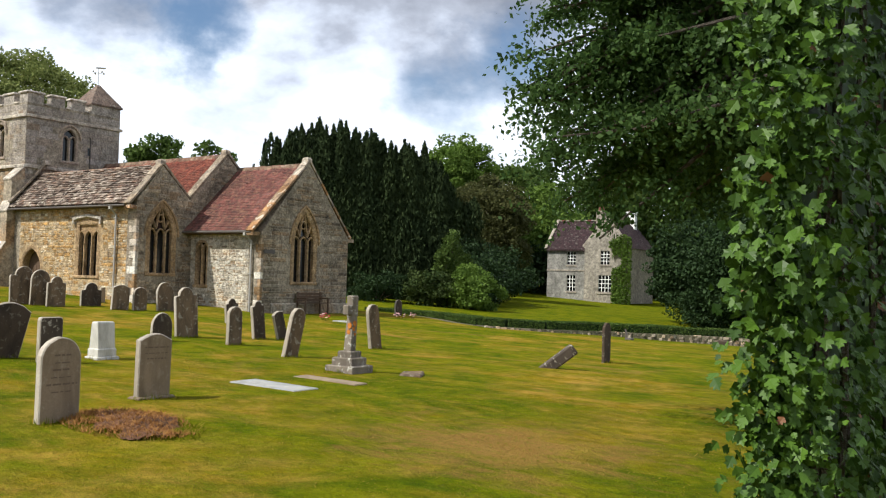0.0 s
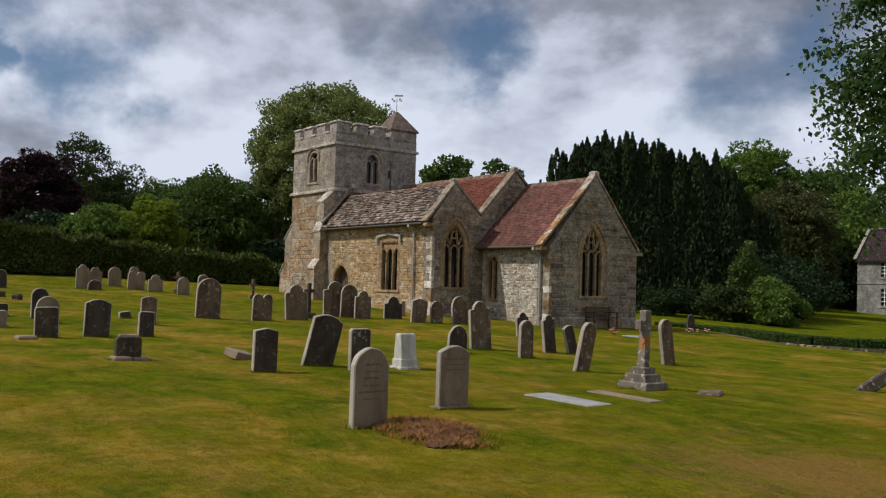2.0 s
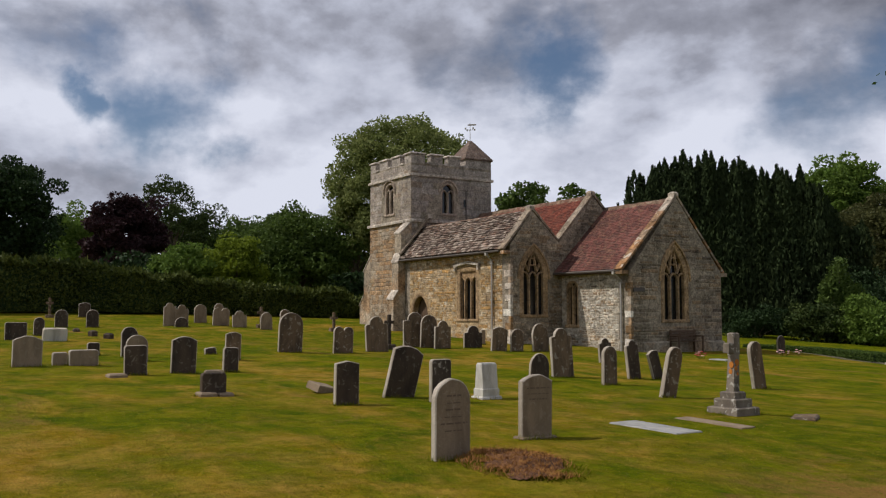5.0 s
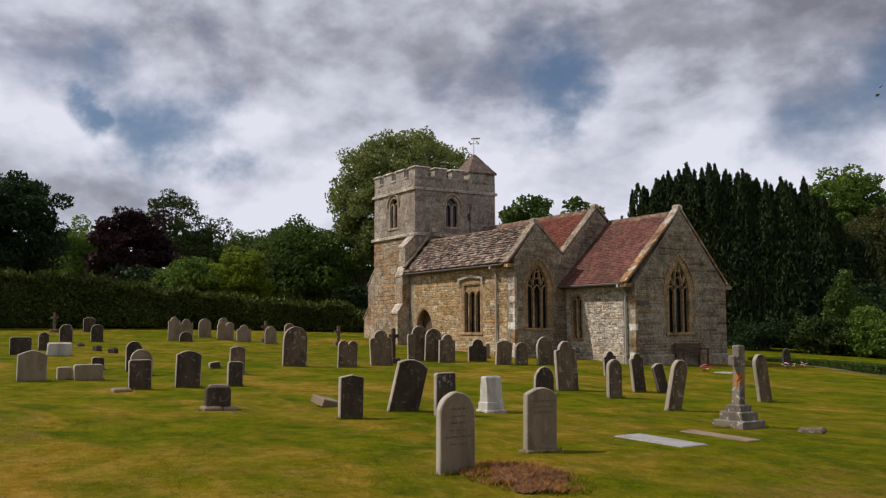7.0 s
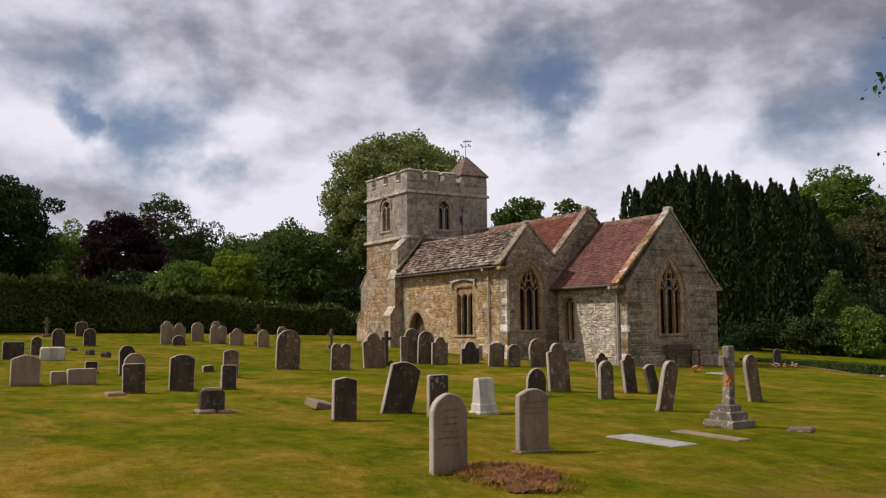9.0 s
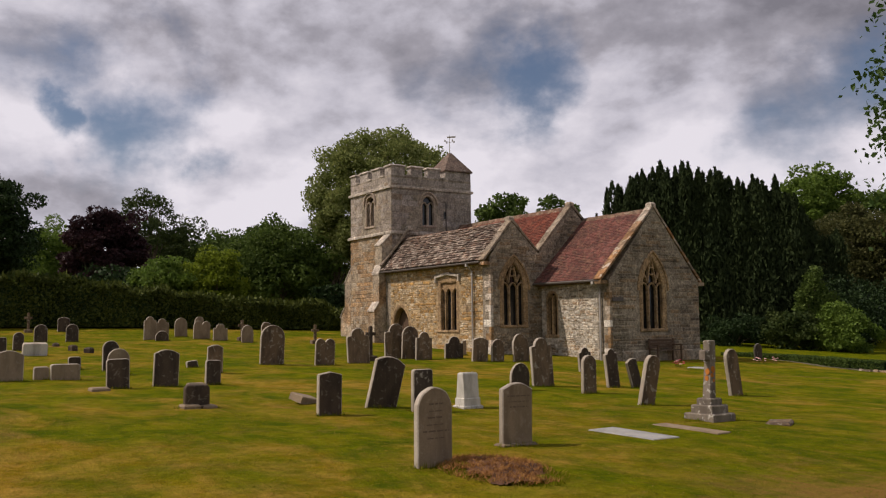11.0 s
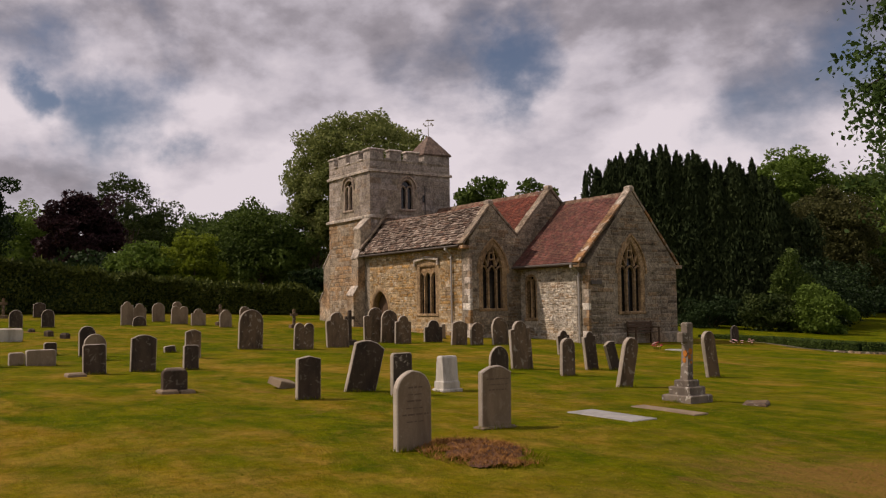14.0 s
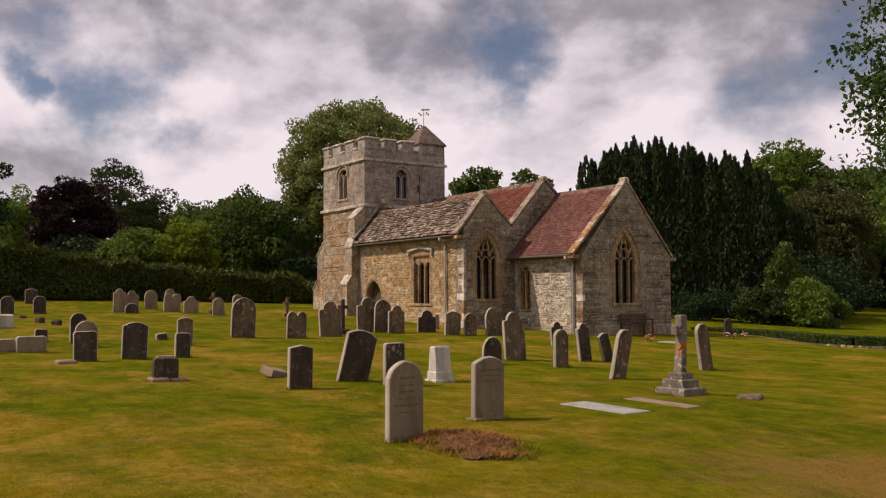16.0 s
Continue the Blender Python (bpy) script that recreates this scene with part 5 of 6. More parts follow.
for i, (x, y, z) in enumerate([(-40.2, 6.9, 0.14), (-37.2, 7.0, 0.22), (-35.8, 7.3, 0.2)]):
    solid("stone_fragment", MB().box(-0.14, -0.12, -0.08, 0.14, 0.12, z, 0.05), M_GRAVE_DARK, "small dark stone stump in the grass", "stone", pose(x, y, ground_z(x, y), 4, 3, 20 * i))
for x, y in ((-21.7, 6.9), (-21.2, 4.55)):
    solid("stone_fragment", MB().box(-0.15, -0.2, -0.08, 0.15, 0.2, 0.07, 0.03), M_GRAVE_PALE, "pale kerb stone beside a headstone", "stone", pose(x, y, ground_z(x, y), 0, 2, 5))

# stone cross on three steps, one arm broken
x, y = -11.61, 13.30
t = thing("stone_cross", pose(x, y, ground_z(x, y), 0, 0, 4), "broken stone cross on a three-stepped base with orange lichen", "memorial cross")
for k, (s, z0, z1) in enumerate(((0.325, -0.15, 0.15), (0.235, 0.15, 0.30), (0.16, 0.30, 0.42))):
    part("step", MB().box(-s, -s, z0, s, s, z1, 0.02), M_CROSS, t, world_space=False)
sh = [(-0.10, -0.10), (0.10, -0.10), (0.10, 0.10), (-0.10, 0.10)]
v = [(a * (0.82 if z < 1 else 0.70), b * (0.82 if z < 1 else 0.70) + lean, z) for z, lean in ((0.42, 0.0), (1.08, 0.05)) for a, b in sh]
part("shaft", MB().add(v, [(3, 2, 1, 0), (4, 5, 6, 7)] + [(i, (i + 1) % 4, 4 + (i + 1) % 4, 4 + i) for i in range(4)]), M_CROSS, t, "weathered tapering shaft", False)
lr = rnd(5)
for face, py, pz, size in (("east", 0.03, 0.94, 0.050), ("east", 0.0, 0.84, 0.040), ("south", 0.02, 0.90, 0.055), ("south", 0.0, 0.78, 0.040), ("east", 0.04, 0.74, 0.026)):
    rim = [(py + size * q * math.cos(g), pz + size * q * 1.3 * math.sin(g)) for g, q in ((n * math.pi / 5, lr.uniform(0.75, 1.0)) for n in range(10))]
    if face == "east":
        v = [(x, a, b) for x in (0.060, 0.088) for a, b in rim]
    else:
        v = [(a, y, b) for y in (-0.030, -0.058) for a, b in rim]
    part("lichen_patch", MB().add(v, [tuple(range(10, 20))] + [(n, (n + 1) % 10, 10 + (n + 1) % 10, 10 + n) for n in range(10)]), M_ORANGE, t, "orange lichen", False)
part("cross_head", MB().box(-0.07, -0.035, 1.08, 0.07, 0.135, 1.48, 0.02), M_CROSS, t, world_space=False)
part("arm", MB().box(-0.065, -0.17, 1.12, 0.065, -0.036, 1.30, 0.02), M_CROSS, t, "broken stone arm", False)


def small_cross(x, y, h, mat, label):
    t = thing("stone_cross", pose(x, y, ground_z(x, y), 0, 0, 0), label, "memorial cross", "small crosses")
    part("base", MB().box(-0.16, -0.2, -0.1, 0.16, 0.2, 0.18, 0.03), mat, t, world_space=False)
    part("shaft", MB().box(-0.05, -0.06, 0.18, 0.05, 0.06, h, 0.02), mat, t, world_space=False)
    part("crossbar", MB().box(-0.045, -0.19, h - 0.34, 0.045, 0.19, h - 0.22, 0.01), mat, t, world_space=False)


small_cross(-51.56, 7.49, 1.06, M_GRAVE, "small reddish stone cross under the hedge")
small_cross(-40.21, 18.53, 0.92, M_GRAVE, "small weathered stone cross")
small_cross(-29.4, 15.75, 1.25, M_GRAVE_DARK, "small dark stone cross behind a headstone")
small_cross(-43.4, 16.05, 1.02, M_GRAVE, "small stone cross before the hedge")


# the bare mound of a fresh grave
def mound_z(x, y):
    u, v = (x + 8.75) / 0.95, (y - 6.42) / 0.62
    d = u * u + v * v
    lump = 0.05 * noise.noise(Vector((x * 4, y * 4, 1))) + 0.03 * noise.noise(Vector((x * 11, y * 11, 2)))
    hole = -0.16 * math.exp(-(((x + 8.20) / 0.22) ** 2 + ((y - 6.72) / 0.25) ** 2))
    return turf_z(x, y) + (max(0.0, 1 - d) ** 0.8) * (0.085 + 1.2 * lump) + hole - 0.012 * max(0.0, d - 0.8)


nx, ny = 60, 48
v = [(-9.85 + 2.2 * i / (nx - 1), 5.70 + 1.45 * j / (ny - 1)) for j in range(ny) for i in range(nx)]
q = [(j * nx + i, j * nx + i + 1, (j + 1) * nx + i + 1, (j + 1) * nx + i) for j in range(ny - 1) for i in range(nx - 1)]
q = [c for c in q if sum(((v[i][0] + 8.75) / 0.90) ** 2 + ((v[i][1] - 6.42) / 0.50) ** 2 for i in c) / 4 < 0.85 + 1.2 * noise.noise(Vector((v[c[0]][0] * 2.5, v[c[0]][1] * 2.5, 3)))]
me = mesh_np("grave_mound", [(a, b, mound_z(a, b) + 0.02) for a, b in v], q, M_SOIL)
tagged(new("grave_mound", me), "low brown mound of dug soil and dead grass", "mound")
blades("dead_grass", 4600, (-9.8, 5.75, -7.75, 7.1), 0.046, 0.006, 31, M_STRAW, "dead straw-brown grass on the mound", 0.9, lambda a, b: mound_z(a, b) + 0.015, lambda a, b: ((a + 8.8) / 0.95) ** 2 + ((b - 6.4) / 0.62) ** 2 < 1)


blades("rough_grass", 2600, (-9.95, 5.65, -7.6, 7.2), 0.06, 0.006, 33, M_BLADE, "rough green grass round the mound", 0.7, turf_z, lambda a, b: np.abs(((a + 8.8) / 0.92) ** 2 + ((b - 6.42) / 0.56) ** 2 - 0.95) < 0.34)


def flowers(x, y, n, spread, mat, label, seed):
    r = rnd(seed)
    t = thing("flower_bunch", (x, y, ground_z(x, y)), label, "flowers")
    for i in range(n):
        a, b, c = r.uniform(-spread, spread), r.uniform(-spread, spread) * 0.7, r.uniform(0.12, 0.28)
        mb = MB()
        for k in range(6):
            g = k * math.pi / 3
            mb.add([(a, b, c), (a + 0.05 * math.cos(g), b + 0.05 * math.sin(g), c + 0.03), (a + 0.075 * math.cos(g + 0.4), b + 0.075 * math.sin(g + 0.4), c), (a + 0.05 * math.cos(g + 0.9), b + 0.05 * math.sin(g + 0.9), c + 0.02)], [(0, 1, 2, 3)])
        part("blossom", mb, mat if i % 3 else M_PETAL_PINK, t, world_space=False)
        part("stem", MB().tube([(a * 0.5, b * 0.5, -0.03), (a, b, c)], [0.006, 0.005], 4), M_HEDGE, t, world_space=False)


flowers(-23.5, 25.4, 12, 0.3, M_PETAL_RED, "bunch of red and pink flowers on the grass", 1)
flowers(-24.05, 30.54, 9, 0.22, M_PETAL_PINK, "bunch of pink flowers on the grass", 2)
flowers(-23.9, 31.35, 6, 0.16, M_PETAL_PINK, "small bunch of pink flowers on the grass", 3)
solid("ledger_slab", MB().box(-0.35, -0.25, -0.1, 0.35, 0.25, 0.05, 0.02), M_SLAB, "small flat stone beside the flowers", "gravestone", pose(-22.9, 25.75, ground_z(-22.9, 25.75), 0, 0, 10))

# bench against the east wall of the chancel
bx, by = -26.75, 28.1
t = thing("bench", pose(bx, by, ground_z(bx, by), 0, 0, 0), "dark weathered wooden bench against the chancel wall", "bench")
for k in range(4):
    part("seat_slat", MB().box(-0.18 + k * 0.11, -0.75, 0.42, -0.09 + k * 0.11, 0.75, 0.45), M_DOOR, t, world_space=False)
for k in range(3):
    part("back_slat", MB().box(-0.22, -0.75, 0.52 + k * 0.13, -0.19, 0.75, 0.61 + k * 0.13), M_DOOR, t, world_space=False)
for s in (-0.7, 0.66):
    part("leg", MB().box(0.2, s, -0.05, 0.26, s + 0.05, 0.62), M_DOOR, t, world_space=False)
    part("leg", MB().box(-0.26, s, -0.05, -0.20, s + 0.05, 0.90), M_DOOR, t, world_space=False)
    part("armrest", MB().box(-0.2, s - 0.01, 0.62, 0.28, s + 0.06, 0.66), M_DOOR, t, world_space=False)

# ---- low wall with its clipped hedge beyond the graves ----


def wall_line(s):
    """The line of the low wall, from the church side out to the east."""
    x = -27.5 + 18.5 * s
    return x, 34.0 + 0.17 * (x + 27.5) - 3.6 * math.exp(-(((x + 19.8) / 4.0) ** 2))


r = rnd(77)
boundary = thing("low_wall", (*wall_line(0.5), ground_z(*wall_line(0.5))), "low pale rubble retaining wall along the grass", "wall")


M_WALL_CORE = stone_mat("mossy_wall_core", [(0.0, (0.085, 0.080, 0.045)), (1.0, (0.12, 0.105, 0.065))], lichen_amount=0.2)


def wall_rise(s):
    return 0.02 + 0.42 * max(0.0, (s - 0.30) / 0.70) ** 1.15


core = MB()
pts = [wall_line(i / 30) for i in range(31)]
for i, ((a, b), (c, d)) in enumerate(zip(pts[:-1], pts[1:])):
    h0, h1 = wall_rise(i / 30), wall_rise((i + 1) / 30)
    core.beam((a, b, ground_z(a, b) + h0 - 0.25), (c, d, ground_z(c, d) + h1 - 0.25), 0.40, 0.47)
part("core", core, M_WALL_CORE, boundary)
for row in range(4):
    s = 0.34
    while s < 1.0:
        w = r.uniform(0.14, 0.40)
        a, b = wall_line(s)
        h = r.uniform(0.085, 0.115)
        z = ground_z(a, b) - 0.02 + row * 0.115
        if row * 0.115 + 0.06 < wall_rise(s):
            part("stone", MB().box(a - w / 2, b - 0.212 - r.uniform(0, 0.02), z, a + w / 2 - 0.012, b - 0.15, z + h, 0.02), M_GREY_ONE, boundary)
        s += w / 18.5

# ---- trees, hedges and ivy ----


def leaf_quads(c, size, r, up=0.0, long=1.0):
    """Small folded leaves at the points c, turned at random."""
    n = len(c)
    d = r.normal(0, 1, (n, 3))
    d[:, 2] += up
    d /= np.linalg.norm(d, axis=1, keepdims=True)
    e = np.cross(d, r.normal(0, 1, (n, 3)))
    e /= np.linalg.norm(e, axis=1, keepdims=True) + 1e-9
    s = (size * r.uniform(0.6, 1.35, n))[:, None]
    a, b = d * s * 0.5 * long, e * s * 0.32
    v = np.stack([c - a, c + b, c + a, c - b], 1).reshape(-1, 3)
    return v, np.arange(4 * n).reshape(-1, 4)


def clump_points(centres, radii, per, r, shell=0.55):
    k = len(centres)
    d = r.normal(0, 1, (k, per, 3))
    d /= np.linalg.norm(d, axis=2, keepdims=True)
    rad = r.uniform(shell, 1.0, (k, per, 1)) ** 0.8
    return (centres[:, None, :] + d * rad * radii[:, None, :]).reshape(-1, 3)


def crown_clumps(n, half, r, ragged=0.25, low_cut=-0.75, full=2.0):
    """Clump centres over an uneven crown: most near its skin, a few within."""
    out = []
    ph = r.uniform(0, 10, 3)
    while len(out) < n:
        d = r.normal(0, 1, 3)
        d /= np.linalg.norm(d)
        if d[2] < low_cut:
            continue
        lump = (1 + ragged * noise.noise(Vector(d * 2.2) + Vector(ph)) * 2) / (np.abs(d) ** full).sum() ** (1 / full)
        out.append(d * half * lump * (r.uniform(0.25, 0.8) if r.random() < 0.3 else r.uniform(0.78, 0.95)))
    return np.array(out)


def tree(x, y, z_top, width, crown_low, mat, label, seed, leaf=0.34, clumps=130, per=90, category="tree", group="trees round the churchyard", lump=0.16, depth=None, trunk=0.35, ragged=0.25, z0=None, full=2.0):
    """A broadleaved tree: tapered trunk, limbs and a crown of leaf clumps. crown_low: height of the crown's underside."""
    r = np.random.default_rng(seed)
    z0 = ground_z(x, y) - 0.1 if z0 is None else z0
    h = z_top - z0
    t = thing("tree", (x, y, z0), label, category, group)
    half = np.array([width / 2, (depth or width) / 2, (h - crown_low) / 2])
    mid = np.array([0, 0, crown_low + half[2]])
    mb = MB()
    lean = r.uniform(-0.03, 0.03, 2) * h
    mb.tube([(0, 0, 0), (lean[0] * 0.3, lean[1] * 0.3, crown_low * 0.6), (lean[0], lean[1], mid[2]), (lean[0] * 1.1, lean[1] * 1.1, mid[2] + half[2] * 0.6)], [trunk * 1.3, trunk, trunk * 0.6, trunk * 0.12], 9)
    part("trunk", mb, M_BARK, t, world_space=False)
    c = crown_clumps(clumps, half * 0.92, r, ragged, full=full)
    limbs = c[r.choice(len(c), 9, replace=False)]
    for p in limbs:
        s = np.array([lean[0] * 0.6, lean[1] * 0.6, crown_low * 0.7 + r.uniform(0, 0.4) * half[2]])
        e = p * 0.95 + mid
        m = (s + e) / 2 + np.array([0, 0, 0.12 * h * 0.3])
        part("limb", MB().tube([tuple(s), tuple(m), tuple(e)], [trunk * 0.38, trunk * 0.2, trunk * 0.05], 6), M_BARK, t, world_space=False)
    rad = np.stack([lump * width * r.uniform(0.7, 1.3, len(c))] * 2 + [lump * width * r.uniform(0.45, 0.85, len(c))], 1)
    pts = clump_points(c, rad, per, r) + mid
    pts = pts[pts[:, 2] > 0.15]
    v, q = leaf_quads(pts, leaf, r)
    part("crown", mesh_np("crown", v, q, mat), mat, t, world_space=False)
    return t


def shrub(x, y, z_top, width, mat, label, seed, leaf=0.16, clumps=60, per=80, depth=None, name="bush", group=""):
    r = np.random.default_rng(seed)
    z0 = ground_z(x, y) - 0.05
    h = z_top - z0
    t = thing(name, (x, y, z0), label, "bush", group)
    half = np.array([width / 2, (depth or width) / 2, h * 0.55])
    c = crown_clumps(clumps, half * 0.9, r, 0.3, -0.9) + np.array([0, 0, h * 0.45])
    for p in c[:7]:
        part("stem", MB().tube([(p[0] * 0.1, p[1] * 0.1, 0), (p[0] * 0.5, p[1] * 0.5, p[2] * 0.5), tuple(p)], [0.05, 0.035, 0.015], 5), M_BARK, t, world_space=False)
    rad = np.stack([0.2 * width * r.uniform(0.6, 1.2, len(c))] * 2 + [0.16 * h * r.uniform(0.6, 1.3, len(c))], 1)
    pts = clump_points(c, rad, per, r)
    pts = pts[pts[:, 2] > 0.02]
    v, q = leaf_quads(pts, leaf, r)
    part("foliage", mesh_np("foliage", v, q, mat), mat, t, world_space=False)
    return t


def yew(x, y, z_top, width, seed, spires=14, n=16000):
    """An upright yew: many close vertical spires that end at different heights."""
    r = np.random.default_rng(seed)
    z0 = ground_z(x, y) - 0.1
    h = z_top - z0
    t = thing("yew_tree", (x, y, z0), "tall dark upright yew with spiky tops", "tree", "yews behind the chancel")
    part("trunk", MB().tube([(0, 0, 0), (0.05, 0, h * 0.4), (0, 0.04, h * 0.85)], [0.4, 0.28, 0.05], 8), M_BARK, t, world_space=False)
    m = n * 6 // 10
    u = r.uniform(0, 0.80, m)
    b = r.uniform(0, 2 * np.pi, m)
    ph = r.uniform(0, 9)
    flute = np.array([0.16 * noise.noise(Vector((math.cos(k) * 2.2 + ph, math.sin(k) * 2.2, z * 1.6))) for k, z in zip(b, u)])
    q = width * 0.58 * (1 - 0.35 * u ** 2.2 + flute) * r.uniform(0.78, 1.0, m)
    pts = [np.stack([q * np.cos(b), q * np.sin(b), u * h], 1)]
    for k in range(spires):
        a = r.uniform(0, 2 * np.pi)
        o = 0.0 if k == 0 else r.uniform(0.10, 0.50) * width
        top = h * r.uniform(0.95, 1.0) if k == 0 else h * (r.uniform(0.84, 1.0) - 0.10 * (o / width) ** 1.5)
        rad = width * r.uniform(0.10, 0.20)
        u = r.uniform(0, 1, (n - m) // spires)
        b = r.uniform(0, 2 * np.pi, len(u))
        q = rad * (1 - u ** 2.4) ** 0.9 * r.uniform(0.5, 1.0, len(u))
        pts.append(np.stack([o * np.cos(a) + q * np.cos(b), o * np.sin(a) + q * np.sin(b), top * (0.70 + 0.30 * u)], 1))
    c = np.concatenate(pts)
    v, q = leaf_quads(c, 0.17, r, 2.2, 2.0)
    part("foliage", mesh_np("foliage", v, q, M_YEW), M_YEW, t, world_space=False)


YEWS = [(-45.0, 40.3, 8.8, 1.3), (-44.5, 40.7, 9.2, 1.3), (-44.0, 41.2, 9.3, 1.3), (-43.4, 41.8, 11.2, 1.6), (-42.8, 42.2, 11.6, 1.6), (-42.5, 42.5, 12.1, 2.6), (-41.8, 43.2, 12.6, 2.6), (-41.1, 43.8, 12.2, 2.6), (-40.4, 44.4, 12.5, 2.6), (-40.0, 44.8, 12.0, 2.6), (-39.5, 45.3, 12.2, 2.6), (-39.0, 45.7, 11.4, 2.6), (-38.6, 46.1, 10.5, 2.6), (-37.9, 46.7, 11.5, 2.6), (-37.2, 47.4, 11.6, 2.6), (-36.8, 47.7, 10.8, 2.6), (-36.5, 48.0, 10.4, 2.6), (-35.8, 48.6, 9.4, 2.6), (-40.3, 46.6, 11.0, 5.0), (-38.0, 48.6, 10.6, 5.0), (-42.2, 44.8, 10.4, 4.6), (-36.4, 50.4, 9.0, 4.4)]
for i, (x, y, top, w) in enumerate(YEWS):
    yew(x, y, top - 0.3, w * 1.25, 100 + i)

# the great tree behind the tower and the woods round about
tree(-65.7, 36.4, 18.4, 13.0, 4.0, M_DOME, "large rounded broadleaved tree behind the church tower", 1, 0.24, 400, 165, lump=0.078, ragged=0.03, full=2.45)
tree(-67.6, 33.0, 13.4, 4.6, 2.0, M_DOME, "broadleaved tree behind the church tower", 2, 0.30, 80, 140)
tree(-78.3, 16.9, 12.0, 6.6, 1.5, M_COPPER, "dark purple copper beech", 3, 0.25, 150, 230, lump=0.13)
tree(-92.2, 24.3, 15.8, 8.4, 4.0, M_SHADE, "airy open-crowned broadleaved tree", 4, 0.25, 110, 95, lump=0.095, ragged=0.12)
tree(-87.0, 14.6, 11.4, 7.0, 1.5, M_LIME, "rounded bright green tree beyond the hedge", 5, 0.27, 110, 170)
tree(-62.0, 5.2, 11.6, 8.0, 2.0, M_DARKLEAF, "dark spreading tree beyond the hedge", 6, 0.22, 150, 260, lump=0.12)
tree(-86.0, 31.5, 10.6, 7.0, 2.0, M_OAK, "small green tree beyond the hedge", 7, 0.42, 60, 70)
tree(-82.0, 33.5, 11.6, 7.0, 2.0, M_DARKLEAF, "small dark green tree beyond the hedge", 8, 0.42, 70, 80)
tree(-69.0, 28.6, 10.4, 8.5, 0.6, M_OAK, "full green tree beyond the hedge", 9, 0.26, 150, 190)
tree(-66.0, 22.4, 7.7, 4.4, 0.4, M_YELLOW, "bright yellow-green shrubby tree beyond the hedge", 10, 0.26, 90, 130)
tree(-67.3, 19.2, 7.0, 5.4, 0.3, M_LIME, "green shrubby tree beyond the hedge", 11, 0.26, 80, 130)
tree(-70.0, 16.0, 6.0, 7.0, 0.3, M_DARKLEAF, "dark shrubby tree beyond the hedge", 12, 0.34, 70, 80)
tree(-72.3, 53.8, 15.2, 6.5, 4.0, M_OAK, "dark green tree above the roofs", 13, 0.42, 70, 80)
tree(-77.0, 64.4, 16.6, 5.5, 4.0, M_OAK, "rounded green tree above the roofs", 14, 0.42, 55, 70)
tree(-54.3, 78.0, 17.2, 8.5, 6.0, M_LIME, "bright rounded tree behind the yews", 15, 0.32, 120, 190, lump=0.12)
tree(-50.5, 90.5, 13.0, 9.0, 2.0, M_LIME, "green tree in the wood beside the house", 16, 0.40, 110, 170, z0=0.3)
tree(-42.4, 65.4, 11.2, 8.4, 0.6, M_RUSSET, "broad brownish-green tree beside the lawn", 17, 0.22, 200, 270, z0=0.3, lump=0.13, ragged=0.12)
tree(-50.0, 62.0, 10.6, 10.0, 0.5, M_OAK, "green tree behind the yews", 18, 0.27, 130, 260, z0=0.3)
tree(-46.0, 100.0, 17.0, 12.0, 3.0, M_OAK, "green tree behind the house", 19, 0.46, 130, 180, z0=0.3)
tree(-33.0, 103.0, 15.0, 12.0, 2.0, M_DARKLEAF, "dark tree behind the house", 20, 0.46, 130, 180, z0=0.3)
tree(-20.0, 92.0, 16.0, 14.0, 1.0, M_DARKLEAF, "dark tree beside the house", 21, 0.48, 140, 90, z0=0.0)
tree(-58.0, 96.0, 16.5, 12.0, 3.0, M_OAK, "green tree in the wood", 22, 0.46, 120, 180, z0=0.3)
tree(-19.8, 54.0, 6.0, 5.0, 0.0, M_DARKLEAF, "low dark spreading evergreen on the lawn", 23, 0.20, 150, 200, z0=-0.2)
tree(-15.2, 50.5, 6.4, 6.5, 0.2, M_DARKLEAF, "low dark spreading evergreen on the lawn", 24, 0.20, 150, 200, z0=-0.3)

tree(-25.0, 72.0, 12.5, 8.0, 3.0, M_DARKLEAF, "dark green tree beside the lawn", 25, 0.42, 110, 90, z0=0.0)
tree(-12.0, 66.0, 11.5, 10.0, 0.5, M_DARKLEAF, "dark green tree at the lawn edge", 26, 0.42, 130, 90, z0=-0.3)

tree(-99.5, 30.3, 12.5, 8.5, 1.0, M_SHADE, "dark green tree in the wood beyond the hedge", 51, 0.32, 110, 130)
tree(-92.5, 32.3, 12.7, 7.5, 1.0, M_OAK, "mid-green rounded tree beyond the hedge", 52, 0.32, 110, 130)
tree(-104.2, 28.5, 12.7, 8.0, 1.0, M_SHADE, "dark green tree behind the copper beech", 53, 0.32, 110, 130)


def far_woods():
    """Distant woodland all round the churchyard's open side, one sheet of uncountable leaves."""
    r = np.random.default_rng(61)
    pts = []
    for k in range(420):
        a = math.radians(r.uniform(-25, 118))
        dist = r.uniform(112, 135)
        x, y = -math.sin(a) * dist, math.cos(a) * dist
        h = r.uniform(6.0, 9.5)
        n = 70
        e = r.normal(0, 1, (n, 3))
        e /= np.linalg.norm(e, axis=1, keepdims=True)
        pts.append(np.array([x, y, ground_z(x, y) + h * 0.5]) + e * np.array([4.5, 4.5, h * 0.55]) * r.uniform(0.6, 1, (n, 1)))
    v, q = leaf_quads(np.concatenate(pts), 1.5, r)
    tagged(new("far_woods", mesh_np("far_woods", v, q, M_DARKLEAF)), "distant dark green woodland", "woods", kind="stuff")


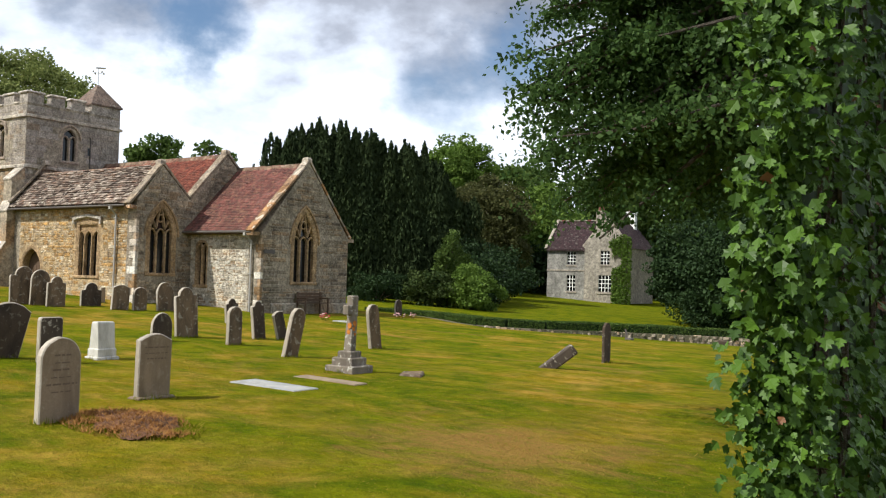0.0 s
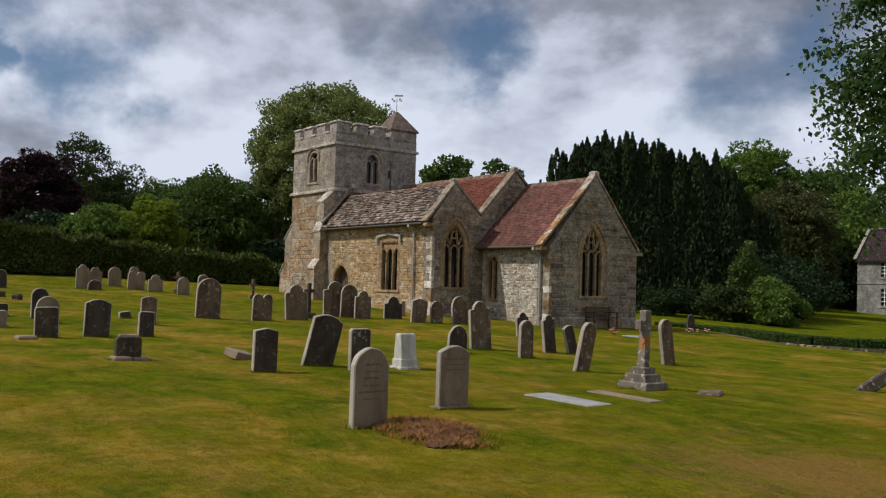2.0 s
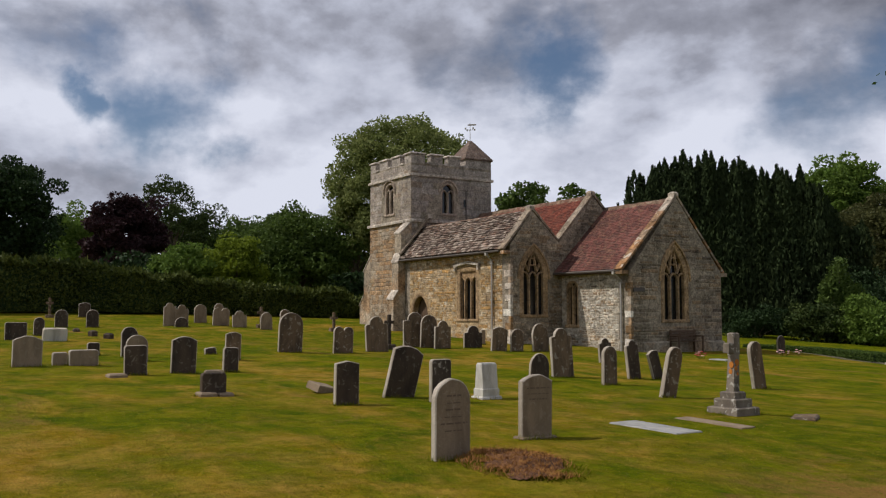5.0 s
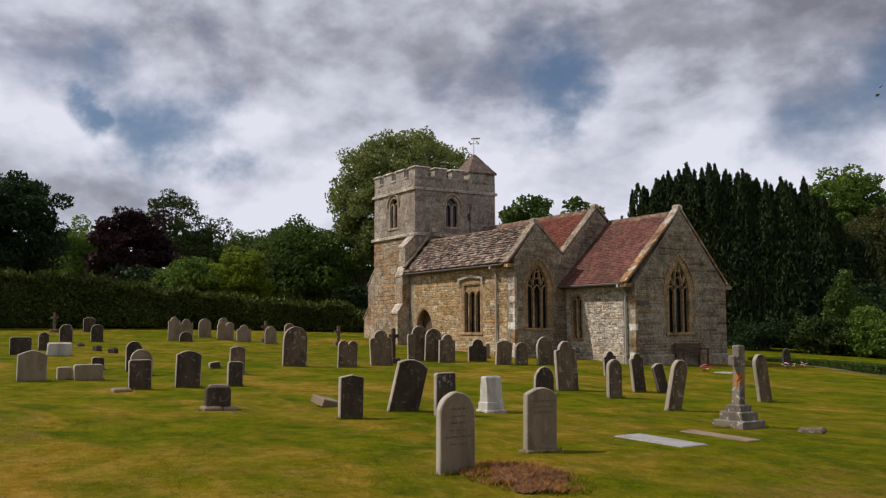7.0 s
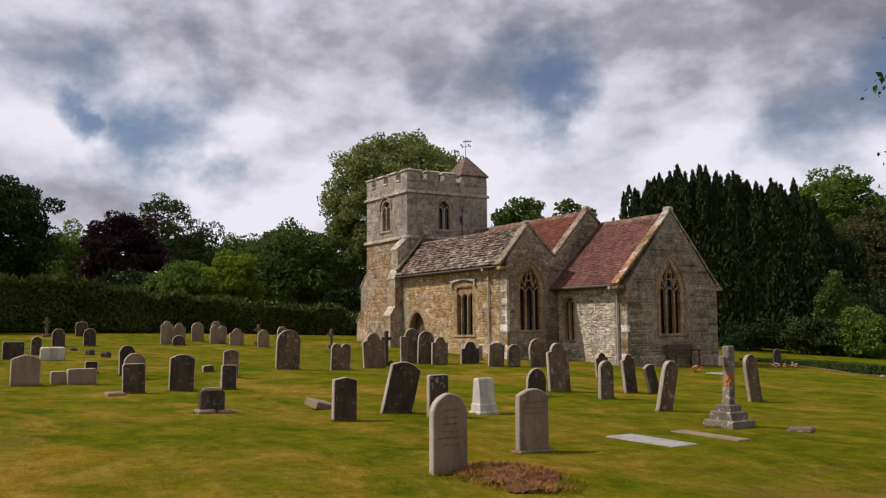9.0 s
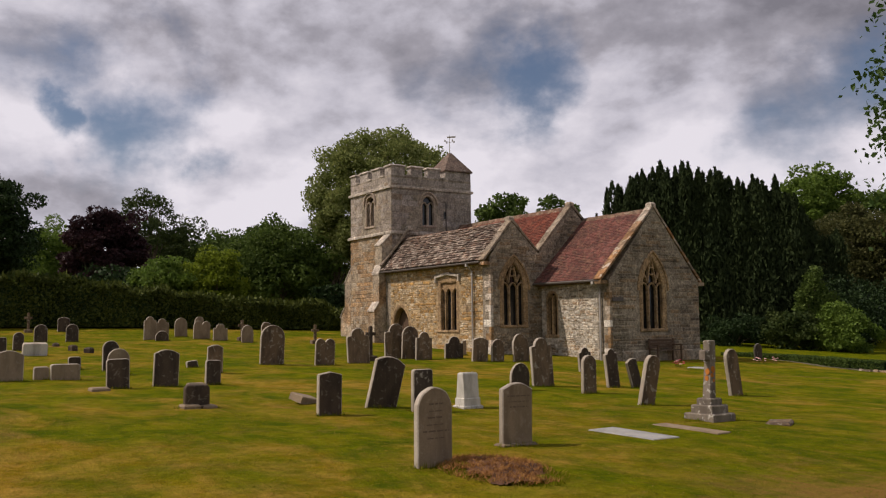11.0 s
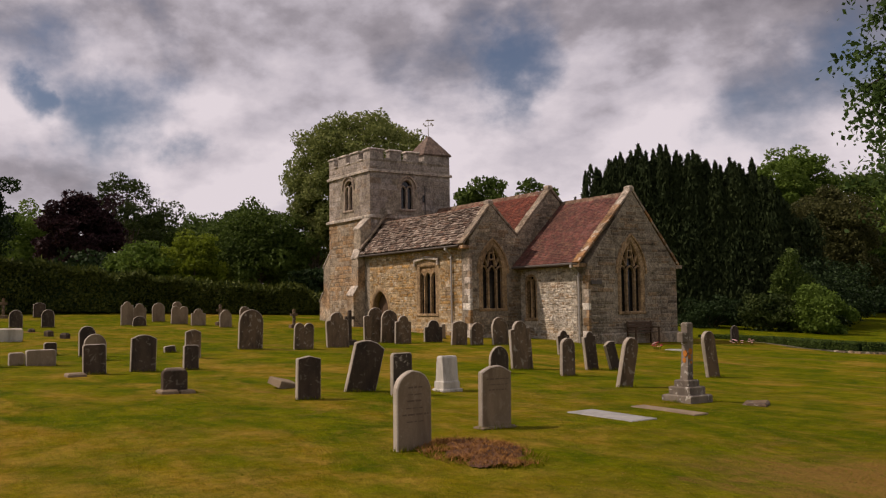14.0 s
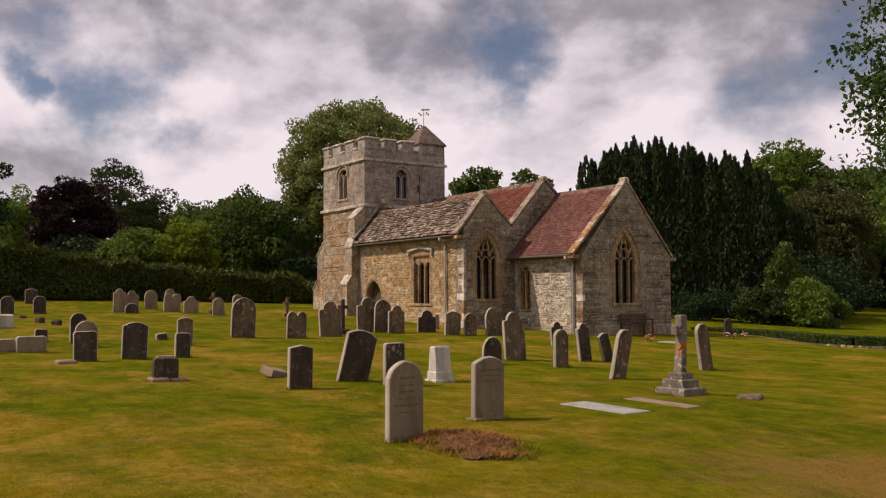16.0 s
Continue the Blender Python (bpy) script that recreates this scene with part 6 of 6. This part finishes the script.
far_woods()
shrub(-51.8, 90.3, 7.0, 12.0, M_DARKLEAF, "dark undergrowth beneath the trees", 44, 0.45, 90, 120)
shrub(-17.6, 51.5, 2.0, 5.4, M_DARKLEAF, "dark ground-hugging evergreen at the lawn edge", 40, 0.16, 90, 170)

# shrubs at the lawn's edge
shrub(-29.3, 44.3, 2.5, 3.3, M_LIME, "bright green spreading shrub by the lawn", 31, 0.17, 46, 210)
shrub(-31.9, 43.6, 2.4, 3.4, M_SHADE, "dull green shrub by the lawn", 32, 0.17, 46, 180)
shrub(-31.7, 45.2, 4.8, 2.3, M_OAK, "tall slender bright green shrub", 33, 0.17, 46, 170)
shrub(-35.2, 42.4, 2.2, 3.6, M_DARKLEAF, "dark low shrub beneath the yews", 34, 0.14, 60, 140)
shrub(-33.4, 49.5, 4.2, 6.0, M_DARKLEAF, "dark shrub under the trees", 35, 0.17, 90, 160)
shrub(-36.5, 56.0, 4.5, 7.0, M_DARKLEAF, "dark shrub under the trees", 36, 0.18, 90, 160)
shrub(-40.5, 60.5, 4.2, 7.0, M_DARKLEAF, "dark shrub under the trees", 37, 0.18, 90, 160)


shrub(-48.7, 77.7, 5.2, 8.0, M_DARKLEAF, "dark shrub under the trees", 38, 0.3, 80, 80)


def hedge(name, line, z_top, width, leaf, density, mat, label, seed, wave=0.25, z_low=0.0, sprigs=0):
    """A hedge of leaves along a line, its top and sides uneven."""
    r = np.random.default_rng(seed)
    x0, y0 = line[0]
    t = thing(name, (x0, y0, ground_z(x0, y0)), label, "hedge")
    for (a, b), (c, d) in zip(line[:-1], line[1:]):
        L = math.hypot(c - a, d - b)
        n = int(density * L)
        s = r.uniform(0, 1, n)
        px, py = a + (c - a) * s, b + (d - b) * s
        nx, ny = -(d - b) / L, (c - a) / L
        top = np.array([z_top(p, q) - ground_z(p, q) + wave * (noise.noise(Vector((p * 0.5, q * 0.5, 0))) + 0.6 * noise.noise(Vector((p * 1.6, q * 1.6, 3)))) for p, q in zip(px, py)])
        face = r.random(n)
        off = np.where(face < 0.36, -1.0, np.where(face < 0.5, 1.0, r.uniform(-1, 1, n))) * width / 2 * r.uniform(0.82, 1.05, n)
        zz = np.where(face < 0.5, r.uniform(0.02, 1, n), r.uniform(0.9, 1.0, n)) * top
        bulge = np.array([0.12 * width * noise.noise(Vector((p * 0.7, q * 0.7, z))) for p, q, z in zip(px, py, zz)])
        g = np.array([ground_z(p, q) for p, q in zip(px, py)])
        pts = np.stack([px + nx * (off + bulge), py + ny * (off + bulge), g + zz + z_low], 1)
        v, q = leaf_quads(pts, leaf, r)
        part("foliage", mesh_np("foliage", v, q, mat), mat, t)
        if sprigs:
            # long shoots standing up from the uncut top
            k = r.choice(np.flatnonzero(face >= 0.5), int(sprigs * L))
            up = pts[k] + np.stack([r.normal(0, 0.1, len(k)), r.normal(0, 0.1, len(k)), r.uniform(0.0, 0.30, len(k))], 1)
            v, q = leaf_quads(up, 0.22, r, 2.0, 1.8)
            part("top_growth", mesh_np("top_growth", v, q, M_HEDGE), M_HEDGE, t, "loose green growth along the top", kind="stuff")
        # solid dark blocks run along the hedge behind its leaves
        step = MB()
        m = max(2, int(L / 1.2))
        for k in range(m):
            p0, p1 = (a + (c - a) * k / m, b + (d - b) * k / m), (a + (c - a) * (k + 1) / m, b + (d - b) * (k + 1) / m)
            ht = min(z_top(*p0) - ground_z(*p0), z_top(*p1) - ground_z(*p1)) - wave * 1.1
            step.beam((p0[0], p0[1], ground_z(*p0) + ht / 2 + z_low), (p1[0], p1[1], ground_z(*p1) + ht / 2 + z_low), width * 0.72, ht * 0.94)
        part("hedge_core", step, M_DARKLEAF, t, "solid dark filling behind the leaves")
    return t


hedge("hedge", [(-56.2, -2.0), (-57.4, 10.0), (-56.0, 18.0), (-53.0, 25.6), (-51.5, 29.0)], lambda x, y: 4.75 - 0.105 * (y - 8.0), 2.4, 0.17, 1700, M_HEDGE, "thick untrimmed green hedge at the churchyard edge", 41, 0.4, sprigs=150)
hedge("clipped_hedge", [(wall_line(i / 14)[0], wall_line(i / 14)[1] + 0.42) for i in range(-1, 15)], lambda x, y: ground_z(x, y) + 0.18 + 0.029 * (x + 27), 0.7, 0.07, 1100, M_OAK, "low clipped green hedge above the wall", 42, 0.03, 0.02)


hedge("hedge", [(-58.5, 27.0), (-50.0, 36.0), (-44.0, 46.0)], lambda x, y: 4.4, 2.6, 0.3, 500, M_DARKLEAF, "dark hedge behind the church", 43, 0.4)


# ---- overhanging tree near the camera ----
def hanging_tree():
    """A tall tree whose leafy boughs hang into view; separate sprays along drooping twigs."""
    r = np.random.default_rng(7)
    bx, by = -2.0, 13.35
    z0 = ground_z(bx, by)
    t = thing("tree", (bx, by, z0), "tall broadleaved tree with drooping leafy boughs", "tree", "trees round the churchyard")
    part("trunk", MB().tube([(0, 0, -0.1), (0.05, 0, 2.5), (-0.1, 0.1, 5.5), (0, 0, 10.5)], [0.42, 0.34, 0.26, 0.08], 10), M_BARK, t, world_space=False)
    leaves = []
    for k in range(128):
        toward, low, far = k < 56, k >= 80, k >= 112
        a = r.normal(3.50, 0.22) if low else r.normal(3.62, 0.55) if toward else r.uniform(0, 2 * np.pi)
        start = np.array([0.0, 0.0, r.uniform(3.6, 8.5)])
        reach = r.uniform(2.6, 5.2) * min(1.0, 0.35 + 0.16 * start[2])
        end = start + np.array([np.cos(a) * reach, np.sin(a) * reach, r.uniform(-0.7, 0.5)])
        if low:
            start[2] = r.uniform(4.6, 6.2)
            reach = r.uniform(3.2, 5.0)
            end = start + np.array([np.cos(a) * reach, np.sin(a) * reach, r.uniform(-2.0, -0.8)])
        if far:
            a, reach = r.normal(3.74, 0.09), r.uniform(4.3, 5.2)
            start[2] = r.uniform(4.8, 6.6)
            end = np.array([np.cos(a) * reach, np.sin(a) * reach, r.uniform(4.3, 6.6)])
        mid = (start + end) / 2 + np.array([0, 0, r.uniform(0.3, 0.9)])
        part("bough", MB().tube([tuple(start), tuple(mid), tuple(end)], [0.075, 0.045, 0.012], 6), M_BARK, t, world_space=False)
        for j in range(19):
            s = r.uniform(0.45 if low else 0.25, 1.0)
            p = (1 - s) ** 2 * start + 2 * s * (1 - s) * mid + s * s * end
            d = np.array([np.cos(a) + r.normal(0, 0.8), np.sin(a) + r.normal(0, 0.8), r.normal(-0.35, 0.4)])
            d /= np.linalg.norm(d)
            L = r.uniform(0.35, 0.95)
            u = r.uniform(0, 1, 50)
            c = p + d * (u * L)[:, None] + r.normal(0, 0.075, (50, 3))
            c[:, 2] -= 0.25 * (u * L) ** 2
            leaves.append(c)
    c = np.concatenate(leaves)
    v, q = leaf_quads(c, 0.082, r)
    part("crown", mesh_np("crown", v, q, M_BOUGH), M_BOUGH, t, world_space=False)


hanging_tree()


# ---- ivy over an added panel beside the camera ----
def ivy():
    r = np.random.default_rng(11)
    cx, cy = -0.685, 2.58
    g = ground_z(cx, cy)
    t = thing("ivy_panel", pose(cx, cy, g, 0, 0, 90), "thick lobed-leaved green ivy growing over an added dark panel", "ivy")
    # added panel: blocks the sun, its dark colour painting shade behind the sprays
    part("fence_panel", MB().box(0.14, -0.03, -0.2, 2.25, 0.03, 3.3, 0.01), M_DARKLEAF, t, "solid dark filling behind the leaves", False)
    for k in range(14):
        x = r.uniform(0.2, 2.2)
        zs = np.linspace(0, 3.2, 12)
        part("stem", MB().tube([(x + 0.06 * math.sin(z * 3 + k), -0.05 - 0.02 * math.sin(z * 2.2 + k), z) for z in zs], list(np.linspace(0.018, 0.006, 12)), 5), M_BARK, t, world_space=False)
    rim = [(0.10, -0.42), (0.40, -0.20), (0.46, 0.04), (0.24, 0.06), (0.36, 0.34), (0.14, 0.36)]
    lobes = [(0.0, -0.5)] + rim + [(0.0, 0.60)] + [(-a, b) for a, b in reversed(rim)]

    def leaf(p, out, size):
        out = Vector(out).normalized()
        tip = (Vector((r.normal(0, 0.75), r.normal(0, 0.5), -0.8)) + out * 0.35).normalized()
        nrm = (out + Vector((r.normal(0, 0.65), r.normal(0, 0.65), r.normal(0.3, 0.55)))).normalized()
        side = tip.cross(nrm).normalized()
        nrm = side.cross(tip)
        v = [Vector(p) + side * a * size + tip * b * size + nrm * (0.10 * abs(a) - 0.14 * b * b) * size * 1.2 for a, b in lobes]
        c = Vector(p) - nrm * 0.04 * size
        return [tuple(c)] + [tuple(q) for q in v], [(0, i + 1, (i + 1) % len(lobes) + 1) for i in range(len(lobes))]

    # sprays of leaves standing out from the panel, whose dark colour shades the hollows between
    sprays = []
    for k in range(720):
        z, u = r.uniform(-0.05, 3.4), r.random()
        edge = 0.15 - 0.11 * sstep(0.2, 2.2, z)
        if u < 0.36:
            sprays.append(((edge - r.uniform(-0.05, 0.05), r.uniform(-0.12, 0.10), z), (-1, -0.3, 0.3)))
        elif u < 0.86:
            sprays.append(((0.05 + 2.15 * r.random() ** 1.15, -0.05 - r.uniform(0, 0.10), z), (-0.4, -1, 0.3)))
        elif u < 0.96:
            sprays.append(((r.uniform(0.1, 2.2), 0.08, z), (-0.2, 1, 0.2)))
        else:
            sprays.append(((r.uniform(0.1, 2.2), r.uniform(-0.1, 0.1), 3.3), (0, 0, 1)))
    rest, n = MB(), 0
    for k, (c, out) in enumerate(sprays):
        for i in range(23):
            p = tuple(c[d] + r.normal(0, (0.042, 0.042, 0.065)[d]) for d in range(3))
            v, f = leaf(p, out, r.uniform(0.018, 0.050))
            if n < 300 and i < 3 and 0.9 < c[2] < 2.6 and out[1] < 0:
                part("leaf", MB().add(v, f), M_IVY, t, world_space=False)
                n += 1
            else:
                rest.add(v, f)
    for i in range(1500):
        p = (r.uniform(0.14, 2.2), r.uniform(-0.08, 0.06), r.uniform(-0.05, 3.4))
        rest.add(*leaf(p, (-0.3, -1, 0.2), r.uniform(0.025, 0.05)))
    part("ivy_leaves", rest, M_IVY, t, world_space=False, kind="stuff")


ivy()

# ---- house across the lawn ----
M_HOUSE = stone_mat("house_rubble", [(0.0, (0.22, 0.20, 0.165)), (0.5, (0.28, 0.245, 0.20)), (1.0, (0.25, 0.215, 0.165))], lichen_amount=0.15, grain=4.0, contrast=0.6)
M_HOUSE_PALE = stone_mat("house_render", [(0.0, (0.22, 0.21, 0.19)), (1.0, (0.25, 0.235, 0.21))], lichen_amount=0.15, contrast=0.5)
M_HOUSE_ROOF = stone_mat("house_roof_tile", [(0.0, (0.022, 0.010, 0.012)), (0.5, (0.028, 0.013, 0.015)), (1.0, (0.026, 0.016, 0.017))], lichen_amount=0.15, grain=4.0)


def house():
    hz = 0.42
    m = pose(-42.0, 83.4, hz + 0.1, 0, 0, 3)
    t = thing("house", m, "two-storey grey stone house with red roof and ivy across the lawn", "house")
    F = lambda y: (lambda u, v, w: (u, y + w, v))
    put = lambda name, mb, mat, par, label="": part(name, mb, mat, par, label, False)

    def sash(u0, u1, v0, v1, y, nx, ny):
        w = put("window", wall([[(u0 - 0.07, v0 - 0.07), (u1 + 0.07, v0 - 0.07), (u1 + 0.07, v1 + 0.07), (u0 - 0.07, v1 + 0.07)], [(u0, v0), (u1, v0), (u1, v1), (u0, v1)]], 0.12, F(y - 0.02)), M_WHITE, t, "white-framed small-paned window")
        for i in range(nx):
            for j in range(ny):
                a, b = u0 + (u1 - u0) * i / nx, v0 + (v1 - v0) * j / ny
                put("pane", MB().box(a + 0.02, y + 0.045, b + 0.02, a + (u1 - u0) / nx - 0.02, y + 0.055, b + (v1 - v0) / ny - 0.02), M_GLASS, w)
        for i in range(1, nx):
            a = u0 + (u1 - u0) * i / nx
            put("glazing_bar", MB().box(a - 0.03, y + 0.01, v0, a + 0.03, y + 0.06, v1), M_WHITE, w)
        for j in range(1, ny):
            b = v0 + (v1 - v0) * j / ny
            put("glazing_bar", MB().box(u0, y + 0.012, b - 0.03, u1, y + 0.058, b + 0.03), M_WHITE, w)
        put("sill", MB().box(u0 - 0.15, y - 0.12, v0 - 0.2, u1 + 0.15, y + 0.02, v0 - 0.07), M_HOUSE, w)

    def hole(u0, u1, v0, v1):
        return [(u0, v0), (u1, v0), (u1, v1), (u0, v1)]

    # recessed wing, gabled wing, far wing
    w1, w2 = (-2.15, -1.20, 3.30, 4.60), (-2.15, -1.20, 0.60, 2.20)
    put("wing_wall", wall([[(-4.4, -0.5), (0, -0.5), (0, 5.0), (-4.4, 5.0)], hole(*w1), hole(*w2)], 0.4, F(0.5)), M_HOUSE_PALE, t, "pale rendered wall")
    sash(*w1, 0.55, 3, 4)
    sash(*w2, 0.55, 3, 4)
    put("wing_end_wall", MB().add([(-4.4, 0.9, -0.5), (-4.4, 5.5, -0.5), (-4.4, 5.5, 5), (-4.4, 3.2, 7.9), (-4.4, 0.9, 5), (-4.0, 0.9, -0.5), (-4.0, 5.5, -0.5), (-4.0, 5.5, 5), (-4.0, 3.2, 7.9), (-4.0, 0.9, 5)], [(0, 1, 2, 3, 4), (9, 8, 7, 6, 5)] + [(i, 5 + i, 5 + (i + 1) % 5, (i + 1) % 5) for i in range(5)]), M_HOUSE, t)
    put("wing_roof", MB().add([(-4.5, 0.25, 4.85), (0.2, 0.25, 4.85), (0.2, 3.2, 8.0), (-4.5, 3.2, 8.0), (-4.5, 0.25, 4.7), (0.2, 0.25, 4.7), (0.2, 3.2, 7.85), (-4.5, 3.2, 7.85)], [(0, 1, 2, 3), (7, 6, 5, 4), (0, 4, 5, 1), (1, 5, 6, 2), (3, 2, 6, 7), (0, 3, 7, 4)]), M_HOUSE_ROOF, t, "purple-red tiled roof")
    put("verge_coping", MB().beam((-4.5, 0.2, 4.95), (-4.5, 3.2, 8.12), 0.30, 0.10), M_HOUSE, t)
    put("roof_back", MB().add([(-4.5, 3.2, 8.0), (0.2, 3.2, 8.0), (0.2, 5.8, 4.85), (-4.5, 5.8, 4.85)], [(0, 1, 2, 3)]), M_HOUSE_ROOF, t)
    put("band", MB().box(-4.42, 0.44, 2.62, -0.01, 0.5, 2.78), M_HOUSE, t)
    g1, g2 = (1.75, 2.70, 3.35, 4.70), (1.55, 2.95, 0.60, 2.25)
    put("gable_wall", wall([[(0.004, -0.5), (4.6, -0.5), (4.6, 5.2), (2.3, 8.05), (0.004, 5.2)], hole(*g1), hole(*g2)], 0.4, F(0.0)), M_HOUSE, t, "grey-brown rubble gable wall")
    sash(*g1, 0.05, 3, 4)
    sash(*g2, 0.05, 4, 4)
    for s in (-1, 1):
        put("gable_coping", MB().beam((2.3 + s * 2.5, 0.1, 5.1), (2.3, 0.1, 8.15), 0.3, 0.10, (0, -1, 0)), M_HOUSE, t)
        put("gable_roof", MB().add([(2.3 + s * 2.5, 0.35, 5.0), (2.3, 0.35, 8.0), (2.3, 7.5, 8.0), (2.3 + s * 2.5, 7.5, 5.0)], [(0, 1, 2, 3) if s < 0 else (3, 2, 1, 0)]), M_HOUSE_ROOF, t)
    put("gable_side_wall", MB().box(0.004, 0.4, -0.5, 0.3, 5.8, 5.1), M_HOUSE, t)
    put("gable_side_wall", MB().box(4.3, 0.4, -0.5, 4.6, 7.4, 5.1), M_HOUSE, t)
    r = rnd(8)
    for k in range(11):
        put("ridge_tile", MB().beam((-4.45 + k * 0.42, 3.2, 8.02), (-4.06 + k * 0.42, 3.2, 8.02), 0.3, 0.12), M_HOUSE if r.random() < 0.6 else M_TILE, t)
    for u, y, z, mat in ((0.75, 2.4, 7.7, M_HOUSE), (2.5, 6.4, 7.9, M_WHITE)):
        c = put("chimney", MB().box(u - 0.45, y - 0.35, z - 0.8, u + 0.45, y + 0.35, z + 1.25, 0.02), mat, t, "stone chimney stack")
        put("chimney_cap", MB().box(u - 0.52, y - 0.42, z + 1.10, u + 0.52, y + 0.42, z + 1.24), mat, c)
        for s in (-0.22, 0.22):
            put("chimney_pot", MB().tube([(u + s, y, z + 1.25), (u + s, y, z + 1.65)], [0.13, 0.10], 8), M_TILE, c)
    put("downpipe", MB().tube([(-0.12, 0.42, 0), (-0.12, 0.42, 4.8)], [0.06, 0.06], 6), M_PIPE, t)
    r = np.random.default_rng(5)
    n = 5200
    u = r.uniform(2.7, 5.0, n)
    z = r.uniform(-0.2, 1, n) * (6.4 - 0.5 * np.abs(u - 4.2))
    keep = (z < 7.0) & (np.array([noise.noise(Vector((a * 0.7, b * 0.5, 0))) for a, b in zip(u, z)]) > -0.22) & ~((u < 3.05) & (z < 5))
    u, z = u[keep], z[keep]
    y = np.where(u < 4.6, -0.05, 0.1) - r.uniform(0.0, 0.35, len(u))
    v, q = leaf_quads(np.stack([u, y, z], 1), 0.22, r)
    put("climbing_ivy", mesh_np("climbing_ivy", v, q, M_LIME), M_LIME, t, "green climber over the gable")


house()

# ---- turf blades ----
blades("grass_blades", 60000, (-16, 1, -2.5, 14), 0.014, 0.004, 21, M_BLADE, "short mown grass blades", 1.6)


def foot_grass():
    """Longer grass that the mower leaves round the stones."""
    r = np.random.default_rng(91)
    feet = [(q[0], q[1], q[2]) for q in ROW] + [(-9.47, 5.93, 0.52), (-10.48, 7.95, 0.62), (-15.21, 10.35, 0.5), (-17.11, 5.44, 0.7)]
    feet += [(-11.61, 13.30 + s, 0.65) for s in (-0.32, 0.32)]
    v = []
    for x, y, w in feet:
        n = 150
        px, py = x + r.normal(0.07, 0.07, n), y + r.uniform(-0.62, 0.62, n) * w
        h = 0.075 * r.uniform(0.4, 1.4, n)
        a = r.uniform(0, np.pi, n)
        for i in range(n):
            z = turf_z(px[i], py[i]) - 0.01
            c, s = math.cos(a[i]) * 0.006, math.sin(a[i]) * 0.006
            v += [(px[i] - c, py[i] - s, z), (px[i] + c, py[i] + s, z), (px[i] + r.normal(0, 0.02), py[i] + r.normal(0, 0.02), z + h[i])]
    me = mesh_np("uncut_grass", v, np.arange(len(v)).reshape(-1, 3), M_BLADE)
    tagged(new("uncut_grass", me), "uncut green grass round the headstones", "grass", kind="stuff")


foot_grass()
